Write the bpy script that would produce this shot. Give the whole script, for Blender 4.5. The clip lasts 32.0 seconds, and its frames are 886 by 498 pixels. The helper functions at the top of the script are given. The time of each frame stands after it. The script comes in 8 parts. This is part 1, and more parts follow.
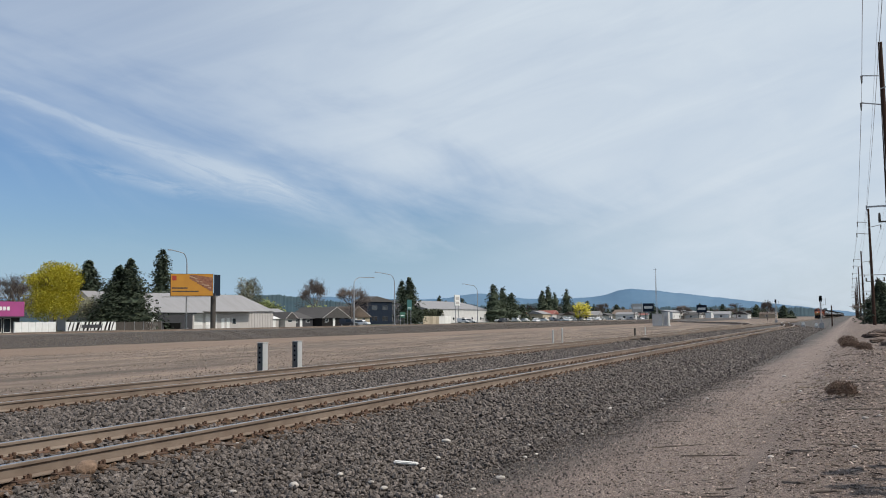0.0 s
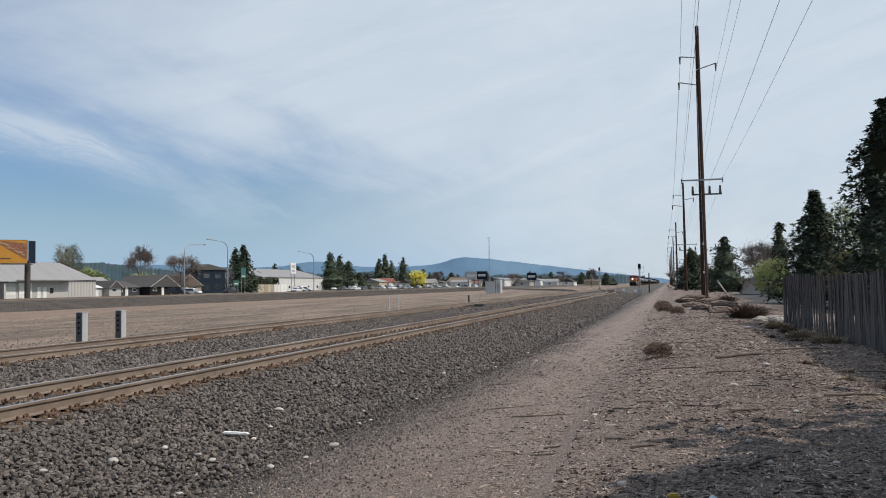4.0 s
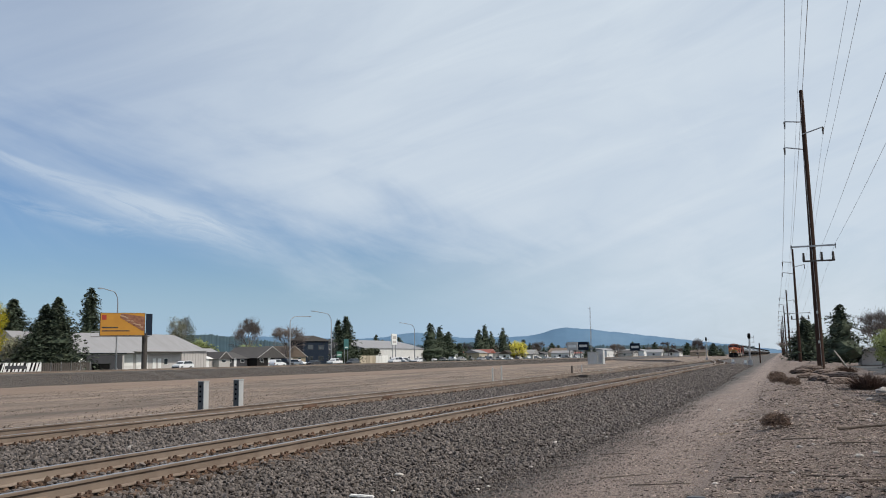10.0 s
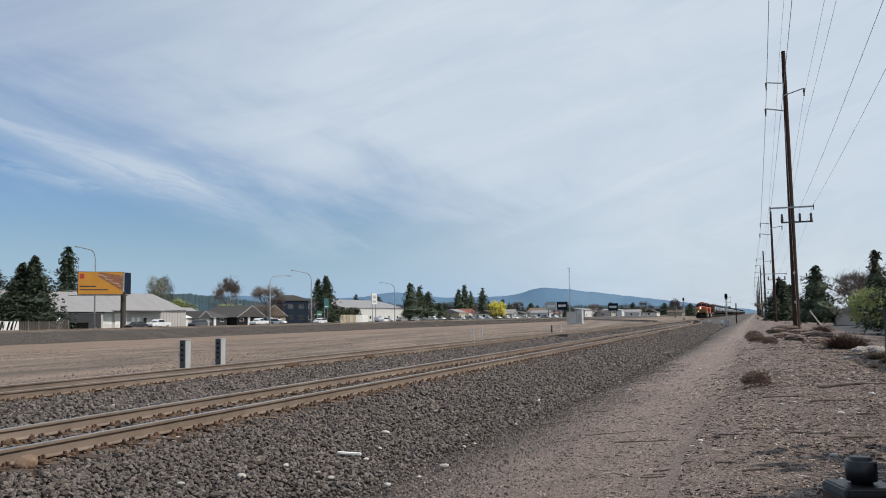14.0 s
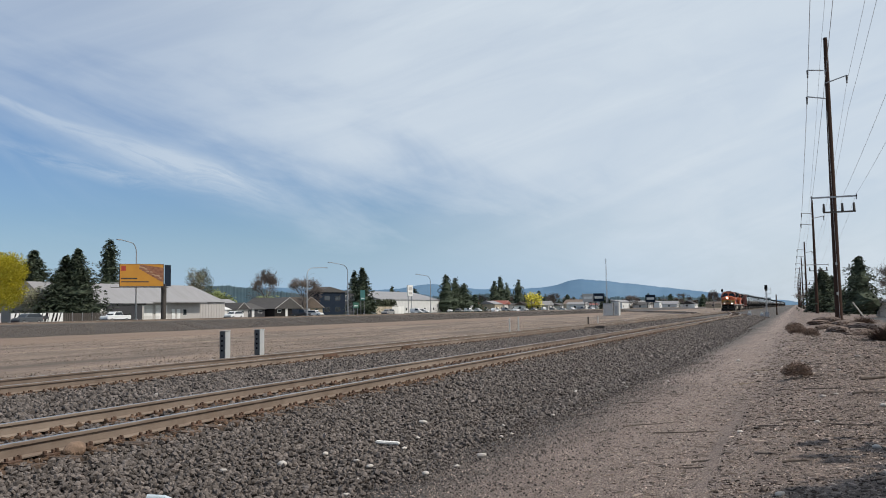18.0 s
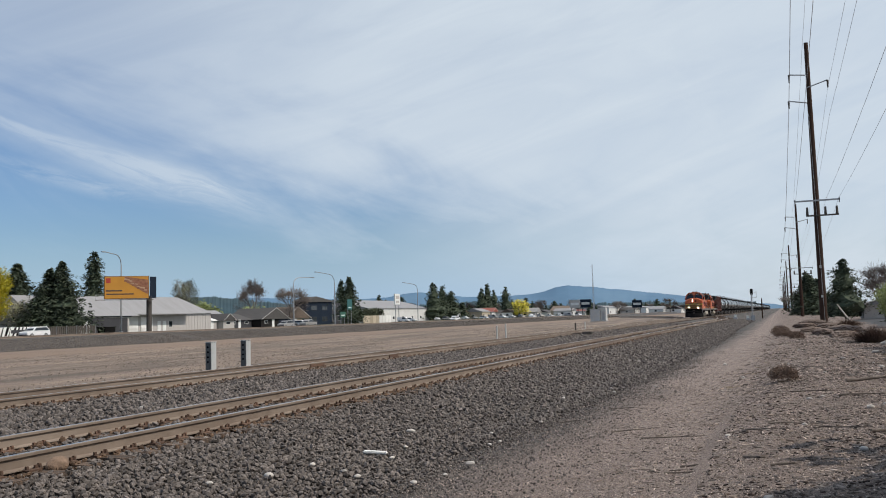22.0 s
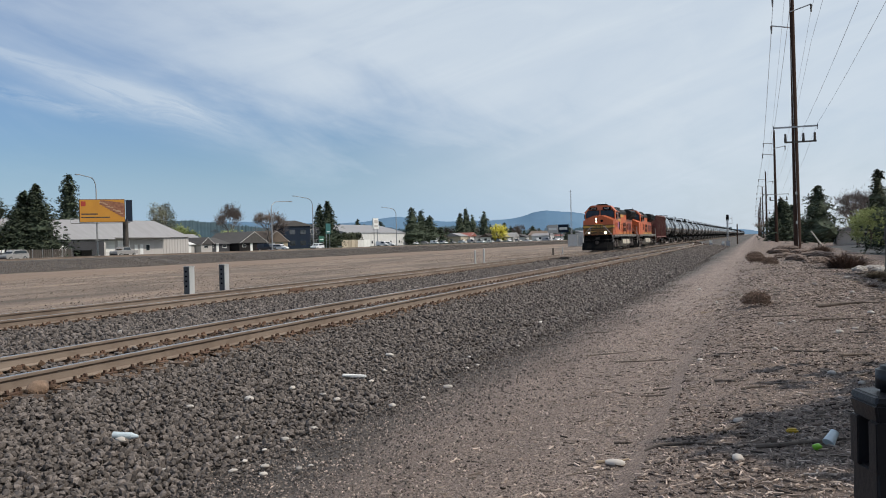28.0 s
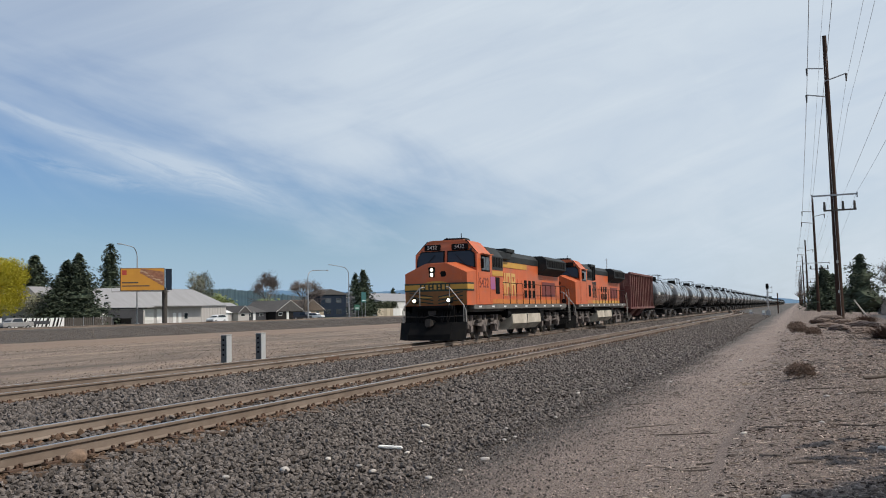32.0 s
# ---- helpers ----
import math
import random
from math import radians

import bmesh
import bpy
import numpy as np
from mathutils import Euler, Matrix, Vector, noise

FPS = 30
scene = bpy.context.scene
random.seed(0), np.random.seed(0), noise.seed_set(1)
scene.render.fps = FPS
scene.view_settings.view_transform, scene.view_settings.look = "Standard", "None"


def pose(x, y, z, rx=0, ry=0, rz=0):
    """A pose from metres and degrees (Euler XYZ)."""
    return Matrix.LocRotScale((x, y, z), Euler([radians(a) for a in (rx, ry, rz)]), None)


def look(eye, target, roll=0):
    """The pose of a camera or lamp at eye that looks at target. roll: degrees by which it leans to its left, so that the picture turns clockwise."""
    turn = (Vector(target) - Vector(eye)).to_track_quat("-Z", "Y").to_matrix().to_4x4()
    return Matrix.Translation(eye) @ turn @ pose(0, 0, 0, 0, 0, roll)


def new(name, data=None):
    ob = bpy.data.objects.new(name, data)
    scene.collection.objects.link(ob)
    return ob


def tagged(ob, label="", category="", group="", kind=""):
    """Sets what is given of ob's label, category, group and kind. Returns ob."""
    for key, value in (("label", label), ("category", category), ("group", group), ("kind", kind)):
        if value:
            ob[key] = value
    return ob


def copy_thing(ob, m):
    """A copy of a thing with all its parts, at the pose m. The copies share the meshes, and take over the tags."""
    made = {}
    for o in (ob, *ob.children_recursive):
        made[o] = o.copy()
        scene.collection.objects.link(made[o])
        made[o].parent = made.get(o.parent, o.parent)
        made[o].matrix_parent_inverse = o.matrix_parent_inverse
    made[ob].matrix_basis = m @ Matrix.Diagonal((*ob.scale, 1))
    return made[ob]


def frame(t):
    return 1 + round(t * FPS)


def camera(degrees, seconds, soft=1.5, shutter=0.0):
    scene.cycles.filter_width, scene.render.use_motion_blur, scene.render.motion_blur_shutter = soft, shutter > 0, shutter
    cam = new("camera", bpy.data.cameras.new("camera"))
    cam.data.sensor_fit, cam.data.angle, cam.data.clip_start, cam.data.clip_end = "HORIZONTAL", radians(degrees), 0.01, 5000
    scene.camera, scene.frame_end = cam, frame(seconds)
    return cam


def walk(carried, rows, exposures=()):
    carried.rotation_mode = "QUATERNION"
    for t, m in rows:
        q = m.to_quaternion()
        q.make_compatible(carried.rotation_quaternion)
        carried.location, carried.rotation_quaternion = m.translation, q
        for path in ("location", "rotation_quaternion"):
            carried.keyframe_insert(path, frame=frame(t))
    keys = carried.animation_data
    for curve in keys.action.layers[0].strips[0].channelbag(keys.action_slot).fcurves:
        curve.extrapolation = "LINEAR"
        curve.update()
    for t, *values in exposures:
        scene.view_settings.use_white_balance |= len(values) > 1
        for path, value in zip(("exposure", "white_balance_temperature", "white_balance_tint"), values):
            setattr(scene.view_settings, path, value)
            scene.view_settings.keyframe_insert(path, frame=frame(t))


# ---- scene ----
cam = camera(54.4, 32.0, 1.0)
PATH = [
    (0, (-1.084, 0.106, 1.461), (-1.939, 1.907, 1.624), -0.6),
    (0.5, (-1.074, 0.117, 1.452), (-1.931, 1.916, 1.622), -1.1),
    (1, (-1.097, 0.138, 1.44), (-1.96, 1.933, 1.611), -1.3),
    (1.5, (-1.1, 0.172, 1.438), (-1.962, 1.969, 1.609), -1.5),
    (2, (-1.07, 0.143, 1.466), (-1.874, 1.967, 1.627), -2.5),
    (2.3, (-1.085, 0.153, 1.443), (-1.84, 1.998, 1.599), -2.9),
    (2.5, (-1.109, 0.177, 1.428), (-1.7, 2.085, 1.537), -2.3),
    (3, (-1.13, 0.264, 1.402), (-1.645, 2.195, 1.494), -1.6),
    (3.5, (-1.127, 0.284, 1.417), (-1.632, 2.217, 1.508), -1.0),
    (5.5, (-1.128, 0.295, 1.432), (-1.633, 2.23, 1.485), -0.8),
    (6, (-1.125, 0.293, 1.424), (-1.644, 2.224, 1.481), -0.6),
    (6.5, (-1.185, 0.304, 1.417), (-1.748, 2.222, 1.478), -0.6),
    (7, (-1.209, 0.261, 1.419), (-1.777, 2.174, 1.544), -0.5),
    (7.5, (-1.24, 0.299, 1.368), (-1.8, 2.212, 1.536), 1.1),
    (8, (-1.225, 0.289, 1.38), (-1.785, 2.194, 1.62), 1.5),
    (8.5, (-1.236, 0.285, 1.358), (-1.767, 2.195, 1.619), 1.3),
    (9, (-1.254, 0.257, 1.441), (-1.74, 2.179, 1.703), 1.1),
    (9.5, (-1.176, -0.02, 1.474), (-1.714, 1.887, 1.744), 0.2),
    (10, (-1.211, -0.269, 1.386), (-1.926, 1.582, 1.637), -0.9),
    (10.5, (-1.321, -0.242, 1.394), (-2.107, 1.585, 1.608), -1.5),
    (11, (-1.32, -0.259, 1.377), (-2.088, 1.577, 1.581), -1.3),
    (11.5, (-1.301, -0.266, 1.367), (-2.043, 1.581, 1.557), -1.3),
    (12, (-1.331, -0.242, 1.368), (-2.062, 1.612, 1.539), -1.4),
    (12.5, (-1.339, -0.246, 1.37), (-2.048, 1.617, 1.534), -1.4),
    (13, (-1.337, -0.228, 1.359), (-2.025, 1.643, 1.521), -1.5),
    (13.5, (-1.341, -0.233, 1.365), (-2.019, 1.642, 1.525), -1.0),
    (14, (-1.352, -0.216, 1.372), (-2.028, 1.66, 1.53), -0.8),
    (14.5, (-1.349, -0.22, 1.372), (-2.026, 1.656, 1.531), -1.1),
    (16.5, (-1.349, -0.239, 1.366), (-2.021, 1.638, 1.527), -1.1),
    (17, (-1.329, -0.309, 1.347), (-1.955, 1.584, 1.505), -1.2),
    (17.5, (-1.364, -0.26, 1.351), (-2.064, 1.608, 1.483), -0.9),
    (18, (-1.352, -0.27, 1.356), (-2.106, 1.578, 1.496), -0.8),
    (18.5, (-1.36, -0.302, 1.342), (-2.215, 1.499, 1.498), 0.1),
    (19, (-1.364, -0.231, 1.342), (-2.247, 1.556, 1.496), 0.0),
    (19.5, (-1.359, -0.23, 1.353), (-2.196, 1.58, 1.517), -0.8),
    (20, (-1.353, -0.234, 1.353), (-2.146, 1.594, 1.527), -1.2),
    (20.5, (-1.356, -0.23, 1.347), (-2.111, 1.613, 1.522), -1.3),
    (21, (-1.344, -0.252, 1.35), (-2.079, 1.6, 1.524), -1.8),
    (21.5, (-1.351, -0.237, 1.344), (-2.075, 1.619, 1.515), -1.7),
    (22, (-1.354, -0.226, 1.351), (-2.078, 1.632, 1.509), -1.6),
    (22.5, (-1.365, -0.211, 1.35), (-2.086, 1.648, 1.501), -1.6),
    (23, (-1.356, -0.242, 1.344), (-2.073, 1.62, 1.488), -1.3),
    (23.5, (-1.352, -0.24, 1.342), (-2.069, 1.623, 1.468), -1.3),
    (24, (-1.342, -0.215, 1.322), (-2.047, 1.657, 1.354), -0.8),
    (24.5, (-1.347, -0.213, 1.328), (-2.026, 1.668, 1.316), -0.0),
    (25, (-1.352, -0.221, 1.328), (-2.029, 1.661, 1.308), 0.3),
    (25.5, (-1.35, -0.228, 1.328), (-2.026, 1.654, 1.306), 0.4),
    (27.5, (-1.349, -0.222, 1.358), (-2.029, 1.659, 1.332), -1.6),
    (28, (-1.362, -0.21, 1.373), (-2.046, 1.669, 1.355), -1.4),
    (28.5, (-1.377, -0.213, 1.379), (-2.076, 1.661, 1.424), -0.9),
    (29, (-1.384, -0.209, 1.383), (-2.104, 1.655, 1.462), -0.9),
    (29.5, (-1.382, -0.216, 1.385), (-2.114, 1.643, 1.486), -1.0),
    (30, (-1.388, -0.226, 1.387), (-2.122, 1.63, 1.512), -1.2),
    (30.5, (-1.383, -0.222, 1.38), (-2.122, 1.632, 1.519), -1.3),
    (31, (-1.376, -0.232, 1.388), (-2.118, 1.62, 1.53), -1.3),
    (31.5, (-1.377, -0.226, 1.387), (-2.124, 1.624, 1.528), -1.3),
    (32, (-1.376, -0.234, 1.386), (-2.131, 1.613, 1.529), -1.3),
]
walk(cam, [(t, look(eye, target, roll)) for t, eye, target, roll in PATH])

# ---- light ----
SUN_EL, SUN_DIR = 50.0, Vector((0.93, 0.10, 0.0)).normalized()
sun_vec = Vector((SUN_DIR.x * math.cos(radians(SUN_EL)), SUN_DIR.y * math.cos(radians(SUN_EL)), math.sin(radians(SUN_EL))))
sun = new("sun", bpy.data.lights.new("sun", "SUN"))
sun.data.energy, sun.data.angle, sun.data.color = 3.3, radians(0.6), (1.0, 0.92, 0.82)
sun.matrix_world = look(sun_vec * 100, (0, 0, 0))


def make_world():
    w = bpy.data.worlds.new("world")
    scene.world = w
    w.use_nodes = True
    nt = w.node_tree
    nt.nodes.clear()
    N, K = nt.nodes.new, nt.links.new

    def math_(op, a, b=None, c=None):
        n = N("ShaderNodeMath")
        n.operation = op
        for i, v in enumerate((a, b, c)):
            if v is None:
                continue
            if isinstance(v, (int, float)):
                n.inputs[i].default_value = v
            else:
                K(v, n.inputs[i])
        return n.outputs[0]

    def ramp(v, a, b, smooth=True):
        n = N("ShaderNodeMapRange")
        n.interpolation_type = "SMOOTHSTEP" if smooth else "LINEAR"
        K(v, n.inputs[0])
        n.inputs[1].default_value, n.inputs[2].default_value = a, b
        return n.outputs[0]

    def noise_(vec, scale, detail, rough, sx=1.0, sy=1.0, rot=0.0, dist=0.0):
        m = N("ShaderNodeMapping")
        m.inputs["Rotation"].default_value = (0, 0, radians(rot))
        m.inputs["Scale"].default_value = (sx, sy, 1)
        K(vec, m.inputs[0])
        n = N("ShaderNodeTexNoise")
        n.inputs["Scale"].default_value, n.inputs["Detail"].default_value = scale, detail
        n.inputs["Roughness"].default_value, n.inputs["Distortion"].default_value = rough, dist
        K(m.outputs[0], n.inputs["Vector"])
        return n.outputs["Fac"]

    tc = N("ShaderNodeTexCoord")
    sep = N("ShaderNodeSeparateXYZ")
    K(tc.outputs["Generated"], sep.inputs[0])
    x, y, z = sep.outputs
    up = math_("MAXIMUM", z, 0.0)
    den = math_("ADD", up, 0.10)
    plane = N("ShaderNodeCombineXYZ")
    K(math_("DIVIDE", x, den), plane.inputs[0])
    K(math_("DIVIDE", y, den), plane.inputs[1])
    pv = plane.outputs[0]
    # bearing left of the tracks, in degrees, and height in degrees
    az = math_("MULTIPLY", math_("ARCTAN2", math_("MULTIPLY", x, -1.0), y), 57.2958)
    el = math_("MULTIPLY", math_("ARCSINE", z), 57.2958)
    sky = N("ShaderNodeTexSky")
    sky.sky_type, sky.sun_disc = "NISHITA", False
    sky.sun_elevation, sky.sun_rotation = radians(SUN_EL), math.atan2(SUN_DIR.x, SUN_DIR.y)
    sky.air_density, sky.dust_density, sky.ozone_density = 1.0, 1.2, 1.5
    def drift(v, su, sv, scale, detail, rough, dist=0.0, seed=0.0):
        """Noise in bearing and height, drawn out along the streaks."""
        c = N("ShaderNodeCombineXYZ")
        K(math_("MULTIPLY", az, su), c.inputs[0])
        K(math_("MULTIPLY", v, sv), c.inputs[1])
        c.inputs[2].default_value = seed
        n = N("ShaderNodeTexNoise")
        n.inputs["Scale"].default_value, n.inputs["Detail"].default_value = scale, detail
        n.inputs["Roughness"].default_value, n.inputs["Distortion"].default_value = rough, dist
        K(c.outputs[0], n.inputs["Vector"])
        return n.outputs["Fac"]

    big = noise_(pv, 0.55, 6, 0.58, 1.0, 0.6, 28, 0.6)
    fine = noise_(pv, 1.5, 7, 0.62, 1.0, 0.35, 40, 0.8)
    tilt = math_("SUBTRACT", el, math_("MULTIPLY", az, 0.24))
    rising = math_("ADD", el, math_("MULTIPLY", az, 0.30))
    soft = drift(tilt, 0.07, 0.20, 1.0, 6, 0.56, 0.7, 2.0)
    waves = drift(rising, 0.05, 0.26, 1.0, 6, 0.58, 1.0, 7.0)
    # the veil lies above a line that falls from left to right; below it the sky is blue
    edge = math_("ADD", 0.1, math_("MULTIPLY", math_("MAXIMUM", az, 0.0), 0.205))
    lump = math_("ADD", math_("ADD", math_("MULTIPLY", big, 0.40), math_("MULTIPLY", fine, 0.20)), math_("MULTIPLY", soft, 0.62))
    rise = math_("ADD", math_("SUBTRACT", el, edge), math_("MULTIPLY", math_("SUBTRACT", lump, 0.605), 24.0))
    cover = math_("MULTIPLY", ramp(rise, -2.8, 8.5), 0.88)
    # bright mares' tails, low in the blue
    ridge_el = math_("ADD", 7.7, math_("MULTIPLY", math_("SUBTRACT", az, 32.8), 0.305))
    bow = math_("MULTIPLY", math_("SUBTRACT", drift(el, 0.09, 0.05, 1.0, 3, 0.5, 0.0, 4.0), 0.5), 2.0)
    v = math_("SUBTRACT", math_("SUBTRACT", el, ridge_el), bow)
    wide = math_("ADD", 0.28, math_("MULTIPLY", ramp(az, 49.0, 38.0), 0.65))
    above = ramp(math_("DIVIDE", v, wide), 1.0, 0.0)
    below = ramp(math_("DIVIDE", v, wide), -2.6, -0.1)
    fibres = ramp(drift(v, 0.22, 1.5, 1.0, 7, 0.66, 1.2, 11.0), 0.34, 0.62)
    tail = math_("MULTIPLY", math_("MULTIPLY", above, below), math_("MULTIPLY", ramp(az, 30.5, 37.0), ramp(az, 60, 50)))
    tail = math_("MULTIPLY", tail, math_("ADD", 0.42, math_("MULTIPLY", fibres, 0.58)))
    v2 = math_("SUBTRACT", math_("SUBTRACT", el, math_("ADD", 8.3, math_("MULTIPLY", math_("SUBTRACT", az, 41.6), 0.225))), math_("MULTIPLY", bow, 0.7))
    tail2 = math_("MULTIPLY", ramp(math_("ABSOLUTE", v2), 0.85, 0.0), math_("MULTIPLY", ramp(az, 38.5, 43), ramp(az, 54, 47)))
    tail2 = math_("MULTIPLY", tail2, ramp(drift(v2, 0.2, 1.1, 1.0, 7, 0.66, 1.0, 17.0), 0.36, 0.64))
    cover = math_("MINIMUM", math_("ADD", cover, math_("ADD", math_("MULTIPLY", tail, 0.62), math_("MULTIPLY", tail2, 0.45))), 1.0)
    low = ramp(el, 0.0, 6.5)
    haze = math_("MULTIPLY", math_("MULTIPLY", math_("SUBTRACT", 1.0, low), 0.78), ramp(az, -4.0, 24.0))
    cover = math_("MAXIMUM", cover, math_("MULTIPLY", ramp(az, 32.0, 6.0), math_("ADD", 0.62, math_("MULTIPLY", fine, 0.45))))
    cover = math_("MULTIPLY", cover, math_("SUBTRACT", 1.0, math_("MULTIPLY", ramp(az, 24.0, 48.0), 0.45)))
    cover = math_("MULTIPLY", cover, math_("ADD", 0.72, math_("MULTIPLY", waves, 0.56)))
    b1, b2, mix, out = N("ShaderNodeBackground"), N("ShaderNodeBackground"), N("ShaderNodeMixShader"), N("ShaderNodeOutputWorld")
    tint = N("ShaderNodeMix")
    tint.data_type, tint.blend_type = "RGBA", "MULTIPLY"
    tint.inputs[0].default_value = 1.0
    K(sky.outputs[0], tint.inputs[6])
    tint.inputs[7].default_value = (0.78, 0.95, 1.16, 1)
    K(tint.outputs[2], b1.inputs[0])
    b1.inputs[1].default_value = SKY
    b2.inputs[0].default_value, b2.inputs[1].default_value = (0.80, 0.90, 1.0, 1), CLOUD
    K(cover, mix.inputs[0])
    K(b1.outputs[0], mix.inputs[1])
    K(b2.outputs[0], mix.inputs[2])
    b3, low_mix = N("ShaderNodeBackground"), N("ShaderNodeMixShader")
    b3.inputs[0].default_value, b3.inputs[1].default_value = (0.50, 0.725, 1.0, 1), HAZE
    K(haze, low_mix.inputs[0])
    K(mix.outputs[0], low_mix.inputs[1])
    K(b3.outputs[0], low_mix.inputs[2])
    K(low_mix.outputs[0], out.inputs[0])


SKY, CLOUD, HAZE = 0.094, 0.80, 0.80
make_world()

# ---- materials ----
def rgb(c):
    return (*c, 1.0)


def material(name, colour, rough=0.7, metal=0.0, second=None, scale=4.0, amount=0.6, bump=0.0, bump_scale=60.0, stretch=(1, 1, 1), stain=None, stain_scale=0.6, random_=0.0, island=0.0, coat=0.0, emit=None, emit_strength=0.0, world_space=False, spec=0.5):
    m = bpy.data.materials.new(name)
    m.use_nodes = True
    nt = m.node_tree
    N, K = nt.nodes.new, nt.links.new
    b = nt.nodes["Principled BSDF"]
    b.inputs["Roughness"].default_value, b.inputs["Metallic"].default_value = rough, metal
    b.inputs["Coat Weight"].default_value = coat
    b.inputs["Specular IOR Level"].default_value = spec
    tc = N("ShaderNodeTexCoord")
    mp = N("ShaderNodeMapping")
    mp.inputs["Scale"].default_value = stretch
    if world_space:
        geo = N("ShaderNodeNewGeometry")
        K(geo.outputs["Position"], mp.inputs[0])
    else:
        K(tc.outputs["Object"], mp.inputs[0])
    second = second or tuple(min(1, c * 0.72) for c in colour)

    def mixed(fac, a, c):
        n = N("ShaderNodeMix")
        n.data_type = "RGBA"
        if isinstance(fac, float):
            n.inputs[0].default_value = fac
        else:
            K(fac, n.inputs[0])
        for i, v in ((6, a), (7, c)):
            if isinstance(v, tuple):
                n.inputs[i].default_value = rgb(v)
            else:
                K(v, n.inputs[i])
        return n.outputs[2]

    def noise_(s, detail=6.0, rough_=0.6):
        n = N("ShaderNodeTexNoise")
        n.inputs["Scale"].default_value, n.inputs["Detail"].default_value, n.inputs["Roughness"].default_value = s, detail, rough_
        K(mp.outputs[0], n.inputs["Vector"])
        return n.outputs["Fac"]

    def span(v, a, c, d=1.0):
        n = N("ShaderNodeMapRange")
        K(v, n.inputs[0])
        n.inputs[1].default_value, n.inputs[2].default_value, n.inputs[4].default_value = a, c, d
        return n.outputs[0]

    col = mixed(span(noise_(scale), 0.32, 0.68, amount / 0.6 if amount < 0.6 else 1.0), colour, second)
    if stain:
        col = mixed(span(noise_(stain_scale, 5.0, 0.65), 0.46, 0.66), col, stain)
    if random_ or island:
        if random_:
            r = N("ShaderNodeObjectInfo").outputs["Random"]
        else:
            r = N("ShaderNodeNewGeometry").outputs["Random Per Island"]
        k = random_ or island
        hv = N("ShaderNodeHueSaturation")
        hv.inputs["Value"].default_value = 1.0
        mr = N("ShaderNodeMapRange")
        K(r, mr.inputs[0])
        mr.inputs[3].default_value, mr.inputs[4].default_value = 1.0 - k, 1.0 + k
        K(mr.outputs[0], hv.inputs["Value"])
        K(col, hv.inputs["Color"])
        col = hv.outputs[0]
    K(col, b.inputs["Base Color"])
    if bump:
        bp = N("ShaderNodeBump")
        bp.inputs["Strength"].default_value, bp.inputs["Distance"].default_value = bump, 0.02
        K(noise_(bump_scale, 4.0), bp.inputs["Height"])
        K(bp.outputs[0], b.inputs["Normal"])
    if emit:
        b.inputs["Emission Color"].default_value, b.inputs["Emission Strength"].default_value = rgb(emit), emit_strength
    return m


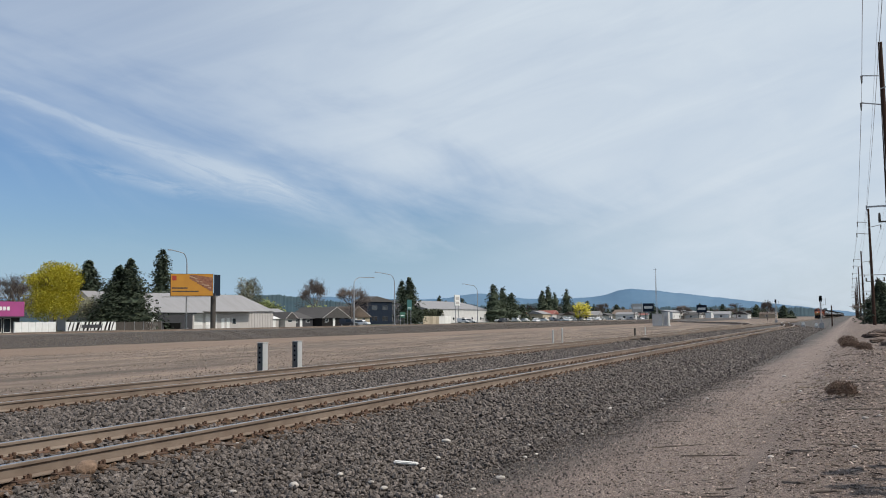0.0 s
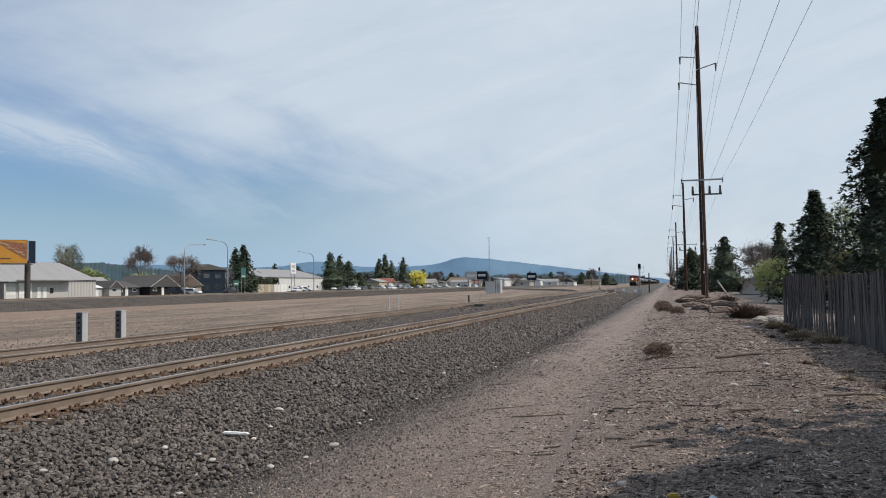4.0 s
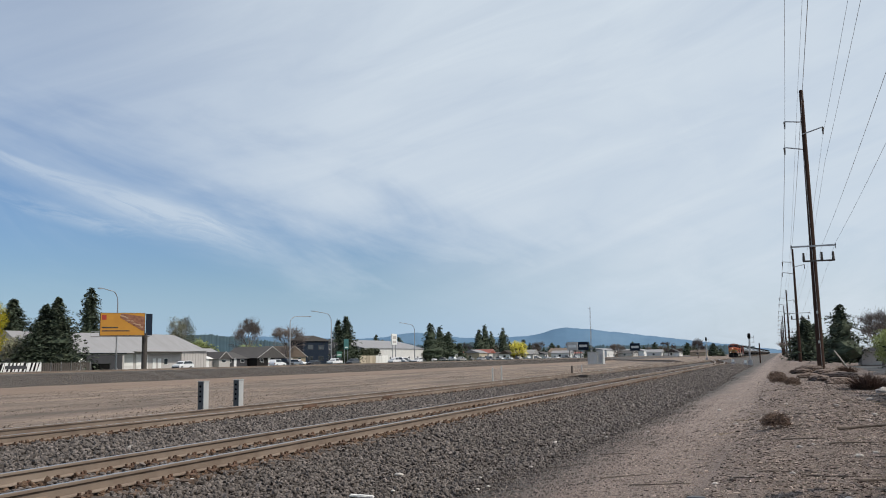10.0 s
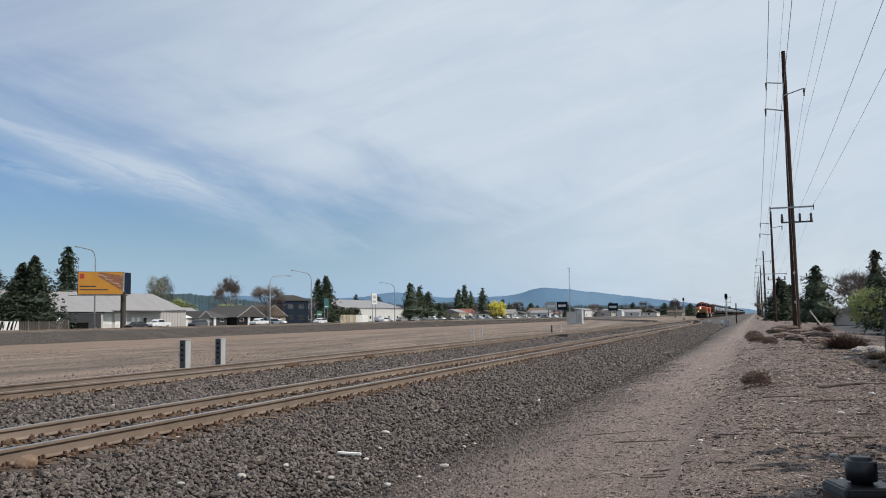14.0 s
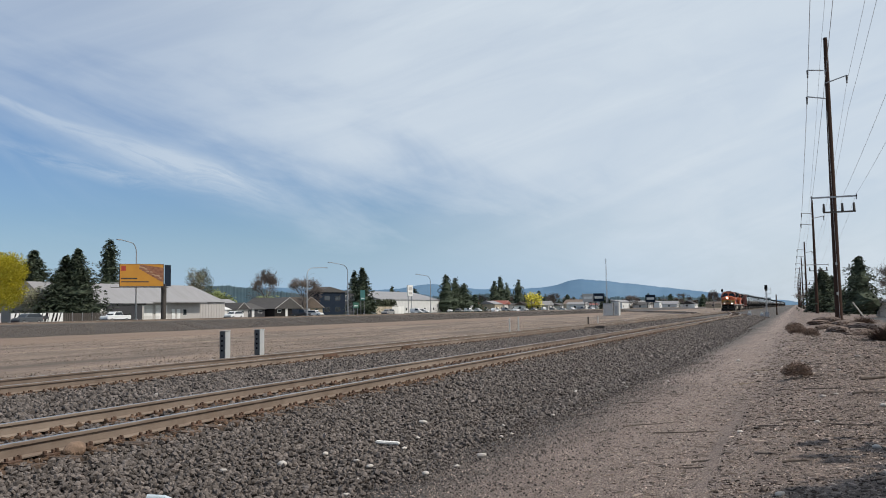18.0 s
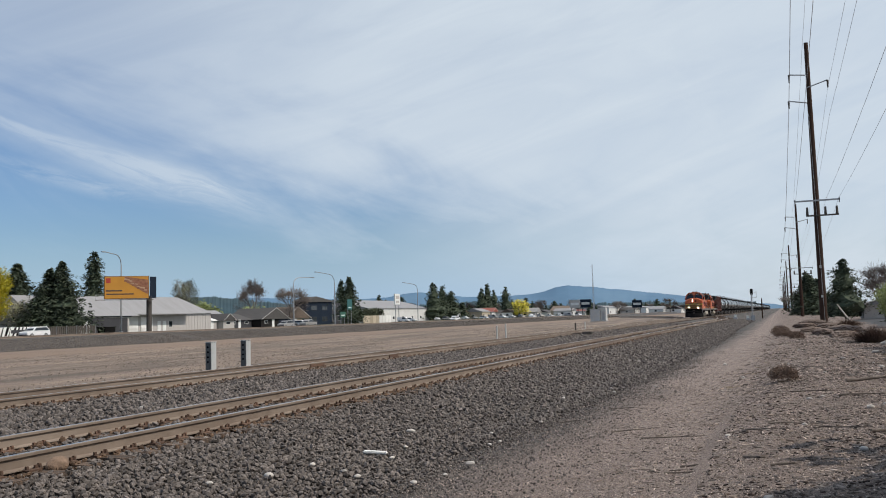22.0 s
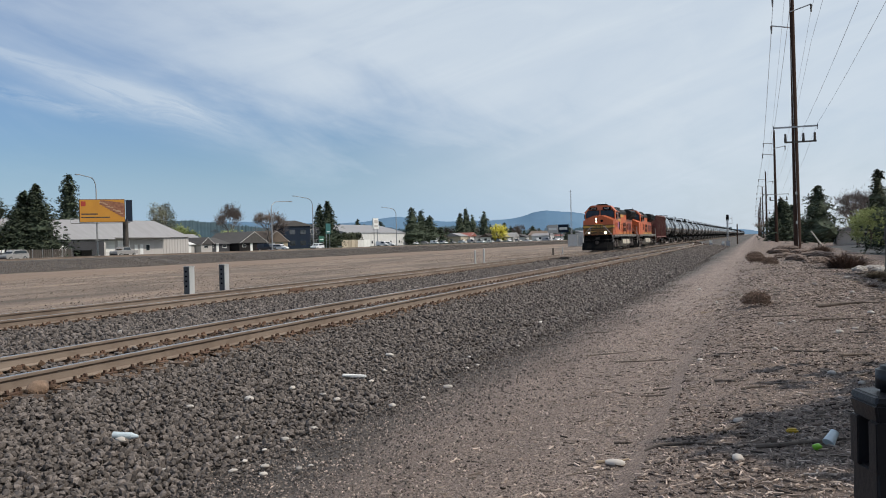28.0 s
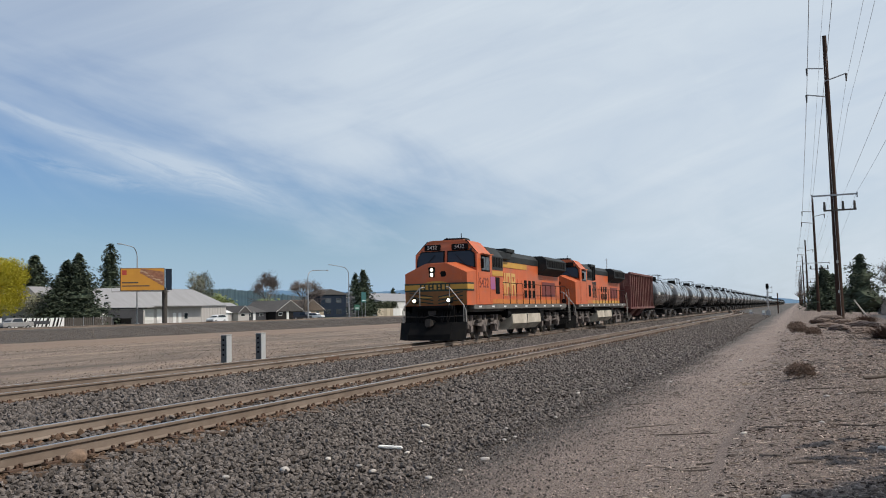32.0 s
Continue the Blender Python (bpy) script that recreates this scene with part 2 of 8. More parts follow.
M = {
    "gravel": material("gravel", (0.44, 0.36, 0.31), 0.92, second=(0.19, 0.150, 0.127), scale=9, island=0.85, world_space=True),
    "chip": material("chip", (0.42, 0.345, 0.295), 0.95, second=(0.18, 0.138, 0.112), scale=4, island=0.85, world_space=True),
    "field_stone": material("field_stone", (0.30, 0.240, 0.195), 0.95, second=(0.20, 0.155, 0.122), scale=0.8, island=0.75, world_space=True),
    "bark_dark": material("bark_dark", (0.11, 0.078, 0.062), 0.95, second=(0.045, 0.032, 0.026), scale=6, island=0.6, world_space=True),
    "mound": material("mound", (0.24, 0.180, 0.147), 0.97, second=(0.10, 0.073, 0.060), scale=14, bump=0.7, bump_scale=22, world_space=True),
    "magenta": material("magenta", (0.36, 0.06, 0.215), 0.7, second=(0.31, 0.055, 0.185), scale=0.8),
    "asphalt": material("asphalt", (0.06, 0.06, 0.062), 0.9, second=(0.045, 0.045, 0.046), scale=2.0, bump=0.2),
    "wall_grey": material("wall_grey", (0.46, 0.435, 0.415), 0.75, second=(0.41, 0.385, 0.365), scale=0.7, stretch=(1, 6, 0.3)),
    "wall_dark": material("wall_dark", (0.060, 0.060, 0.066), 0.75, spec=0.2, second=(0.045, 0.045, 0.05), scale=0.8),
    "wall_black": material("wall_black", (0.014, 0.013, 0.013), 0.8, spec=0.15, second=(0.02, 0.018, 0.017), scale=0.8),
    "wall_navy": material("wall_navy", (0.010, 0.017, 0.032), 0.8, spec=0.15, second=(0.014, 0.022, 0.036), scale=0.8),
    "wall_yellow": material("wall_yellow", (0.62, 0.50, 0.26), 0.8, second=(0.55, 0.44, 0.22), scale=0.8),
    "wall_tan": material("wall_tan", (0.42, 0.36, 0.27), 0.8, second=(0.36, 0.30, 0.22), scale=0.8, random_=0.25),
    "wall_white": material("wall_white", (0.72, 0.71, 0.69), 0.7, second=(0.62, 0.61, 0.59), scale=0.6, random_=0.15),
    "wall_red": material("wall_red", (0.30, 0.10, 0.075), 0.8, second=(0.24, 0.08, 0.06), scale=0.8),
    "roof_grey": material("roof_grey", (0.285, 0.28, 0.285), 0.75, second=(0.25, 0.245, 0.25), scale=0.5, stretch=(1, 4, 1), stain=(0.24, 0.235, 0.235), stain_scale=0.15),
    "roof_dark": material("roof_dark", (0.065, 0.06, 0.058), 0.9, second=(0.05, 0.047, 0.045), scale=1.2, random_=0.3),
    "roof_brown": material("roof_brown", (0.16, 0.12, 0.09), 0.9, second=(0.12, 0.09, 0.07), scale=1.2, random_=0.3),
    "steel": material("steel", (0.42, 0.42, 0.43), 0.5, 0.6, second=(0.33, 0.33, 0.33), scale=3),
    "steel_dark": material("steel_dark", (0.10, 0.085, 0.075), 0.7, 0.3, second=(0.07, 0.06, 0.05), scale=3),
    "board_yellow": material("board_yellow", (0.58, 0.27, 0.03), 0.55, second=(0.50, 0.22, 0.025), scale=0.6),
    "board_brown": material("board_brown", (0.20, 0.07, 0.04), 0.6, second=(0.33, 0.15, 0.08), scale=2.5),
    "board_cream": material("board_cream", (0.52, 0.36, 0.24), 0.6, second=(0.36, 0.20, 0.11), scale=2.2),
    "board_red": material("board_red", (0.45, 0.05, 0.03), 0.6),
    "sign_green": material("sign_green", (0.02, 0.11, 0.07), 0.5),
    "sign_teal": material("sign_teal", (0.02, 0.12, 0.11), 0.5, second=(0.02, 0.09, 0.09)),
    "cabinet_white": material("cabinet_white", (0.52, 0.53, 0.53), 0.5, 0.1, second=(0.42, 0.43, 0.43), scale=3, stain=(0.5, 0.48, 0.45), stain_scale=2),
    # dark tone stands in for shade on the cabinet's side away from the sun
    "cabinet_shaded": material("cabinet_shaded", (0.10, 0.105, 0.11), 0.6, 0.3, second=(0.075, 0.08, 0.085), scale=3),
    "bark": material("bark", (0.11, 0.085, 0.07), 0.9, second=(0.07, 0.055, 0.045), scale=4),
    "twig": material("twig", (0.17, 0.136, 0.12), 0.9, second=(0.115, 0.092, 0.08), scale=2, island=0.2),
    "leaf_olive": material("leaf_olive", (0.20, 0.205, 0.125), 0.85, second=(0.26, 0.25, 0.17), scale=0.8, island=0.4),
    "leaf_pale": material("leaf_pale", (0.30, 0.33, 0.12), 0.85, second=(0.22, 0.26, 0.09), scale=0.8, island=0.4),
    "leaf_ochre": material("leaf_ochre", (0.26, 0.20, 0.07), 0.85, second=(0.20, 0.16, 0.06), scale=0.8, island=0.4),
    "shrub": material("shrub", (0.035, 0.045, 0.02), 0.9, second=(0.05, 0.055, 0.03), scale=1.2, island=0.4),
    "weed": material("weed", (0.135, 0.086, 0.063), 0.95, second=(0.075, 0.049, 0.037), scale=6, island=0.5),
    "straw": material("straw", (0.36, 0.29, 0.20), 0.95, second=(0.26, 0.20, 0.14), scale=5, island=0.4),
    "wood_grey": material("wood_grey", (0.19, 0.155, 0.13), 0.95, second=(0.10, 0.08, 0.066), scale=8, stretch=(1, 1, 1), island=0.5, random_=0.0),
    "stone_tan": material("stone_tan", (0.27, 0.182, 0.125), 0.9, second=(0.14, 0.094, 0.066), scale=9, bump=0.8, bump_scale=22),
    "stone_pale": material("stone_pale", (0.52, 0.48, 0.44), 0.9, second=(0.38, 0.345, 0.31), scale=5, bump=0.3, bump_scale=20, random_=0.25),
    "paper_white": material("paper_white", (0.80, 0.79, 0.76), 0.7, second=(0.68, 0.66, 0.63), scale=7),
    "plastic_green": material("plastic_green", (0.22, 0.55, 0.03), 0.4),
    "plastic_yellow": material("plastic_yellow", (0.55, 0.36, 0.03), 0.5),
    "plastic_clear": material("plastic_clear", (0.62, 0.70, 0.74), 0.25, second=(0.5, 0.58, 0.62), scale=9),
    "lantern": material("lantern", (0.008, 0.008, 0.011), 0.42, second=(0.014, 0.014, 0.017), scale=30, bump=0.08, bump_scale=220),
    "tube": material("tube", (0.30, 0.32, 0.33), 0.3, second=(0.2, 0.22, 0.23), scale=20),
    "wire": material("wire", (0.50, 0.52, 0.55), 0.6),
    "paint_white": material("paint_white", (0.80, 0.80, 0.80), 0.3, coat=0.4, second=(0.74, 0.74, 0.74)),
    "paint_silver": material("paint_silver", (0.42, 0.40, 0.38), 0.35, 0.3, coat=0.4),
    "paint_grey": material("paint_grey", (0.10, 0.11, 0.12), 0.35, 0.2, coat=0.4),
    "paint_dark": material("paint_dark", (0.03, 0.03, 0.035), 0.35, coat=0.4),
    "tyre": material("tyre", (0.02, 0.02, 0.02), 0.85),
    # both hill colours have the blue haze of distance painted in
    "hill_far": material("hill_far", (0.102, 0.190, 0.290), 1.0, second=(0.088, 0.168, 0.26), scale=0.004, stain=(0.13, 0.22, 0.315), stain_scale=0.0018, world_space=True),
    "hill_near": material("hill_near", (0.040, 0.074, 0.092), 1.0, second=(0.026, 0.052, 0.066), scale=0.02, stain=(0.055, 0.085, 0.095), stain_scale=0.006, world_space=True),
    "running_gear": material("running_gear", (0.07, 0.055, 0.045), 0.8, second=(0.035, 0.03, 0.027), scale=6),
    "truck_grey": material("truck_grey", (0.24, 0.20, 0.182), 0.85, second=(0.075, 0.063, 0.057), scale=4),
    "sill": material("sill", (0.17, 0.158, 0.142), 0.75, second=(0.10, 0.092, 0.083), scale=2.0),
    "fuel_tank": material("fuel_tank", (0.60, 0.54, 0.45), 0.7, second=(0.40, 0.35, 0.28), scale=1.2, stain=(0.33, 0.29, 0.23), stain_scale=0.8),
    "hood_black": material("hood_black", (0.012, 0.014, 0.015), 0.6, spec=0.25, second=(0.030, 0.032, 0.030), scale=1.5),
    "roof_orange": material("roof_orange", (0.60, 0.16, 0.06), 0.55, second=(0.45, 0.12, 0.05), scale=2),
    "amber": material("amber", (0.60, 0.215, 0.034), 0.55, second=(0.46, 0.135, 0.026), scale=2.2),
    # dirty gold paint, darkened to carry the shade of the nose front
    "gold_shaded": material("gold_shaded", (0.27, 0.105, 0.020), 0.55, second=(0.19, 0.075, 0.016), scale=2.0),
    "yellow": material("yellow", (0.60, 0.33, 0.045), 0.5, second=(0.50, 0.255, 0.04), scale=1.5),
    "letter": material("letter", (0.66, 0.40, 0.13), 0.55, second=(0.52, 0.29, 0.09), scale=2.0),
    "dark_green": material("dark_green", (0.02, 0.035, 0.022), 0.55),
    "dark_red": material("dark_red", (0.20, 0.03, 0.02), 0.55, second=(0.12, 0.025, 0.02)),
    "flag": material("flag", (0.42, 0.12, 0.20), 0.6, second=(0.30, 0.10, 0.28), scale=3),
    "rail_paint": material("rail_paint", (0.46, 0.42, 0.38), 0.6, second=(0.34, 0.31, 0.28)),
    "glass": material("glass", (0.02, 0.026, 0.03), 0.06, second=(0.03, 0.035, 0.04), scale=0.6),
    "lamp": material("lamp", (1.0, 0.85, 0.6), 0.3, emit=(1.0, 0.80, 0.52), emit_strength=90.0),
    "label_white": material("label_white", (0.55, 0.55, 0.53), 0.6, second=(0.40, 0.40, 0.39), scale=9),
    "ballast": material("ballast", (0.196, 0.168, 0.152), 0.9, second=(0.080, 0.069, 0.062), scale=16, spec=0.3, island=0.42, bump=0.4, bump_scale=60, world_space=True),
    "ballast_rusty": material("ballast_rusty", (0.155, 0.100, 0.066), 0.92, second=(0.080, 0.052, 0.036), scale=12, spec=0.2, island=0.45, bump=0.4, bump_scale=60, world_space=True),
    "bank_stone": material("bank_stone", (0.185, 0.160, 0.140), 0.95, second=(0.12, 0.10, 0.088), scale=3, spec=0.2, island=0.35, world_space=True),
    "rail_side": material("rail_side", (0.215, 0.168, 0.132), 0.85, second=(0.155, 0.115, 0.088), scale=3, bump=0.15, bump_scale=90, world_space=True, stain=(0.25, 0.200, 0.160), stain_scale=0.4),
    "rail_top": material("rail_top", (0.55, 0.54, 0.53), 0.28, 0.9, second=(0.42, 0.39, 0.36), scale=5, world_space=True),
    "rust": material("rust", (0.15, 0.085, 0.055), 0.9, second=(0.085, 0.05, 0.034), scale=12, bump=0.3, bump_scale=80, random_=0.3),
    "tie": material("tie", (0.10, 0.072, 0.055), 0.9, second=(0.055, 0.042, 0.035), scale=6, stretch=(0.5, 8, 4), bump=0.5, bump_scale=30, random_=0.35, stain=(0.15, 0.09, 0.055), stain_scale=2.5),
    "orange": material("orange", (0.60, 0.128, 0.036), 0.55, second=(0.50, 0.100, 0.028), scale=1.2, coat=0.05, stain=(0.42, 0.125, 0.060), stain_scale=0.7),
    "black": material("black", (0.006, 0.006, 0.007), 0.75, second=(0.012, 0.011, 0.010), scale=2.5, spec=0.08),
    "tank": material("tank", (0.011, 0.012, 0.014), 0.20, second=(0.022, 0.021, 0.021), scale=1.0, coat=0.8, random_=0.3, stain=(0.034, 0.032, 0.03), stain_scale=0.6),
    "hopper": material("hopper", (0.15, 0.05, 0.042), 0.7, second=(0.11, 0.04, 0.035), scale=1.5, stain=(0.2, 0.10, 0.08), stain_scale=0.9),
    "white": material("white", (0.78, 0.78, 0.76), 0.6, second=(0.66, 0.66, 0.64), scale=1.5),
    "pole": material("pole", (0.065, 0.036, 0.025), 0.9, spec=0.2, second=(0.034, 0.021, 0.016), scale=5, stretch=(6, 6, 0.4), bump=0.5, bump_scale=14),
    "fence": material("fence", (0.125, 0.108, 0.098), 0.92, second=(0.062, 0.054, 0.049), scale=7, stretch=(6, 6, 0.5), bump=0.5, bump_scale=25, random_=0.35),
    "conifer": material("conifer", (0.040, 0.060, 0.036), 0.9, second=(0.068, 0.082, 0.048), scale=1.3, island=0.5),
    "yellow_leaf": material("yellow_leaf", (0.66, 0.57, 0.05), 0.8, second=(0.50, 0.44, 0.05), scale=0.7, island=0.25),
}

# ---- helpers of the scene ----
def mesh_of(bm, name, mat, smooth=False):
    me = bpy.data.meshes.new(name)
    bm.to_mesh(me)
    bm.free()
    for m in mat if isinstance(mat, (list, tuple)) else [mat]:
        me.materials.append(m)
    if smooth:
        me.polygons.foreach_set("use_smooth", [True] * len(me.polygons))
    return me


def part(name, bm, mat, parent, label="", smooth=False):
    ob = new(name, mesh_of(bm, name, mat, smooth))
    ob.parent = parent
    return tagged(ob, label)


def parts(name, bm, mat, parent, label=""):
    """Each loose piece of bm as a part of its own."""
    bm.verts.ensure_lookup_table()
    seen, made = set(), []
    for v in bm.verts:
        if v in seen:
            continue
        todo, piece = [v], set()
        while todo:
            u = todo.pop()
            if u in piece:
                continue
            piece.add(u)
            todo += [e.other_vert(u) for e in u.link_edges]
        seen |= piece
        nb = bmesh.new()
        at = {u: nb.verts.new(u.co) for u in piece}
        for f in {f for u in piece for f in u.link_faces}:
            nb.faces.new([at[u] for u in f.verts])
        made.append(part(name, nb, mat, parent, label))
    bm.free()
    return made


def empty(name, m, label, category, group="", kind=""):
    ob = new(name)
    ob.empty_display_size = 0.2
    ob.matrix_basis = m
    return tagged(ob, label, category, group, kind)


def box(bm, x0, x1, y0, y1, z0, z1, bevel=0.0):
    r = bmesh.ops.create_cube(bm, size=1.0, matrix=Matrix.Translation(((x0 + x1) / 2, (y0 + y1) / 2, (z0 + z1) / 2)) @ Matrix.Diagonal((x1 - x0, y1 - y0, z1 - z0, 1)))
    if bevel:
        es = list({e for v in r["verts"] for e in v.link_edges})
        bmesh.ops.bevel(bm, geom=es, offset=bevel, segments=2, affect="EDGES")
    return bm


def boxed(*a, **k):
    return box(bmesh.new(), *a, **k)


def rod(bm, p, q, r0, r1=None, n=8):
    p, q = Vector(p), Vector(q)
    d = q - p
    m = Matrix.Translation((p + q) / 2) @ d.to_track_quat("Z", "Y").to_matrix().to_4x4()
    bmesh.ops.create_cone(bm, cap_ends=True, segments=n, radius1=r0, radius2=r0 if r1 is None else r1, depth=d.length, matrix=m)
    return bm


def tube(bm, points, r, n=6):
    for a, b in zip(points, points[1:]):
        rod(bm, a, b, r, n=n)
    return bm


def prism(bm, outline, axis, a, b):
    """An outline of (u, v) drawn out from a to b along axis: x takes (y, z), y takes (x, z), z takes (x, y)."""
    def at(u, v, w):
        return {"x": (w, u, v), "y": (u, w, v), "z": (u, v, w)}[axis]
    lo = [bm.verts.new(at(u, v, a)) for u, v in outline]
    hi = [bm.verts.new(at(u, v, b)) for u, v in outline]
    n = len(outline)
    fs = [bm.faces.new(lo), bm.faces.new(hi)]
    fs += [bm.faces.new((lo[i], lo[(i + 1) % n], hi[(i + 1) % n], hi[i])) for i in range(n)]
    bmesh.ops.recalc_face_normals(bm, faces=fs)
    return bm


# ---- ground ----
PROFILE = [(-4000, 0.1), (-80, 0.1), (-75, 0.12), (-71, 0.22), (-69, 0.50), (-63.2, 0.46), (-58.6, -0.38), (-54, -0.56), (-36, -0.71), (-21.2, -0.60), (-19.5, -0.40), (-18.4, -0.235), (-13.1, -0.255), (-8.75, -0.24), (-7.3, -0.46), (-6.1, -0.64),
           (-5.2, -0.61), (-4.4, -0.53), (-3.6, -0.49), (-2.4, -0.42), (-1.5, -0.24), (-0.4, -0.15), (2, -0.17), (3.3, -0.15), (4.6, -0.24), (9, -0.55), (25, -0.4), (60, 0.0), (4000, 0.0)]
PX, PZ = np.array([p[0] for p in PROFILE]), np.array([p[1] for p in PROFILE])


def ground_z(x, y):
    z = float(np.interp(x, PX, PZ))
    n = noise.noise((x * 0.35, y * 0.35, 0.0)) * 0.05 + noise.noise((x * 1.3, y * 1.3, 5.0)) * 0.018
    if -19 < x < -5.0:
        n *= 0.15 + 0.85 * max(0.0, (x + 6.4) / 1.4)
    if x > -2.2:
        n += 0.10 * noise.noise((x * 0.6, y * 0.22, 9.0)) - 0.16 * max(0.0, min(1.0, (8.0 - y) / 6.0)) * min(1.0, (x + 2.2) / 1.5)
    return z + n * (1.0 if -70 < x < 25 else 0.3)


def make_ground():
    xs = sorted({-4000, -1500, -600, -300, -200, -150, -120, -100, -85} | {p[0] for p in PROFILE} | set(np.arange(-73, -56, 1.2).tolist()) | set(np.arange(-55, -20, 1.5).tolist()) | set(np.arange(-20, -7, 0.5).tolist()) | set(np.arange(-7, 6, 0.22).tolist()) | set(np.arange(6, 30, 2.0).tolist()) | {80, 150, 300, 700, 1500})
    ys = sorted({-4000, -1000, -300, -100, -40, -15, -8} | set(np.arange(-5, 24, 0.25).tolist()) | set(np.arange(24, 60, 0.8).tolist()) | set(np.arange(60, 140, 3.0).tolist()) | set(np.arange(140, 420, 15.0).tolist()) | {500, 700, 1000, 1600, 2600, 4900})
    verts = [(x, y, ground_z(x, y)) for y in ys for x in xs]
    w = len(xs)
    faces = [(j * w + i, j * w + i + 1, (j + 1) * w + i + 1, (j + 1) * w + i) for j in range(len(ys) - 1) for i in range(w - 1)]
    me = bpy.data.meshes.new("ground")
    me.from_pydata(verts, [], faces)
    me.materials.append(ground_material())
    me.polygons.foreach_set("use_smooth", [True] * len(me.polygons))
    tagged(new("ground", me), "bare grey-brown dirt and gravel beside the tracks", "ground", kind="structure")


def ground_material():
    m = bpy.data.materials.new("ground")
    m.use_nodes = True
    nt = m.node_tree
    N, K = nt.nodes.new, nt.links.new
    b = nt.nodes["Principled BSDF"]
    b.inputs["Roughness"].default_value = 0.95
    pos = N("ShaderNodeNewGeometry").outputs["Position"]
    sep = N("ShaderNodeSeparateXYZ")
    K(pos, sep.inputs[0])

    def noise_(s, d=6.0, r=0.6, st=(1, 1, 1)):
        mp = N("ShaderNodeMapping")
        mp.inputs["Scale"].default_value = st
        K(pos, mp.inputs[0])
        n = N("ShaderNodeTexNoise")
        n.inputs["Scale"].default_value, n.inputs["Detail"].default_value, n.inputs["Roughness"].default_value = s, d, r
        K(mp.outputs[0], n.inputs["Vector"])
        return n.outputs["Fac"]

    def span(v, a, c, lo=0.0, hi=1.0):
        n = N("ShaderNodeMapRange")
        n.interpolation_type = "SMOOTHSTEP"
        K(v, n.inputs[0])
        n.inputs[1].default_value, n.inputs[2].default_value, n.inputs[3].default_value, n.inputs[4].default_value = a, c, lo, hi
        return n.outputs[0]

    def math_(op, a, c):
        n = N("ShaderNodeMath")
        n.operation = op
        for i, v in enumerate((a, c)):
            if isinstance(v, (int, float)):
                n.inputs[i].default_value = v
            else:
                K(v, n.inputs[i])
        return n.outputs[0]

    def mixed(fac, a, c):
        n = N("ShaderNodeMix")
        n.data_type = "RGBA"
        K(fac, n.inputs[0])
        for i, v in ((6, a), (7, c)):
            if isinstance(v, tuple):
                n.inputs[i].default_value = rgb(v)
            else:
                K(v, n.inputs[i])
        return n.outputs[2]

    wob = math_("MULTIPLY", math_("SUBTRACT", noise_(0.35, 4), 0.5), 2.6)
    xw = math_("ADD", sep.outputs[0], wob)
    grain = noise_(42, 3, 0.8)
    pebble = noise_(110, 2, 0.8)
    coarse = noise_(3.0, 6, 0.7)
    bands = noise_(0.42, 6, 0.65, (1, 0.10, 1))
    patch = noise_(0.16, 6, 0.65, (1, 0.3, 1))
    dirt = mixed(span(grain, 0.41, 0.59), (0.070, 0.051, 0.043), (0.370, 0.287, 0.242))
    dirt = mixed(span(pebble, 0.54, 0.62, 0, 0.75), dirt, (0.45, 0.375, 0.328))
    dirt = mixed(span(coarse, 0.45, 0.75, 0, 0.25), dirt, (0.150, 0.108, 0.088))
    dirt = mixed(span(noise_(0.8, 5, 0.7, (1, 0.25, 1)), 0.47, 0.66, 0, 0.32), dirt, (0.100, 0.080, 0.070))
    litter = mixed(span(noise_(24, 6, 0.9), 0.41, 0.57), (0.045, 0.033, 0.027), (0.300, 0.228, 0.188))
    litter = mixed(span(coarse, 0.46, 0.70, 0, 0.40), litter, (0.11, 0.080, 0.063))
    litter = mixed(span(noise_(0.7, 6, 0.75), 0.48, 0.62, 0, 0.5), litter, (0.085, 0.060, 0.048))
    stones = mixed(span(noise_(30, 3, 0.8), 0.42, 0.60), (0.030, 0.027, 0.025), (0.125, 0.109, 0.098))
    field = mixed(span(noise_(9, 6, 0.88), 0.42, 0.58), (0.115, 0.083, 0.061), (0.310, 0.238, 0.186))
    field = mixed(span(bands, 0.50, 0.60, 0, 0.85), field, (0.105, 0.082, 0.064))
    field = mixed(span(bands, 0.47, 0.38, 0, 0.75), field, (0.305, 0.230, 0.172))
    field = mixed(span(noise_(1.1, 6, 0.75, (1, 0.5, 1)), 0.55, 0.66, 0, 0.6), field, (0.086, 0.070, 0.052))
    field = mixed(span(patch, 0.52, 0.64, 0, 0.7), field, (0.113, 0.086, 0.068))
    field = mixed(span(math_("ADD", sep.outputs[0], math_("MULTIPLY", wob, 0.5)), -48.5, -50.5, 0, 0.85), field, mixed(span(noise_(5, 5, 0.8), 0.35, 0.65), (0.195, 0.138, 0.099), (0.250, 0.180, 0.131)))
    far = mixed(span(noise_(0.05, 4), 0.4, 0.6), (0.104, 0.096, 0.087), (0.087, 0.096, 0.048))
    # from the right to the left: litter, track, ballast, field, bank, town
    c = mixed(span(xw, -3.0, -0.6), dirt, litter)
    foot = math_("SUBTRACT", xw, math_("MULTIPLY", math_("MINIMUM", math_("MAXIMUM", math_("SUBTRACT", sep.outputs[1], 18.0), 0.0), 36.0), 0.018))
    c = mixed(span(foot, -3.6, -5.6), c, stones)
    c = mixed(span(xw, -19.2, -20.8), c, field)
    c = mixed(span(sep.outputs[0], -57.6, -58.6), c, stones)
    c = mixed(span(sep.outputs[0], -70.5, -73.0), c, far)
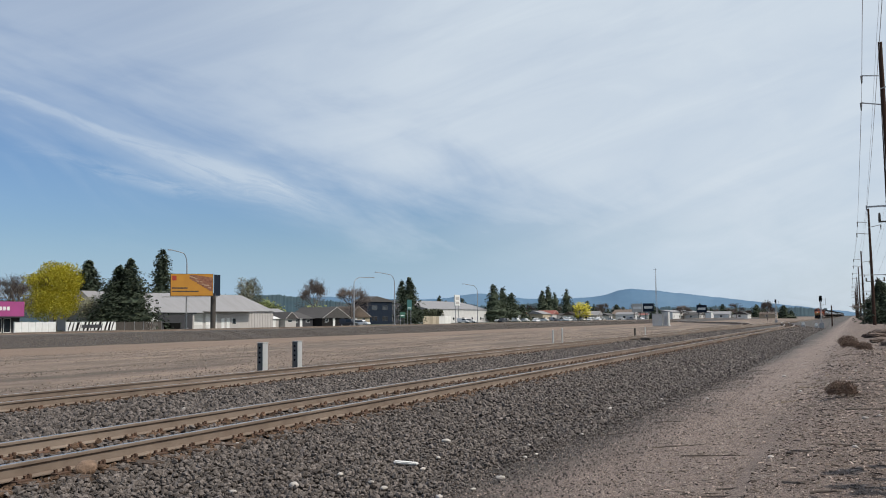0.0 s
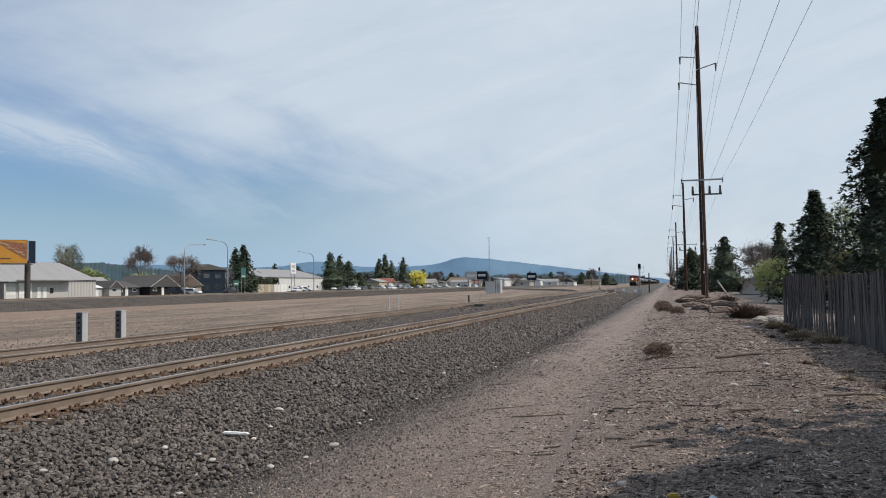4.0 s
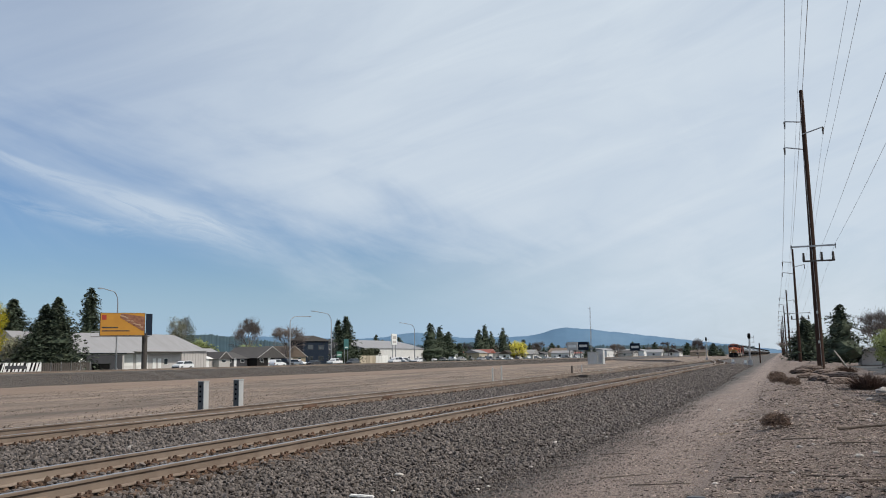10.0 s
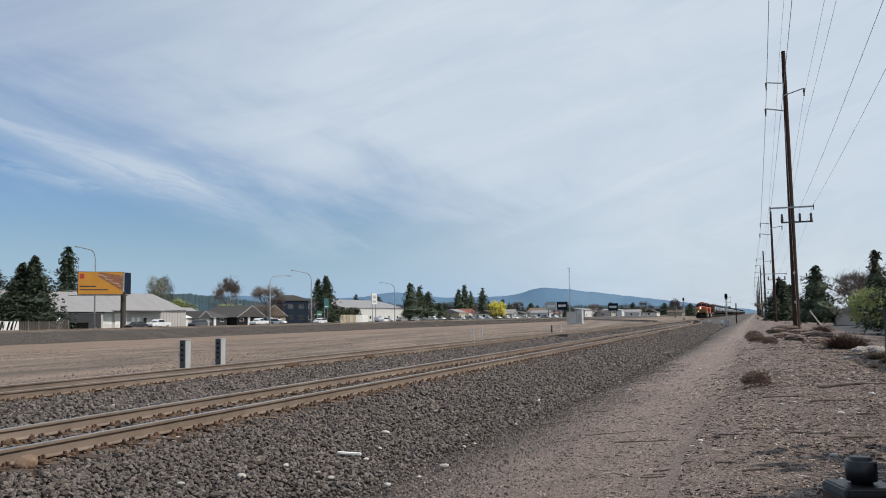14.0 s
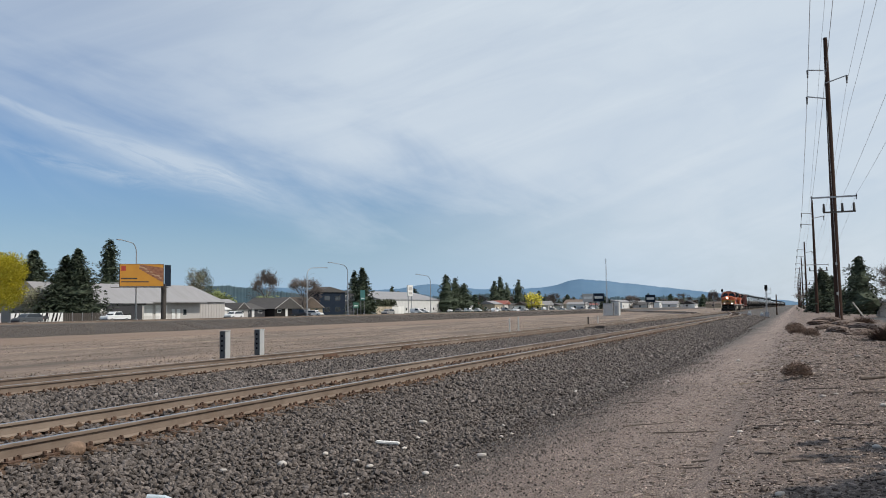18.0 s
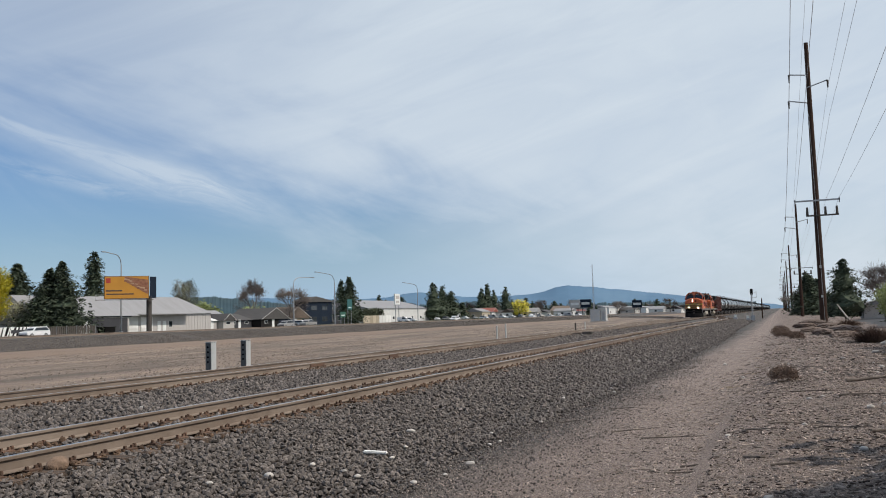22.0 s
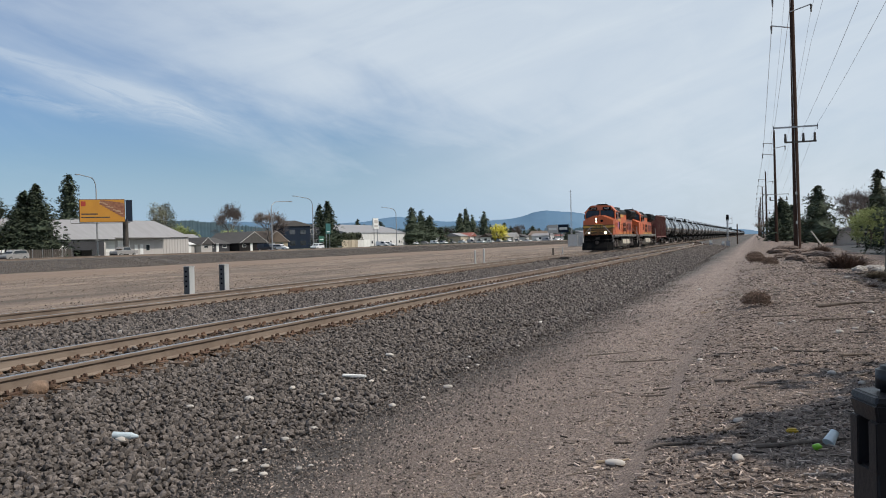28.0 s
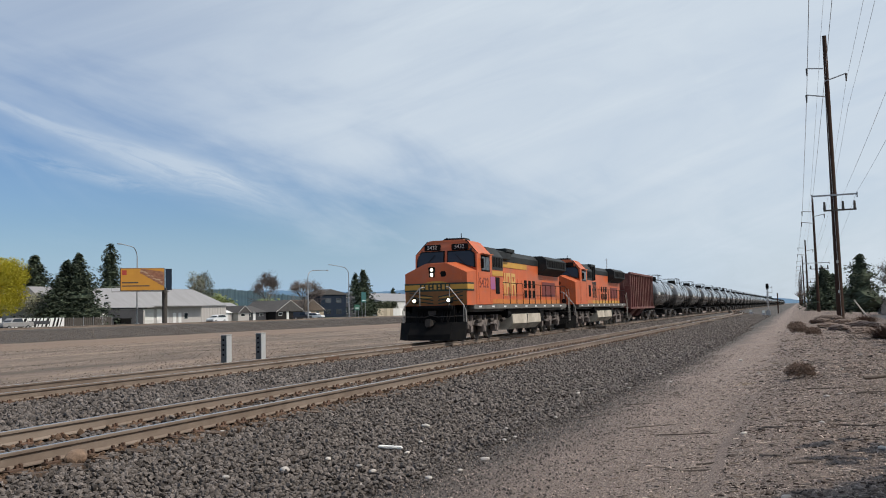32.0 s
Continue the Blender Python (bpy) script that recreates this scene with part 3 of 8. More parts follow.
    K(c, b.inputs["Base Color"])
    bp = N("ShaderNodeBump")
    bp.inputs["Strength"].default_value, bp.inputs["Distance"].default_value = 0.9, 0.035
    K(noise_(34, 6, 0.8), bp.inputs["Height"])
    K(bp.outputs[0], b.inputs["Normal"])
    return m


make_ground()


# ---- tracks ----
NEAR, FAR, GAUGE = -9.90, -16.35, 0.7525
RAIL = [(-0.07, -0.175), (0.07, -0.175), (0.07, -0.163), (0.012, -0.145), (0.009, -0.045), (0.034, -0.036), (0.036, -0.008), (0.028, 0.0), (-0.028, 0.0), (-0.036, -0.008), (-0.034, -0.036), (-0.009, -0.045), (-0.012, -0.145), (-0.07, -0.163)]


def make_track(x, dz, y0, y1, label):
    tr = empty("railway_track", pose(x, 0, dz), label, "railway track", "tracks", "structure")
    for s in (-1, 1):
        bm = bmesh.new()
        prism(bm, RAIL, "y", y0, y1)
        for f in bm.faces:
            f.material_index = 1 if f.normal.z > 0.9 and f.calc_center_median().z > -0.01 else 0
        ob = part("rail", bm, [M["rail_side"], M["rail_top"]], tr)
        ob.location.x = s * GAUGE
    return tr


def swept_track(path, dz, label, bed=True):
    """A track along path, a function of y that gives x, over the given stretch."""
    fx, y0, y1, step = path
    ys = np.arange(y0, y1 + step / 2, step)
    xs = np.array([fx(y) for y in ys])
    nx, ny = np.gradient(ys, ys), -np.gradient(xs, ys)
    k = np.hypot(nx, ny)
    nx, ny = nx / k, ny / k
    tr = empty("railway_track", pose(0, 0, dz), label, "railway track", "tracks", "structure")

    def sweep(outline, off):
        bm = bmesh.new()
        rows = [[bm.verts.new((x + (u + off) * a, y + (u + off) * b, w)) for u, w in outline] for x, y, a, b in zip(xs, ys, nx, ny)]
        n = len(outline)
        for ra, rb in zip(rows, rows[1:]):
            for i in range(n):
                bm.faces.new((ra[i], ra[(i + 1) % n], rb[(i + 1) % n], rb[i]))
        bm.faces.new(rows[0]), bm.faces.new(rows[-1])
        bmesh.ops.recalc_face_normals(bm, faces=bm.faces)
        for f in bm.faces:
            f.material_index = 1 if f.normal.z > 0.9 and f.calc_center_median().z > -0.01 else 0
        return bm

    for q in (-1, 1):
        part("rail", sweep(RAIL, q * GAUGE), [M["rail_side"], M["rail_top"]], tr)
    if bed:
        part("bed", sweep([(-2.1, -0.62), (2.1, -0.62), (1.5, -0.25), (-1.5, -0.25)], 0.0), M["bank_stone"], tr, "grey-brown gravel bed")
    return tr


def ease(q):
    q = min(max(q, 0.0), 1.0)
    return q * q * (3 - 2 * q)


def main_x(y):
    """The near line runs straight and joins the far one at a turnout."""
    return NEAR + (FAR - NEAR) * ease((y - 128) / 110)


def siding_x(y):
    return FAR - 4.3 * ease((y - 66) / 62) - 0.00155 * max(0.0, y - 165) ** 2


track_near = swept_track((main_x, -60, 240, 4.0), 0.0, "main line of rusty-sided rails on dark wooden ties", bed=False)
track_far = make_track(FAR, 0.0, -60, 1500, "second main line of brown rusted rails in ballast")
track_siding = swept_track((siding_x, 66, 360, 4.0), -0.16, "siding track curving away over the open dirt")
track_bank = make_track(-66.3, 0.72, -200, 1500, "third line of rails along a low ballast bank")

# ---- train: things stand with their front at y = 0 and run towards -y ----
FRONT = [(0, 441.0), (8, 340.5), (13, 277.5), (19, 202.2), (25, 124.3), (28, 85.9), (30, 60.5), (31, 47.7), (32, 34.5)]
train = []


def mirrored(bm, x0, x1, *rest, **k):
    box(bm, x0, x1, *rest, **k)
    return box(bm, -x1, -x0, *rest, **k)


def wheelset(parent, y, r, name="wheelset"):
    bm = bmesh.new()
    for s in (-1, 1):
        rod(bm, (s * 0.68, 0, 0), (s * 0.81, 0, 0), r, n=24)
        rod(bm, (s * 0.65, 0, 0), (s * 0.68, 0, 0), r + 0.028, n=24)
        rod(bm, (s * 0.81, 0, 0), (s * 0.825, 0, 0), r * 0.72, n=20)
        rod(bm, (s * 0.82, 0, 0), (s * 0.93, 0, 0), 0.12, n=12)
    rod(bm, (-0.7, 0, 0), (0.7, 0, 0), 0.09, n=10)
    for f in bm.faces:
        c = f.calc_center_median()
        f.material_index = 1 if abs(math.hypot(c.y, c.z) - r) < 0.02 and abs(f.normal.x) < 0.2 else 0
    w = part(name, bm, [M["running_gear"], M["rail_top"]], parent)
    w.location = (0, y, r)
    return w


def text_part(name, body, size, m, mat, parent):
    cu = bpy.data.curves.new(name, "FONT")
    cu.body, cu.size, cu.extrude, cu.align_x, cu.align_y = body, size, 0.004, "CENTER", "CENTER"
    cu.materials.append(mat)
    ob = new(name, cu)
    ob.parent = parent
    ob.matrix_basis = m
    return ob


def hull_between(bm, a, ya, b, yb, caps=True):
    va = [bm.verts.new((x, ya[i] if isinstance(ya, (list, tuple)) else ya, z)) for i, (x, z) in enumerate(a)]
    vb = [bm.verts.new((x, yb[i] if isinstance(yb, (list, tuple)) else yb, z)) for i, (x, z) in enumerate(b)]
    n = len(a)
    fs = [bm.faces.new((va[i], va[(i + 1) % n], vb[(i + 1) % n], vb[i])) for i in range(n)]
    if caps:
        fs += [bm.faces.new(va), bm.faces.new(vb)]
    bmesh.ops.recalc_face_normals(bm, faces=fs)
    return bm


def locomotive(front_bands):
    L = empty("locomotive", pose(0, 0, 0), "orange, black and yellow diesel locomotive with a black snow plow" if front_bands else "second orange and black diesel locomotive of the train", "locomotive", "locomotives")
    # underframe, deck and plow
    part("deck", mirrored(boxed(-1.2, 1.2, 0.8, 21.5, 1.30, 1.60), 1.2, 1.53, 1.9, 20.4, 1.42, 1.66, bevel=0.02), M["sill"], L, "dusty grey side sill")
    bm = bmesh.new()
    prism(bm, [(0.0, 0.10), (0.04, 0.36), (0.42, 0.88), (0.55, 0.88), (0.30, 0.10)], "x", -1.0, 1.0)
    for s in (-1, 1):
        hull_between(bm, [(s * 1.0, 0.10), (s * 1.0, 0.88), (s * 1.56, 0.88), (s * 1.56, 0.12)], [0.0, 0.42, 0.62, 0.42], [(s * 1.0, 0.10), (s * 1.0, 0.88), (s * 1.56, 0.88), (s * 1.56, 0.12)], [0.35, 0.55, 0.75, 0.55])
    part("plow", bm, M["black"], L, "black steel snow plow")
    bm = boxed(-1.46, 1.46, 0.80, 1.1, 0.55, 1.62)
    box(bm, -1.0, 1.0, 0.62, 1.05, 0.78, 1.60)
    box(bm, -0.95, 0.95, 0.45, 0.7, 1.42, 1.62, bevel=0.02)
    mirrored(bm, 1.0, 1.5, 0.8, 1.0, 1.4, 1.62)
    part("pilot", bm, M["black"], L)
    bm = bmesh.new()
    for s in (-1, 1):
        for i in range(4):
            box(bm, min(s * 1.05, s * 1.52), max(s * 1.05, s * 1.52), 0.72 + 0.09 * i, 1.0 + 0.09 * i, 0.42 + 0.3 * i, 0.46 + 0.3 * i)
        box(bm, min(s * 1.0, s * 1.05), max(s * 1.0, s * 1.05), 0.72, 1.3, 0.4, 1.5)
    parts("front_step", bm, M["black"], L)
    bm = bmesh.new()
    for s in (-1, 1):
        for i in range(4):
            box(bm, min(s * 1.05, s * 1.52), max(s * 1.05, s * 1.52), 21.0 - 0.09 * i, 21.3 - 0.09 * i, 0.42 + 0.3 * i, 0.46 + 0.3 * i)
    parts("rear_step", bm, M["black"], L)
    bm = boxed(-0.14, 0.14, 0.1, 0.7, 0.72, 0.98, bevel=0.04)
    box(bm, -0.16, 0.16, -0.05, 0.12, 0.68, 1.04, bevel=0.05)
    part("coupler", bm, M["running_gear"], L)
    bm = bmesh.new()
    for x0, dx in ((-0.75, 0.16), (-0.5, 0.14), (0.45, 0.14), (0.7, 0.16)):
        tube(bm, [(x0, 0.6, 1.35), (x0 + dx * 0.2, 0.4, 1.0), (x0 + dx * 0.5, 0.36, 0.86), (x0 + dx * 0.8, 0.4, 1.0), (x0 + dx, 0.6, 1.35)], 0.025)
    parts("air_hose", bm, M["black"], L)
    part("uncoupling_lever", tube(bmesh.new(), [(-1.45, 0.62, 1.15), (-0.3, 0.42, 1.12), (0, 0.3, 1.2), (0.3, 0.42, 1.12), (1.45, 0.62, 1.15)], 0.018), M["running_gear"], L)
    part("cable_socket", boxed(-0.2, 0.2, 0.5, 0.64, 1.22, 1.40, bevel=0.02), M["running_gear"], L)
    part("anti_climber", boxed(-0.85, 0.85, 0.30, 0.66, 1.50, 1.62, bevel=0.02), M["black"], L)
    # nose
    nose_f = [(-1.5, 1.62), (-1.5, 3.08), (-0.5, 3.52), (0.5, 3.52), (1.5, 3.08), (1.5, 1.62)]
    nose_b = [(-1.52, 1.62), (-1.52, 3.20), (-0.54, 3.62), (0.54, 3.62), (1.52, 3.20), (1.52, 1.62)]
    bm = hull_between(bmesh.new(), nose_f, [1.02, 1.04, 1.10, 1.10, 1.04, 1.02], nose_b, 2.55)
    part("nose", bm, M["orange"], L)
    # cab with a raked windscreen
    cab = [(-1.53, 1.62), (-1.53, 3.98), (-0.98, 4.58), (0.98, 4.58), (1.53, 3.98), (1.53, 1.62)]
    bm = hull_between(bmesh.new(), cab, [2.30, 2.44, 2.62, 2.62, 2.44, 2.30], cab, 4.75)
    part("cab", bm, M["orange"], L)
    part("cab_roof", hull_between(bmesh.new(), [(-1.0, 4.57), (-0.8, 4.66), (0.8, 4.66), (1.0, 4.57)], 2.6, [(-1.0, 4.57), (-0.8, 4.66), (0.8, 4.66), (1.0, 4.57)], 4.8), M["roof_orange"], L)
    for s in (-1, 1):
        prof = [(0.12, 3.60), (0.12, 4.10), (1.20, 4.10), (1.38, 3.94), (1.40, 3.36), (0.6, 3.62)]
        bm = bmesh.new()
        hull_between(bm, [(s * a, b) for a, b in prof], [2.36 + 0.125 * (b - 3.4) for a, b in prof], [(s * a, b) for a, b in prof], 2.7)
        w = part("windscreen", bm, M["glass"], L, "dark windscreen pane")
        bm = bmesh.new()
        ring = [(s * (0.74 + (a - 0.74) * 1.08), 3.68 + (b - 3.68) * 1.12) for a, b in prof]
        hull_between(bm, ring, [2.378 + 0.125 * (b - 3.4) for a, b in ring], ring, 2.69)
        part("windscreen_gasket", bm, M["black"], w)
        bm = boxed(min(s * 1.528, s * 1.545), max(s * 1.528, s * 1.545), 3.05, 4.35, 3.18, 3.92)
        fr = part("cab_window", bm, M["black"], L)
        for a, b in ((3.12, 3.66), (3.74, 4.28)):
            part("pane", boxed(min(s * 1.543, s * 1.552), max(s * 1.543, s * 1.552), a, b, 3.25, 3.85), M["glass"], fr)
        part("sunshade", boxed(min(s * 1.53, s * 1.72), max(s * 1.53, s * 1.72), 3.0, 4.4, 3.96, 4.0), M["roof_orange"], L)
        part("mirror", boxed(min(s * 1.56, s * 1.7), max(s * 1.56, s * 1.7), 2.92, 2.96, 3.3, 3.75), M["black"], L)
    for x in (-0.68, 0.68):
        nb = part("number_board", boxed(x - 0.40, x + 0.40, 2.46, 2.62, 4.18, 4.46, bevel=0.02), M["black"], L)
        if front_bands:
            text_part("road_number", "5432", 0.25, pose(x, 2.452, 4.32, 90, 0, 0), M["label_white"], nb)
    bm = bmesh.new()
    box(bm, -0.36, -0.02, 1.04, 1.12, 2.86, 3.36, bevel=0.03)
    hl = part("headlight", bm, M["black"], L)
    for z in (3.0, 3.23):
        part("lamp", rod(bmesh.new(), (-0.19, 1.06, z), (-0.19, 1.025, z), 0.058, n=14), M["lamp" if front_bands else "glass"], hl, "lit headlamp" if front_bands else "unlit headlamp")
    part("nose_port", boxed(0.2, 0.5, 1.05, 1.12, 2.86, 3.16, bevel=0.05), M["black"], L)
    for s in (-1, 1):
        dl = part("ditch_light", rod(bmesh.new(), (s * 0.82, 0.75, 1.84), (s * 0.82, 0.42, 1.84), 0.13, 0.14, n=14), M["black"], L)
        part("lamp", rod(bmesh.new(), (s * 0.82, 0.42, 1.84), (s * 0.82, 0.405, 1.84), 0.066, n=14), M["lamp" if front_bands else "glass"], dl, "lit ditch lamp" if front_bands else "unlit ditch lamp")
        bm = bmesh.new()
        tube(bm, [(s * 0.52, 1.0, 2.45), (s * 0.72, 0.85, 2.42), (s * 1.42, 0.74, 1.62), (s * 1.52, 0.74, 1.4), (s * 1.52, 0.8, 0.75)], 0.026)
        tube(bm, [(s * 0.72, 0.85, 2.42), (s * 0.72, 0.85, 1.62)], 0.02)
        tube(bm, [(s * 1.42, 0.74, 1.62), (s * 1.42, 0.74, 0.9)], 0.02)
        part("front_handrail", bm, M["rail_paint"], L, "pale front grab rail")
    if front_bands:
        # yellow and dark bands round the nose; the gold one has front shade painted in
        for z0, z1, mat in ((1.64, 2.27, "gold_shaded"), (2.26, 2.34, "dark_green"), (2.34, 2.56, "yellow"), (2.56, 2.63, "dark_green")):
            bm = bmesh.new()
            wide = 1.47 if z0 < 2 else 1.5
            box(bm, -wide, wide, 1.014 if z0 < 2 else 1.011, 1.06, z0, z1)
            if z0 > 2:
                mirrored(bm, 1.5, 1.527, 1.02, 1.95, z0, z1)
            part("nose_band", bm, M[mat], L)
        bm = bmesh.new()
        for i in range(9):
            a, b = math.pi * (0.08 + 0.84 * i / 8), math.pi * (0.08 + 0.84 * (i + 1) / 8) if i < 8 else None
            if b is None:
                continue
            hull_between(bm, [(-0.95 * math.cos(a), 2.30 + 0.42 * math.sin(a)), (-0.95 * math.cos(b), 2.30 + 0.42 * math.sin(b)), (-0.86 * math.cos(b), 2.30 + 0.34 * math.sin(b)), (-0.86 * math.cos(a), 2.30 + 0.34 * math.sin(a))], 1.012, [(-0.95 * math.cos(a), 2.30 + 0.42 * math.sin(a)), (-0.95 * math.cos(b), 2.30 + 0.42 * math.sin(b)), (-0.86 * math.cos(b), 2.30 + 0.34 * math.sin(b)), (-0.86 * math.cos(a), 2.30 + 0.34 * math.sin(a))], 1.05)
        part("nose_emblem", bm, M["yellow"], L, "yellow emblem drawn as plain shapes")
        bm = bmesh.new()
        for i in range(4):
            x = -0.62 + i * 0.40
            box(bm, x - 0.14, x - 0.06, 1.008, 1.03, 2.28, 2.60)
            box(bm, x + 0.05, x + 0.13, 1.008, 1.03, 2.28, 2.60)
            box(bm, x - 0.06, x + 0.05, 1.008, 1.03, 2.41, 2.47)
        parts("nose_mark", bm, M["dark_green"], L)
        # swept lines below the band
        bm = bmesh.new()
        for s in (-1, 1):
            for k in range(3):
                z = 2.20 - 0.15 * k
                prism(bm, [(s * 0.12, z - 0.22), (s * 1.30, z - 0.02 * k), (s * 1.30, z + 0.045 - 0.02 * k), (s * 0.12, z - 0.165)], "y", 1.008, 1.03)
        parts("nose_line", bm, M["dark_green"], L)
        parts("nose_bar", mirrored(bmesh.new(), 0.15, 0.85, 1.010, 1.03, 1.97, 2.02), M["yellow"], L)
    text = pose(1.537, 3.42, 2.62, 90, 0, 90)
    if front_bands:
        text_part("road_number", "5432", 0.66, text, M["dark_red"], L)
        part("flag", boxed(1.528, 1.535, 4.45, 5.2, 2.35, 2.95), M["flag"], L, "small pinkish flag panel")
    # wipers, nose door, roof pieces, panel seams
    for s in (-1, 1):
        part("wiper", rod(bmesh.new(), (s * 0.95, 2.33, 3.52), (s * 0.5, 2.36, 3.98), 0.014, n=5), M["black"], L)
        part("marker_lamp", boxed(s * 1.22 - 0.06, s * 1.22 + 0.06, 2.50, 2.60, 4.14, 4.24, bevel=0.02), M["glass"], L)
        for y in (2.62, 4.42):
            part("cab_seam", boxed(min(s * 1.531, s * 1.536), max(s * 1.531, s * 1.536), y, y + 0.025, 1.72, 3.12), M["dark_red"], L)
    part("nose_door", boxed(0.62, 1.22, 1.022, 1.06, 2.66, 3.06, bevel=0.008), M["orange"], L)
    part("roof_unit", boxed(-0.55, 0.55, 3.6, 4.5, 4.64, 4.82, bevel=0.05), M["hood_black"], L, "black air-conditioning unit")
    part("roof_aerial", rod(bmesh.new(), (0.5, 3.3, 4.6), (0.5, 3.3, 5.0), 0.02, n=6), M["black"], L)
    part("drip_edge", tube(bmesh.new(), [(-1.55, 2.5, 3.98), (-1.0, 2.62, 4.60), (1.0, 2.62, 4.60), (1.55, 2.5, 3.98)], 0.022), M["black"], L)
    for k in range(6):
        parts("hood_vent", mirrored(bmesh.new(), 1.515, 1.528, 4.95 + 0.27 * k, 5.1 + 0.27 * k, 3.44, 3.9), M["black"], L)
    # long hood in sections
    hood = [(-0.98, 1.62), (-0.98, 4.16), (-0.72, 4.42), (0.72, 4.42), (0.98, 4.16), (0.98, 1.62)]
    wide = [(-1.5, 1.62), (-1.5, 3.95), (-1.15, 4.40), (1.15, 4.40), (1.5, 3.95), (1.5, 1.62)]

    def section(name, outline, y0, y1, mat="orange"):
        return part(name, hull_between(bmesh.new(), outline, y0, outline, y1), M[mat], L)

    section("electrical_cabinet", wide, 4.75, 6.6)
    section("engine_hood", hood, 6.6, 16.2)
    section("radiator_hood", hood, 16.2, 20.9)
    up = [(-1.0, 3.86), (-1.0, 4.17), (-0.73, 4.44), (0.73, 4.44), (1.0, 4.17), (1.0, 3.86)]
    upw = [(-1.515, 3.30), (-1.515, 3.96), (-1.16, 4.42), (1.16, 4.42), (1.515, 3.96), (1.515, 3.30)]
    section("cabinet_top", upw, 4.78, 6.62, "hood_black")
    section("hood_top", up, 6.62, 16.2, "hood_black")
    if front_bands:
        parts("upper_stripe", mirrored(bmesh.new(), 0.985, 1.004, 6.62, 13.0, 3.56, 3.84), M["yellow"], L)
        parts("cabinet_stripe", mirrored(bmesh.new(), 1.516, 1.526, 4.8, 6.6, 3.02, 3.26), M["yellow"], L)
    parts("lower_stripe", mirrored(bmesh.new(), 0.985, 1.0, 6.62, 20.8, 1.68, 1.90), M["amber" if front_bands else "yellow"], L)
    if not front_bands:
        for k in range(4):
            parts("intake_pipe", mirrored(bmesh.new(), 0.99, 1.30, 6.75 + 0.62 * k, 7.1 + 0.62 * k, 3.35, 4.35, bevel=0.05), M["black"], L)
    parts("cabinet_lower_stripe", mirrored(bmesh.new(), 1.505, 1.52, 4.8, 6.58, 1.68, 1.90), M["amber"], L)
    # big mark on the side, as plain blocks
    bm = bmesh.new()
    for i in range(4):
        y = 7.0 + i * 0.95
        for s in (1, -1):
            a, b = (0.988, 1.004) if s > 0 else (-1.004, -0.988)
            box(bm, a, b, y, y + 0.22, 2.10, 3.28)
            box(bm, a, b, y + 0.55, y + 0.77, 2.10, 3.28)
            box(bm, a, b, y + 0.22, y + 0.55, 2.56 + 0.1 * (i % 2), 2.76 + 0.1 * (i % 2))
            if i != 1:
                box(bm, a, b, y + 0.22, y + 0.55, 3.10, 3.28)
    parts("side_mark", bm, M["letter"] if front_bands else M["hood_black"], L, "large side mark drawn as plain blocks")
    # doors, grilles, fans
    for i in range(11):
        y = 7.0 + i * 0.82
        parts("hood_door", mirrored(bmesh.new(), 0.98, 0.994, y + 0.03, y + 0.79, 1.98, 3.0, bevel=0.004), M["orange"], L)
    for y in (12.4, 13.3, 14.2):
        for z in (2.0, 2.55):
            parts("louvre", mirrored(bmesh.new(), 0.99, 1.01, y, y + 0.55, z, z + 0.42), M["black"], L)
    part("cab_door", boxed(1.50, 1.535, 5.35, 5.95, 2.15, 2.95, bevel=0.01), M["black"], L)
    parts("intake", mirrored(bmesh.new(), 1.0, 1.22, 6.7, 9.2, 3.95, 4.30, bevel=0.03), M["hood_black"], L)
    part("brake_grid", boxed(-0.9, 0.9, 9.4, 11.0, 4.40, 4.60, bevel=0.03), M["hood_black"], L)
    part("exhaust", boxed(-0.4, 0.4, 11.8, 12.9, 4.40, 4.56, bevel=0.04), M["hood_black"], L)
    bm = bmesh.new()
    hull_between(bm, [(-1.52, 3.72), (-1.52, 4.25), (-1.2, 4.45), (1.2, 4.45), (1.52, 4.25), (1.52, 3.72), (1.0, 3.35), (-1.0, 3.35)], 15.6, [(-1.52, 3.72), (-1.52, 4.25), (-1.2, 4.45), (1.2, 4.45), (1.52, 4.25), (1.52, 3.72), (1.0, 3.35), (-1.0, 3.35)], 20.6)
    part("radiator", bm, M["hood_black"], L, "black overhanging radiator housing")
    for k in range(8):
        parts("radiator_slat", mirrored(bmesh.new(), 1.52, 1.54, 15.8 + 0.58 * k, 16.3 + 0.58 * k, 3.8, 4.2), M["black"], L)
    parts("rear_grille", mirrored(bmesh.new(), 0.985, 1.01, 16.4, 19.6, 2.1, 2.95), M["dark_red"], L)
    bm = bmesh.new()
    for i, y in enumerate((3.25, 3.4, 3.55)):
        rod(bm, (-0.1 + 0.1 * i, y, 4.70), (-0.1 + 0.1 * i, y - 0.35, 4.71), 0.03, 0.08)
        rod(bm, (-0.1 + 0.1 * i, y, 4.62), (-0.1 + 0.1 * i, y, 4.70), 0.02)
    part("horn", bm, M["black"], L)
    # side rails
    for s in (-1, 1):
        bm = bmesh.new()
        tube(bm, [(s * 1.47, 6.7, 2.72), (s * 1.47, 20.4, 2.72), (s * 1.47, 21.2, 2.5)], 0.018)
        part("hand_rail", bm, M["black"], L)
        for k in range(12):
            part("stanchion", rod(bmesh.new(), (s * 1.47, 6.7 + 1.245 * k, 1.6), (s * 1.47, 6.7 + 1.245 * k, 2.73), 0.02, n=6), M["black"], L)
        bm = bmesh.new()
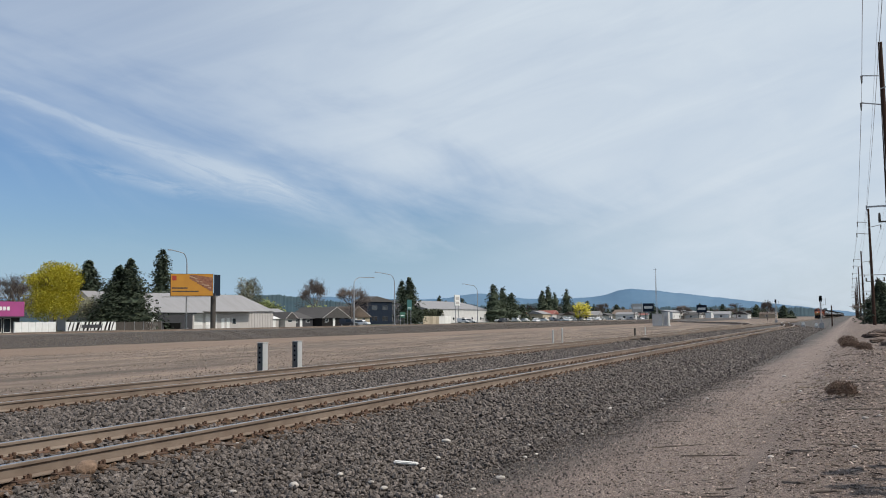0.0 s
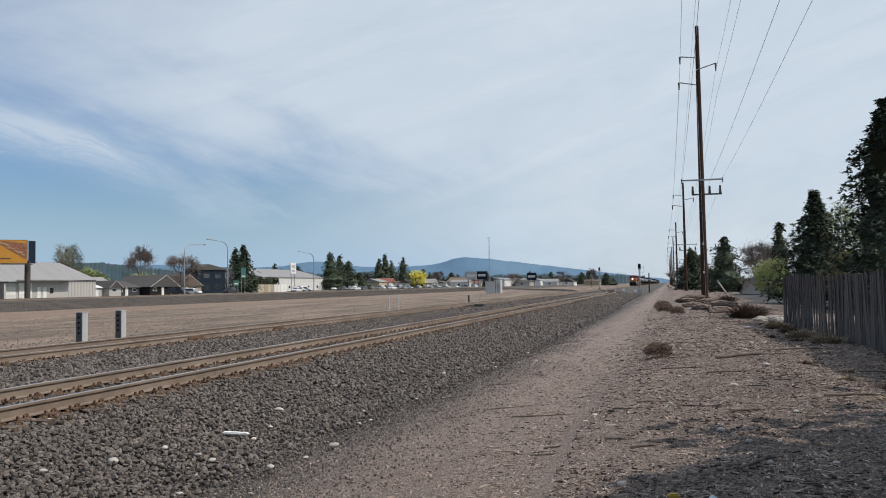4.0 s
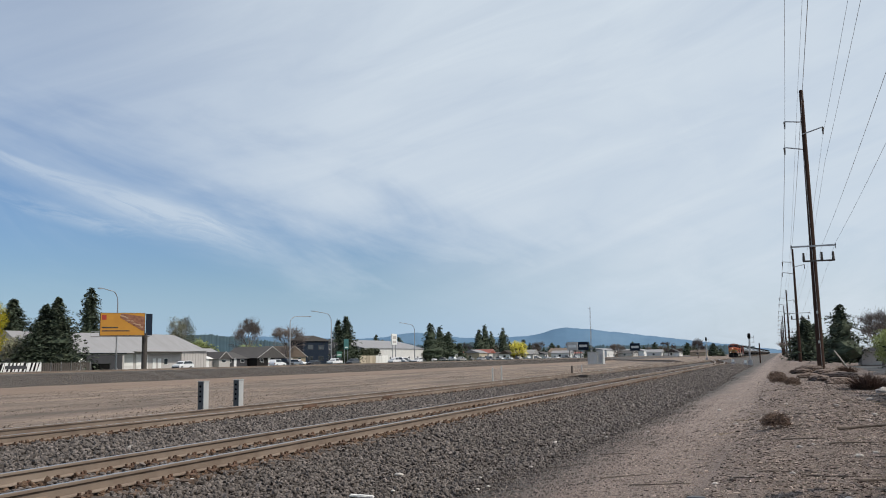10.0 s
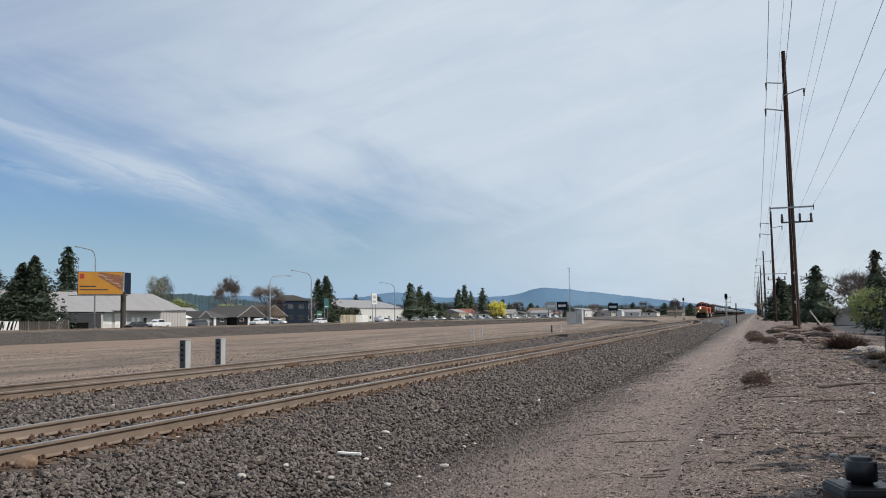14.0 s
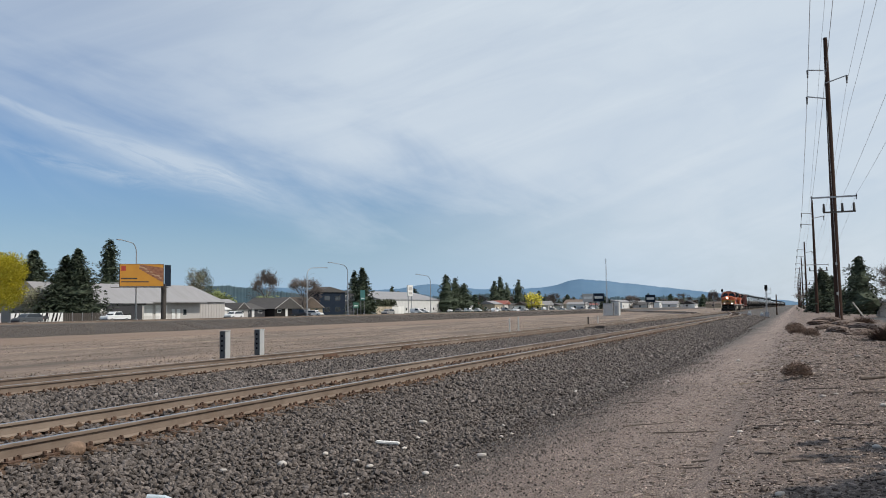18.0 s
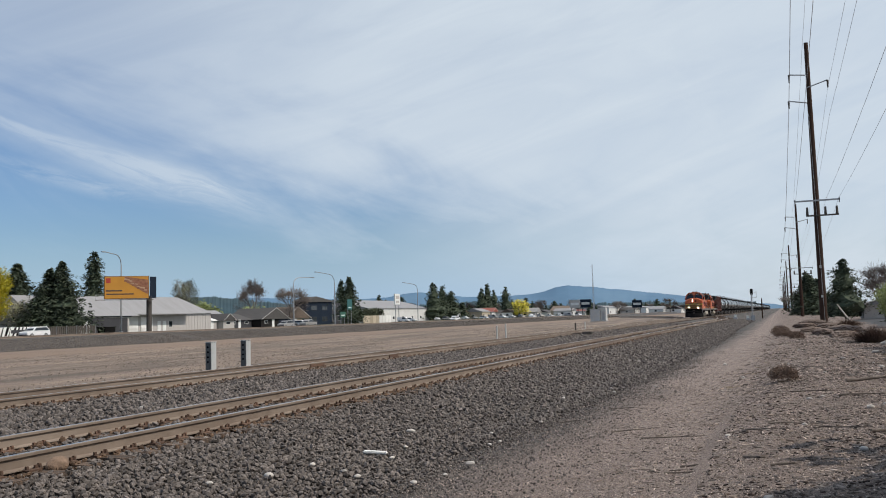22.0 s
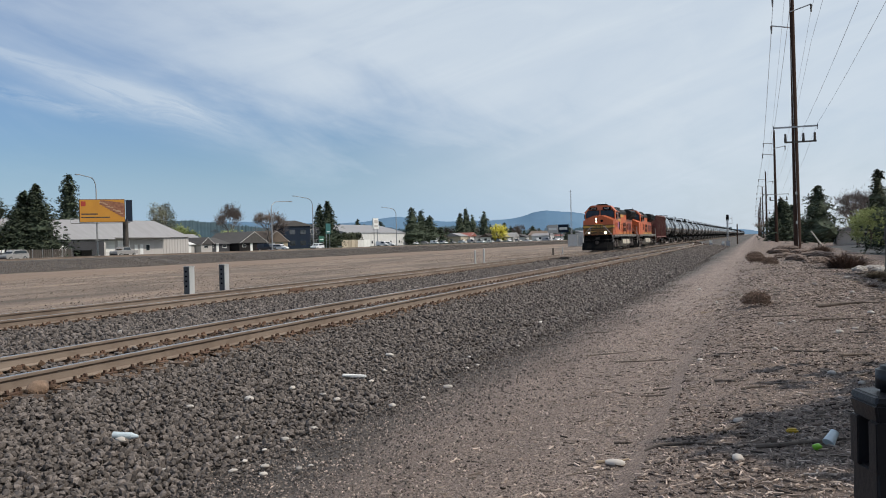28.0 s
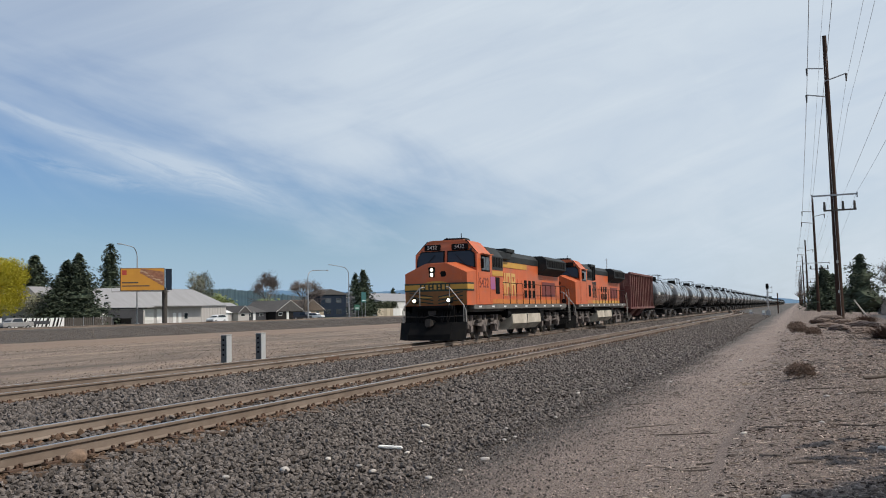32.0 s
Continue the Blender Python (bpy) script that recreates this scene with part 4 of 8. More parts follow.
        tube(bm, [(s * 1.45, 20.5, 2.6), (s * 1.5, 21.1, 1.9), (s * 1.5, 21.15, 0.6)], 0.022)
        tube(bm, [(s * 1.45, 21.4, 2.6), (s * 1.5, 21.45, 1.9), (s * 1.5, 21.45, 0.6)], 0.022)
        part("rear_handrail", bm, M["rail_paint"], L)
        for k in range(9):
            part("reflector", boxed(min(s * 1.53, s * 1.536), max(s * 1.53, s * 1.536), 2.6 + 2.0 * k, 3.0 + 2.0 * k, 1.5, 1.58), M["white"], L)
    # tank and trucks
    bm = bmesh.new()
    hull_between(bm, [(-1.48, 1.14), (-1.52, 0.66), (-1.20, 0.36), (1.20, 0.36), (1.52, 0.66), (1.48, 1.14)], 8.2, [(-1.48, 1.14), (-1.52, 0.66), (-1.20, 0.36), (1.20, 0.36), (1.52, 0.66), (1.48, 1.14)], 13.9)
    tank = part("fuel_tank", bm, M["fuel_tank"], L, "dusty beige fuel tank")
    parts("tank_seam", mirrored(bmesh.new(), 1.46, 1.53, 11.0, 11.05, 0.6, 1.13), M["sill"], tank)
    for base in (2.35, 15.3):
        t = empty("truck", pose(0, 0, 0), "", "")
        t.parent = L
        for k in range(3):
            wheelset(t, base + 1.98 * k, 0.53)
        for s in (-1, 1):
            bm = bmesh.new()
            outline = [(base - 0.75, 0.62), (base - 0.6, 0.86), (base + 0.9, 0.92), (base + 3.0, 0.92), (base + 4.55, 0.86), (base + 4.72, 0.62), (base + 4.3, 0.55), (base + 3.5, 0.72), (base + 2.4, 0.62), (base + 1.55, 0.62), (base + 0.45, 0.72), (base - 0.3, 0.55)]
            prism(bm, outline, "x", s * 0.98, s * 1.16)
            part("side_frame", bm, M["truck_grey"], t, "dusty grey truck side frame")
            for k in range(3):
                part("axle_box", boxed(min(s * 0.9, s * 1.25), max(s * 0.9, s * 1.25), base + 1.98 * k - 0.2, base + 1.98 * k + 0.2, 0.34, 0.72, bevel=0.05), M["truck_grey"], t)
                bm = bmesh.new()
                for d in (-0.34, 0.34):
                    rod(bm, (s * 1.08, base + 1.98 * k + d, 0.7), (s * 1.08, base + 1.98 * k + d, 1.15), 0.10, n=10)
                parts("spring", bm, M["truck_grey"], t)
                part("brake_cylinder", rod(bmesh.new(), (s * 1.28, base + 1.98 * k + 0.6, 0.86), (s * 1.28, base + 1.98 * k + 1.1, 0.9), 0.09, n=10), M["running_gear"], t)
    bm = boxed(-1.3, 1.3, 8.0, 14.2, 1.12, 1.45)
    mirrored(bm, 0.9, 1.4, 14.3, 15.0, 0.7, 1.3)
    part("air_tank", rod(rod(bm, (1.25, 7.6, 1.15), (1.25, 8.2, 1.15), 0.2), (-1.25, 7.6, 1.15), (-1.25, 8.2, 1.15), 0.2), M["black"], L)
    return L


def freight_truck(parent, y):
    t = empty("truck", pose(0, 0, 0), "", "")
    t.parent = parent
    for d in (-0.88, 0.88):
        wheelset(t, y + d, 0.46)
    for s in (-1, 1):
        bm = prism(bmesh.new(), [(y - 1.15, 0.42), (y - 1.1, 0.62), (y - 0.4, 0.78), (y + 0.4, 0.78), (y + 1.1, 0.62), (y + 1.15, 0.42), (y + 0.6, 0.42), (y + 0.35, 0.24), (y - 0.35, 0.24), (y - 0.6, 0.42)], "x", s * 0.95, s * 1.1)
        part("side_frame", bm, M["running_gear"], t)
    part("bolster", boxed(-1.1, 1.1, y - 0.2, y + 0.2, 0.5, 0.85), M["running_gear"], t)
    return t


def tank_car():
    C = empty("tank_car", pose(0, 0, 0), "glossy black cylindrical tank car with a top platform", "tank car", "tank cars")
    rings = [(0.0, 0.0), (0.06, 0.55), (0.18, 0.95), (0.42, 1.30), (0.72, 1.46), (0.95, 1.50)]
    pr = [(0.95 + a, r) for a, r in rings] + [(17.05 - a, r) for a, r in reversed(rings)]
    bm = bmesh.new()
    n, loops = 32, []
    for y, r in pr:
        loops.append([bm.verts.new((max(r, 0.001) * math.sin(2 * math.pi * k / n), y, 2.72 + max(r, 0.001) * math.cos(2 * math.pi * k / n))) for k in range(n)])
    for a, b in zip(loops, loops[1:]):
        for k in range(n):
            bm.faces.new((a[k], a[(k + 1) % n], b[(k + 1) % n], b[k]))
    bmesh.ops.recalc_face_normals(bm, faces=bm.faces)
    part("tank", bm, M["tank"], C, smooth=True)
    for y in (1.9, 5.4, 12.6, 16.1):
        bm = bmesh.new()
        rim = [[bm.verts.new((q * math.sin(2 * math.pi * k / n), yy, 2.72 + q * math.cos(2 * math.pi * k / n))) for k in range(n)] for q, yy in ((1.495, y), (1.515, y), (1.515, y + 0.06), (1.495, y + 0.06))]
        for ra, rb in zip(rim, rim[1:] + rim[:1]):
            for k in range(n):
                bm.faces.new((ra[k], ra[(k + 1) % n], rb[(k + 1) % n], rb[k]))
        bmesh.ops.recalc_face_normals(bm, faces=bm.faces)
        part("weld_band", bm, M["tank"], C)
    bm = boxed(-0.5, 0.5, 0.3, 3.8, 0.85, 1.25)
    box(bm, -0.5, 0.5, 14.2, 17.7, 0.85, 1.25)
    for y in (0.35, 17.35):
        box(bm, -1.45, 1.45, y, y + 0.3, 1.0, 1.2)
    parts("stub_sill", bm, M["black"], C)
    bm = bmesh.new()
    for y in (2.2, 15.2):
        prism(bm, [(-1.2, 1.9), (-0.8, 1.2), (0.8, 1.2), (1.2, 1.9), (0.0, 1.5)], "y", y, y + 0.6)
    parts("saddle", bm, M["black"], C)
    for s in (-1, 1):
        part("side_step", boxed(min(s * 1.3, s * 1.5), max(s * 1.3, s * 1.5), 0.4, 17.6, 1.05, 1.12), M["black"], C)
    part("dome", rod(bmesh.new(), (0, 9.0, 4.1), (0, 9.0, 4.62), 0.48, n=18), M["black"], C)
    bm = boxed(-0.85, 0.85, 7.4, 10.6, 4.24, 4.28)
    part("platform", bm, M["black"], C)
    bm = bmesh.new()
    for x in (-0.85, 0.85):
        tube(bm, [(x, 7.4, 4.80), (x, 10.6, 4.80)], 0.022)
        for y in (7.4, 8.5, 9.5, 10.6):
            tube(bm, [(x, y, 4.25), (x, y, 4.80)], 0.02)
    for y in (7.4, 10.6):
        tube(bm, [(-0.85, y, 4.80), (0.85, y, 4.80)], 0.022)
    part("railing", bm, M["black"], C)
    for s in (-1, 1):
        bm = bmesh.new()
        tube(bm, [(s * 1.55, 8.75, 1.05), (s * 1.55, 8.75, 3.2), (s * 0.95, 8.75, 4.3)], 0.02)
        tube(bm, [(s * 1.55, 9.25, 1.05), (s * 1.55, 9.25, 3.2), (s * 0.95, 9.25, 4.3)], 0.02)
        for k in range(7):
            tube(bm, [(s * 1.55, 8.75, 1.2 + 0.3 * k), (s * 1.55, 9.25, 1.2 + 0.3 * k)], 0.014)
        part("ladder", bm, M["black"], C)
    bm = bmesh.new()
    for y in (0.45, 17.55):
        tube(bm, [(-1.4, y, 1.2), (-1.4, y, 2.1), (1.4, y, 2.1), (1.4, y, 1.2)], 0.02)
    part("end_rail", bm, M["black"], C)
    part("data_panel", boxed(1.490, 1.508, 3.0, 4.3, 2.55, 2.85), M["label_white"], C)
    for y in (2.5, 15.5):
        freight_truck(C, y)
    bm = boxed(-0.12, 0.12, -0.15, 0.4, 0.75, 0.98)
    part("coupler", box(bm, -0.12, 0.12, 17.6, 18.15, 0.75, 0.98), M["running_gear"], C)
    return C


def hopper_car():
    C = empty("hopper_car", pose(0, 0, 0), "rust-red ribbed steel hopper car behind the locomotives", "hopper car")
    bm = boxed(-1.42, 1.42, 0.9, 12.1, 1.35, 4.30)
    part("body", bm, M["hopper"], C)
    for k in range(14):
        parts("rib", mirrored(bmesh.new(), 1.42, 1.53, 0.9 + 0.855 * k, 0.98 + 0.855 * k, 1.3, 4.28), M["hopper"], C)
    for k in range(4):
        part("end_rib", boxed(-1.0 + 0.62 * k, -0.9 + 0.62 * k, 0.78, 0.9, 1.4, 4.25), M["hopper"], C)
    bm = mirrored(bmesh.new(), 1.36, 1.56, 0.85, 12.15, 4.24, 4.40)
    parts("top_rail", bm, M["hopper"], C)
    parts("side_sill", mirrored(bmesh.new(), 1.34, 1.55, 0.5, 12.5, 1.18, 1.36), M["hopper"], C)
    bm = bmesh.new()
    for y in (3.6, 7.4):
        hull_between(bm, [(-1.3, 1.3), (1.3, 1.3), (0.5, 0.5), (-0.5, 0.5)], y, [(-1.3, 1.3), (1.3, 1.3), (0.5, 0.5), (-0.5, 0.5)], y + 2.0)
    parts("chute", bm, M["hopper"], C)
    part("centre_sill", boxed(-0.35, 0.35, -0.1, 13.1, 0.75, 1.2), M["black"], C)
    for s in (-1, 1):
        bm = bmesh.new()
        for k in range(9):
            tube(bm, [(s * 1.5, 0.62, 1.3 + 0.32 * k), (s * 1.1, 0.62, 1.3 + 0.32 * k)], 0.014)
        tube(bm, [(s * 1.5, 0.62, 1.2), (s * 1.5, 0.62, 4.2)], 0.018)
        part("ladder", bm, M["hopper"], C)
    for y in (1.9, 11.1):
        freight_truck(C, y)
    return C


def stretch(thing, k):
    """Shortens or lengthens a car along the track; wheels stay round."""
    for ob in thing.children_recursive:
        ob.location.y *= k
        if ob.type == "MESH" and not ob.name.startswith("wheelset"):
            ob.data.transform(Matrix.Diagonal((1, k, 1, 1)))


def make_train():
    at = 0.0
    for k in range(62):
        if k == 0:
            car, length = locomotive(True), 22.3
        elif k == 1:
            car, length = locomotive(False), 22.3
        elif k == 2:
            car, length = hopper_car(), 13.2
        elif k == 3:
            car, length = tank_car(), 18.2
            first = car
        else:
            car, length = copy_thing(first, pose(0, 0, 0)), 18.2
        if k < 4:
            stretch(car, (0.905, 0.905, 1.12, 0.9)[k])
        train.append((car, at))
        at += length * (0.905, 0.905, 1.12, 0.9)[min(k, 3)]


make_train()

# ---- plants ----
def mesh_data(name, verts, faces, mat, smooth=False):
    me = bpy.data.meshes.new(name)
    me.from_pydata(verts, [], faces)
    me.materials.append(mat)
    if smooth:
        me.polygons.foreach_set("use_smooth", [True] * len(me.polygons))
    return me


def crown_conifer(h, r, seed, whorls=30, per=18, droop=0.35, ragged=0.35, bare=0.04, top=1.0, column=0, fine=1.0):
    """Branches in whorls, each a rib hung with needle tufts, round a dark inner core."""
    rnd = random.Random(seed)
    v, f = [], []
    lobes = [(rnd.uniform(0, 6.283), rnd.uniform(0.05, 0.9), rnd.uniform(0.6, 1.1)) for _ in range(9)]

    tiers = max(6.0, h * 0.95)

    def reach_at(u, a=0.0):
        shape = min(1.0, (1.015 - u) ** 0.92 * 1.12) if column == 0 else min(1.0, 1.3 * (1.02 - u) ** 0.45)
        wave = 1.0 + 0.38 * noise.noise((u * 6.5, seed * 1.3, 0.0)) + 0.22 * noise.noise((u * 15, seed * 2.1, 3.0))
        bulge = sum(0.22 * math.exp(-((u - c) / 0.09) ** 2) * max(0.0, math.cos(a - b)) * w for b, c, w in lobes)
        tier = (u * tiers + 0.25 * noise.noise((math.cos(a), math.sin(a), u * 3 + seed))) % 1.0
        shape *= 1.16 - 0.46 * tier
        return 1.15 * r * (shape * top * min(1.0, 0.72 + 3 * u) * wave * (0.86 + bulge)) + 0.05

    n, rings = 11, 16
    for k in range(rings + 1):
        u = k / rings
        for j in range(n):
            a = 2 * math.pi * j / n + 0.3 * k
            d = reach_at(min(u, 0.98), a) * rnd.uniform(0.36, 0.58) * (1.0 if u < 0.93 else 0.4)
            v.append((math.cos(a) * d, math.sin(a) * d, h * (bare + (1 - bare) * u * 0.96) + rnd.uniform(-0.12, 0.12)))
    for k in range(rings):
        for j in range(n):
            f.append((k * n + j, k * n + (j + 1) % n, (k + 1) * n + (j + 1) % n, (k + 1) * n + j))
    leaf = (0.055 * r + 0.12) * fine
    for w in range(whorls):
        u = min(max((w + rnd.uniform(-0.4, 0.4)) / whorls, 0.0), 0.995)
        z0 = h * (bare + (1 - bare) * u)
        for b in range(max(5, int(per * (1 - 0.55 * u)))):
            a = rnd.uniform(0, 2 * math.pi)
            ln = reach_at(u, a) * (rnd.uniform(1 - ragged, 1.06) + (0.18 if rnd.random() < 0.12 else 0.0))
            zb = z0 + rnd.uniform(-0.5, 0.5) * h / whorls
            ca, sa = math.cos(a), math.sin(a)
            for k in range(3):
                q = (0.5, 0.76, 1.0)[k]
                px, py, pz = ca * ln * q, sa * ln * q, zb - droop * ln * q * q * 0.8 + 0.20 * ln * math.sin(q * 2.6)
                for _ in range(int((4 if k else 3) / fine)):
                    s = leaf * rnd.uniform(0.7, 1.5) * (1.15 - 0.35 * q)
                    e, t = rnd.uniform(-0.9, 0.9), a + rnd.uniform(-1.5, 1.5)
                    cx, cy, cz = px + rnd.gauss(0, s * 0.5), py + rnd.gauss(0, s * 0.5), pz + rnd.gauss(0, s * 0.4)
                    dx, dy, dz = math.cos(t) * s, math.sin(t) * s, rnd.uniform(-0.75, 0.25) * s
                    i = len(v)
                    v += [(cx - dx * 0.6 - dy * 0.45, cy - dy * 0.6 + dx * 0.45, cz - dz * 0.4 + e * s * 0.4), (cx - dx * 0.3 + dy * 0.5, cy - dy * 0.3 - dx * 0.5, cz - dz * 0.2 - e * s * 0.4), (cx + dx, cy + dy, cz + dz)]
                    f.append((i, i + 1, i + 2))
    return v, f


def conifer(x, y, h, r, seed, label="dark green conifer with drooping ragged branches", z=None, mat="conifer", **k):
    t = empty("conifer_tree", pose(x, y, ground_z(x, y) - 0.05 if z is None else z, 0, 0, seed * 37 % 360), label, "tree", "conifers")
    part("trunk", rod(bmesh.new(), (0, 0, 0), (0, 0, h * 0.97), max(0.10, h * 0.018), 0.02, n=8), M["bark"], t)
    v, f = crown_conifer(h, r, seed, **k)
    c = new("crown", mesh_data("crown", v, f, M[mat]))
    c.parent = t
    return t


def branches(h, seed, spread=0.55, depth=5, lean=0.0, up=0.25, thick=0.022, first=0.28):
    """Limbs as tapered prisms, and the places of the twig ends."""
    rnd = random.Random(seed)
    v, f, ends = [], [], []

    def limb(p, d, ln, rad, lv):
        q = p + d * ln
        side = d.orthogonal().normalized()
        other = d.cross(side)
        n = 6 if lv < 2 else 3
        i = len(v)
        for pt, rr in ((p, rad), (q, rad * 0.66)):
            for k in range(n):
                a = 2 * math.pi * k / n
                v.append(tuple(pt + (side * math.cos(a) + other * math.sin(a)) * rr))
        for k in range(n):
            f.append((i + k, i + (k + 1) % n, i + n + (k + 1) % n, i + n + k))
        if lv >= depth:
            ends.append(q)
            return
        if lv >= depth - 2:
            ends.append(q)
        for c in range(3 if lv < depth - 1 else 4):
            nd = (d + Vector((rnd.gauss(0, spread), rnd.gauss(0, spread), rnd.gauss(up, spread * 0.5)))).normalized()
            limb(q, nd, ln * rnd.uniform(0.58, 0.82), rad * 0.62, lv + 1)

    limb(Vector((0, 0, 0)), Vector((lean, 0, 1)).normalized(), h * first, h * thick, 0)
    return v, f, ends


def fit_height(v, ends, h, r):
    top = max(p[2] for p in v)
    mx, my = sum(p.x for p in ends) / len(ends) / top, sum(p.y for p in ends) / len(ends) / top
    v = [(p[0] - mx * p[2] * 1.3, p[1] - my * p[2] * 1.3, p[2]) for p in v]
    ends = [Vector((p.x - mx * p.z * 1.3, p.y - my * p.z * 1.3, p.z)) for p in ends]
    wide = max(math.hypot(p[0], p[1]) for p in v)
    kz, kx = h / top, r / wide
    return [(p[0] * kx, p[1] * kx, p[2] * kz) for p in v], [Vector((p.x * kx, p.y * kx, p.z * kz)) for p in ends]


def leafy(x, y, h, r, seed, mat, label, leaves=2600, size=0.3, depth=4, bare=False, z=None, fill=0.5):
    t = empty("bare_tree" if bare else "leafy_tree", pose(x, y, ground_z(x, y) - 0.05 if z is None else z, 0, 0, seed * 53 % 360), label, "tree", "bare trees" if bare else "leafy trees")
    v, f, ends = branches(h, seed, depth=depth)
    v, ends = fit_height(v, ends, h * 0.96, r * 0.94)
    tr = new("trunk", mesh_data("trunk", v, f, M["twig" if bare else "bark"]))
    tr.parent = t
    if leaves:
        rnd = random.Random(seed + 1)
        lumps = []
        for _ in range(26):
            a, c = rnd.uniform(0, 6.283), rnd.uniform(-0.7, 0.95)
            d = r * 0.72 * math.sqrt(max(0.05, 1 - c * c)) * rnd.uniform(0.5, 1.1)
            lumps.append((Vector((math.cos(a) * d, math.sin(a) * d, h * (0.54 + 0.36 * c))), r * rnd.uniform(0.20, 0.34)))
        lv, lf = [], []
        for _ in range(leaves):
            if rnd.random() < (0.88 if mat != "twig" else 0.35):
                e, w = lumps[rnd.randrange(26)]
            else:
                e, w = ends[rnd.randrange(len(ends))], fill
            p = e + Vector([rnd.gauss(0, 1) for _ in range(3)]).normalized() * (w * 1.5 * rnd.random() ** 0.45)
            a = Vector((rnd.gauss(0, 1), rnd.gauss(0, 1), rnd.gauss(0, 1)))
            if mat == "twig":
                a = (p - Vector((0, 0, h * 0.35))).normalized() + a * 0.42
            a = a.normalized()
            b = a.orthogonal().normalized()
            s = size * rnd.uniform(0.5, 1.2)
            i = len(lv)
            thin = 0.4 if mat != "twig" else 0.022
            lv += [tuple(p - a * s * 0.6), tuple(p + b * s * thin), tuple(p + a * s * 0.6), tuple(p - b * s * thin)]
            lf.append((i, i + 1, i + 2, i + 3))
        c = new("foliage" if mat != "twig" else "twigwork", mesh_data("foliage", lv, lf, M[mat]))
        c.parent = t
        tagged(c, kind="stuff")
    return t


def tumbleweed(x, y, w, h, seed, label):
    """A round tangle of fine dry twigs."""
    rnd = random.Random(seed)
    v, f = [], []
    for _ in range(1500):
        a, c = rnd.uniform(0, 6.283), rnd.uniform(-0.35, 1.0)
        q = rnd.uniform(0.35, 1.0)
        d = math.sqrt(max(0.0, 1 - c * c)) * 0.5 * w * q
        p = Vector((math.cos(a) * d, math.sin(a) * d, h * (0.36 + 0.60 * c * q)))
        t = Vector((rnd.gauss(0, 1), rnd.gauss(0, 1), rnd.gauss(0.3, 0.8))).normalized() * w * rnd.uniform(0.05, 0.13)
        b = t.orthogonal().normalized() * (0.004 + 0.008 * w)
        m = p + t * 0.5 + b * rnd.uniform(-6, 6)
        i = len(v)
        v += [tuple(p - b), tuple(p + b), tuple(m + b), tuple(m - b), tuple(p + t)]
        f += [(i, i + 1, i + 2, i + 3), (i + 3, i + 2, i + 4)]
    ob = new("tumbleweed", mesh_data("tumbleweed", v, f, M["weed"]))
    ob.location = (x, y, ground_z(x, y) - 0.01)
    return tagged(ob, label, "weed", "weeds")


def tuft(name, x, y, w, h, seed, mat, label, category, blades=260, group="weeds"):
    rnd = random.Random(seed)
    v, f = [], []
    for _ in range(blades):
        a, d = rnd.uniform(0, 6.283), w * 0.5 * math.sqrt(rnd.random())
        bx, by = math.cos(a) * d * 0.55, math.sin(a) * d * 0.55
        hh = h * rnd.uniform(0.45, 1.1) * (1 - 0.45 * (2 * d / w) ** 2)
        ex, ey = math.cos(a) * d * 1.15 + rnd.gauss(0, 0.12 * w), math.sin(a) * d * 1.15 + rnd.gauss(0, 0.12 * w)
        sx, sy = -math.sin(a) * 0.008, math.cos(a) * 0.008
        mx, my = (bx + ex) / 2 + rnd.gauss(0, 0.05 * w), (by + ey) / 2 + rnd.gauss(0, 0.05 * w)
        i = len(v)
        v += [(bx - sx, by - sy, 0), (bx + sx, by + sy, 0), (mx + sx, my + sy, hh * 0.65), (mx - sx, my - sy, hh * 0.65), (ex, ey, hh * rnd.uniform(0.6, 1.0))]
        f += [(i, i + 1, i + 2, i + 3), (i + 3, i + 2, i + 4)]
    ob = new(name, mesh_data(name, v, f, M[mat]))
    ob.location = (x, y, ground_z(x, y) - 0.02)
    return tagged(ob, label, category, group)

# ---- distance ----
def ridge(name, dist, heights, a0, a1, step, mat, label, trees=0.0, seed=1, base=-20.0):
    """A range of hills round the view: heights(bearing in degrees left of the tracks) in metres."""
    rnd = random.Random(seed)
    v, f = [], []
    n = int((a1 - a0) / step) + 1
    for i in range(n):
        a = a0 + i * step
        hgt, tree = heights(a), (rnd.random() ** 2) * trees
        for k, q in enumerate((0.0, 0.35, 0.7, 1.0)):
            d = dist + 250 * q * (dist / 4000)
            v.append((-math.sin(radians(a)) * d, math.cos(radians(a)) * d, base + (hgt - base) * q ** 0.8 + (tree if k == 3 else 0.0)))
    for i in range(n - 1):
        for k in range(3):
            f.append((i * 4 + k, i * 4 + 4 + k, i * 4 + 5 + k, i * 4 + 1 + k))
    tagged(new(name, mesh_data(name, v, f, M[mat], smooth=True)), label, "hill", kind="structure")


def bell(a, c, w, h):
    return h * math.exp(-((a - c) / w) ** 2)


def mountain(a):
    if a < 13.1:
        h = max(12.0, 15 + 11.0 * a) - bell(a, 13.1, 1.2, 6)
    else:
        h = 108 + bell(a, 13.1, 1.7, 45) + bell(a, 23.2, 1.8, 30) + bell(a, 35.5, 6, 24) + bell(a, 50, 8, 20)
    return h + 5 * noise.noise((a * 0.9, 1, 0)) + 2 * noise.noise((a * 4, 2, 0))


ridge("backdrop_mountain", 4400, mountain, -60, 100, 0.15, "hill_far", "distant wooded mountain, blue haze painted into its colour")
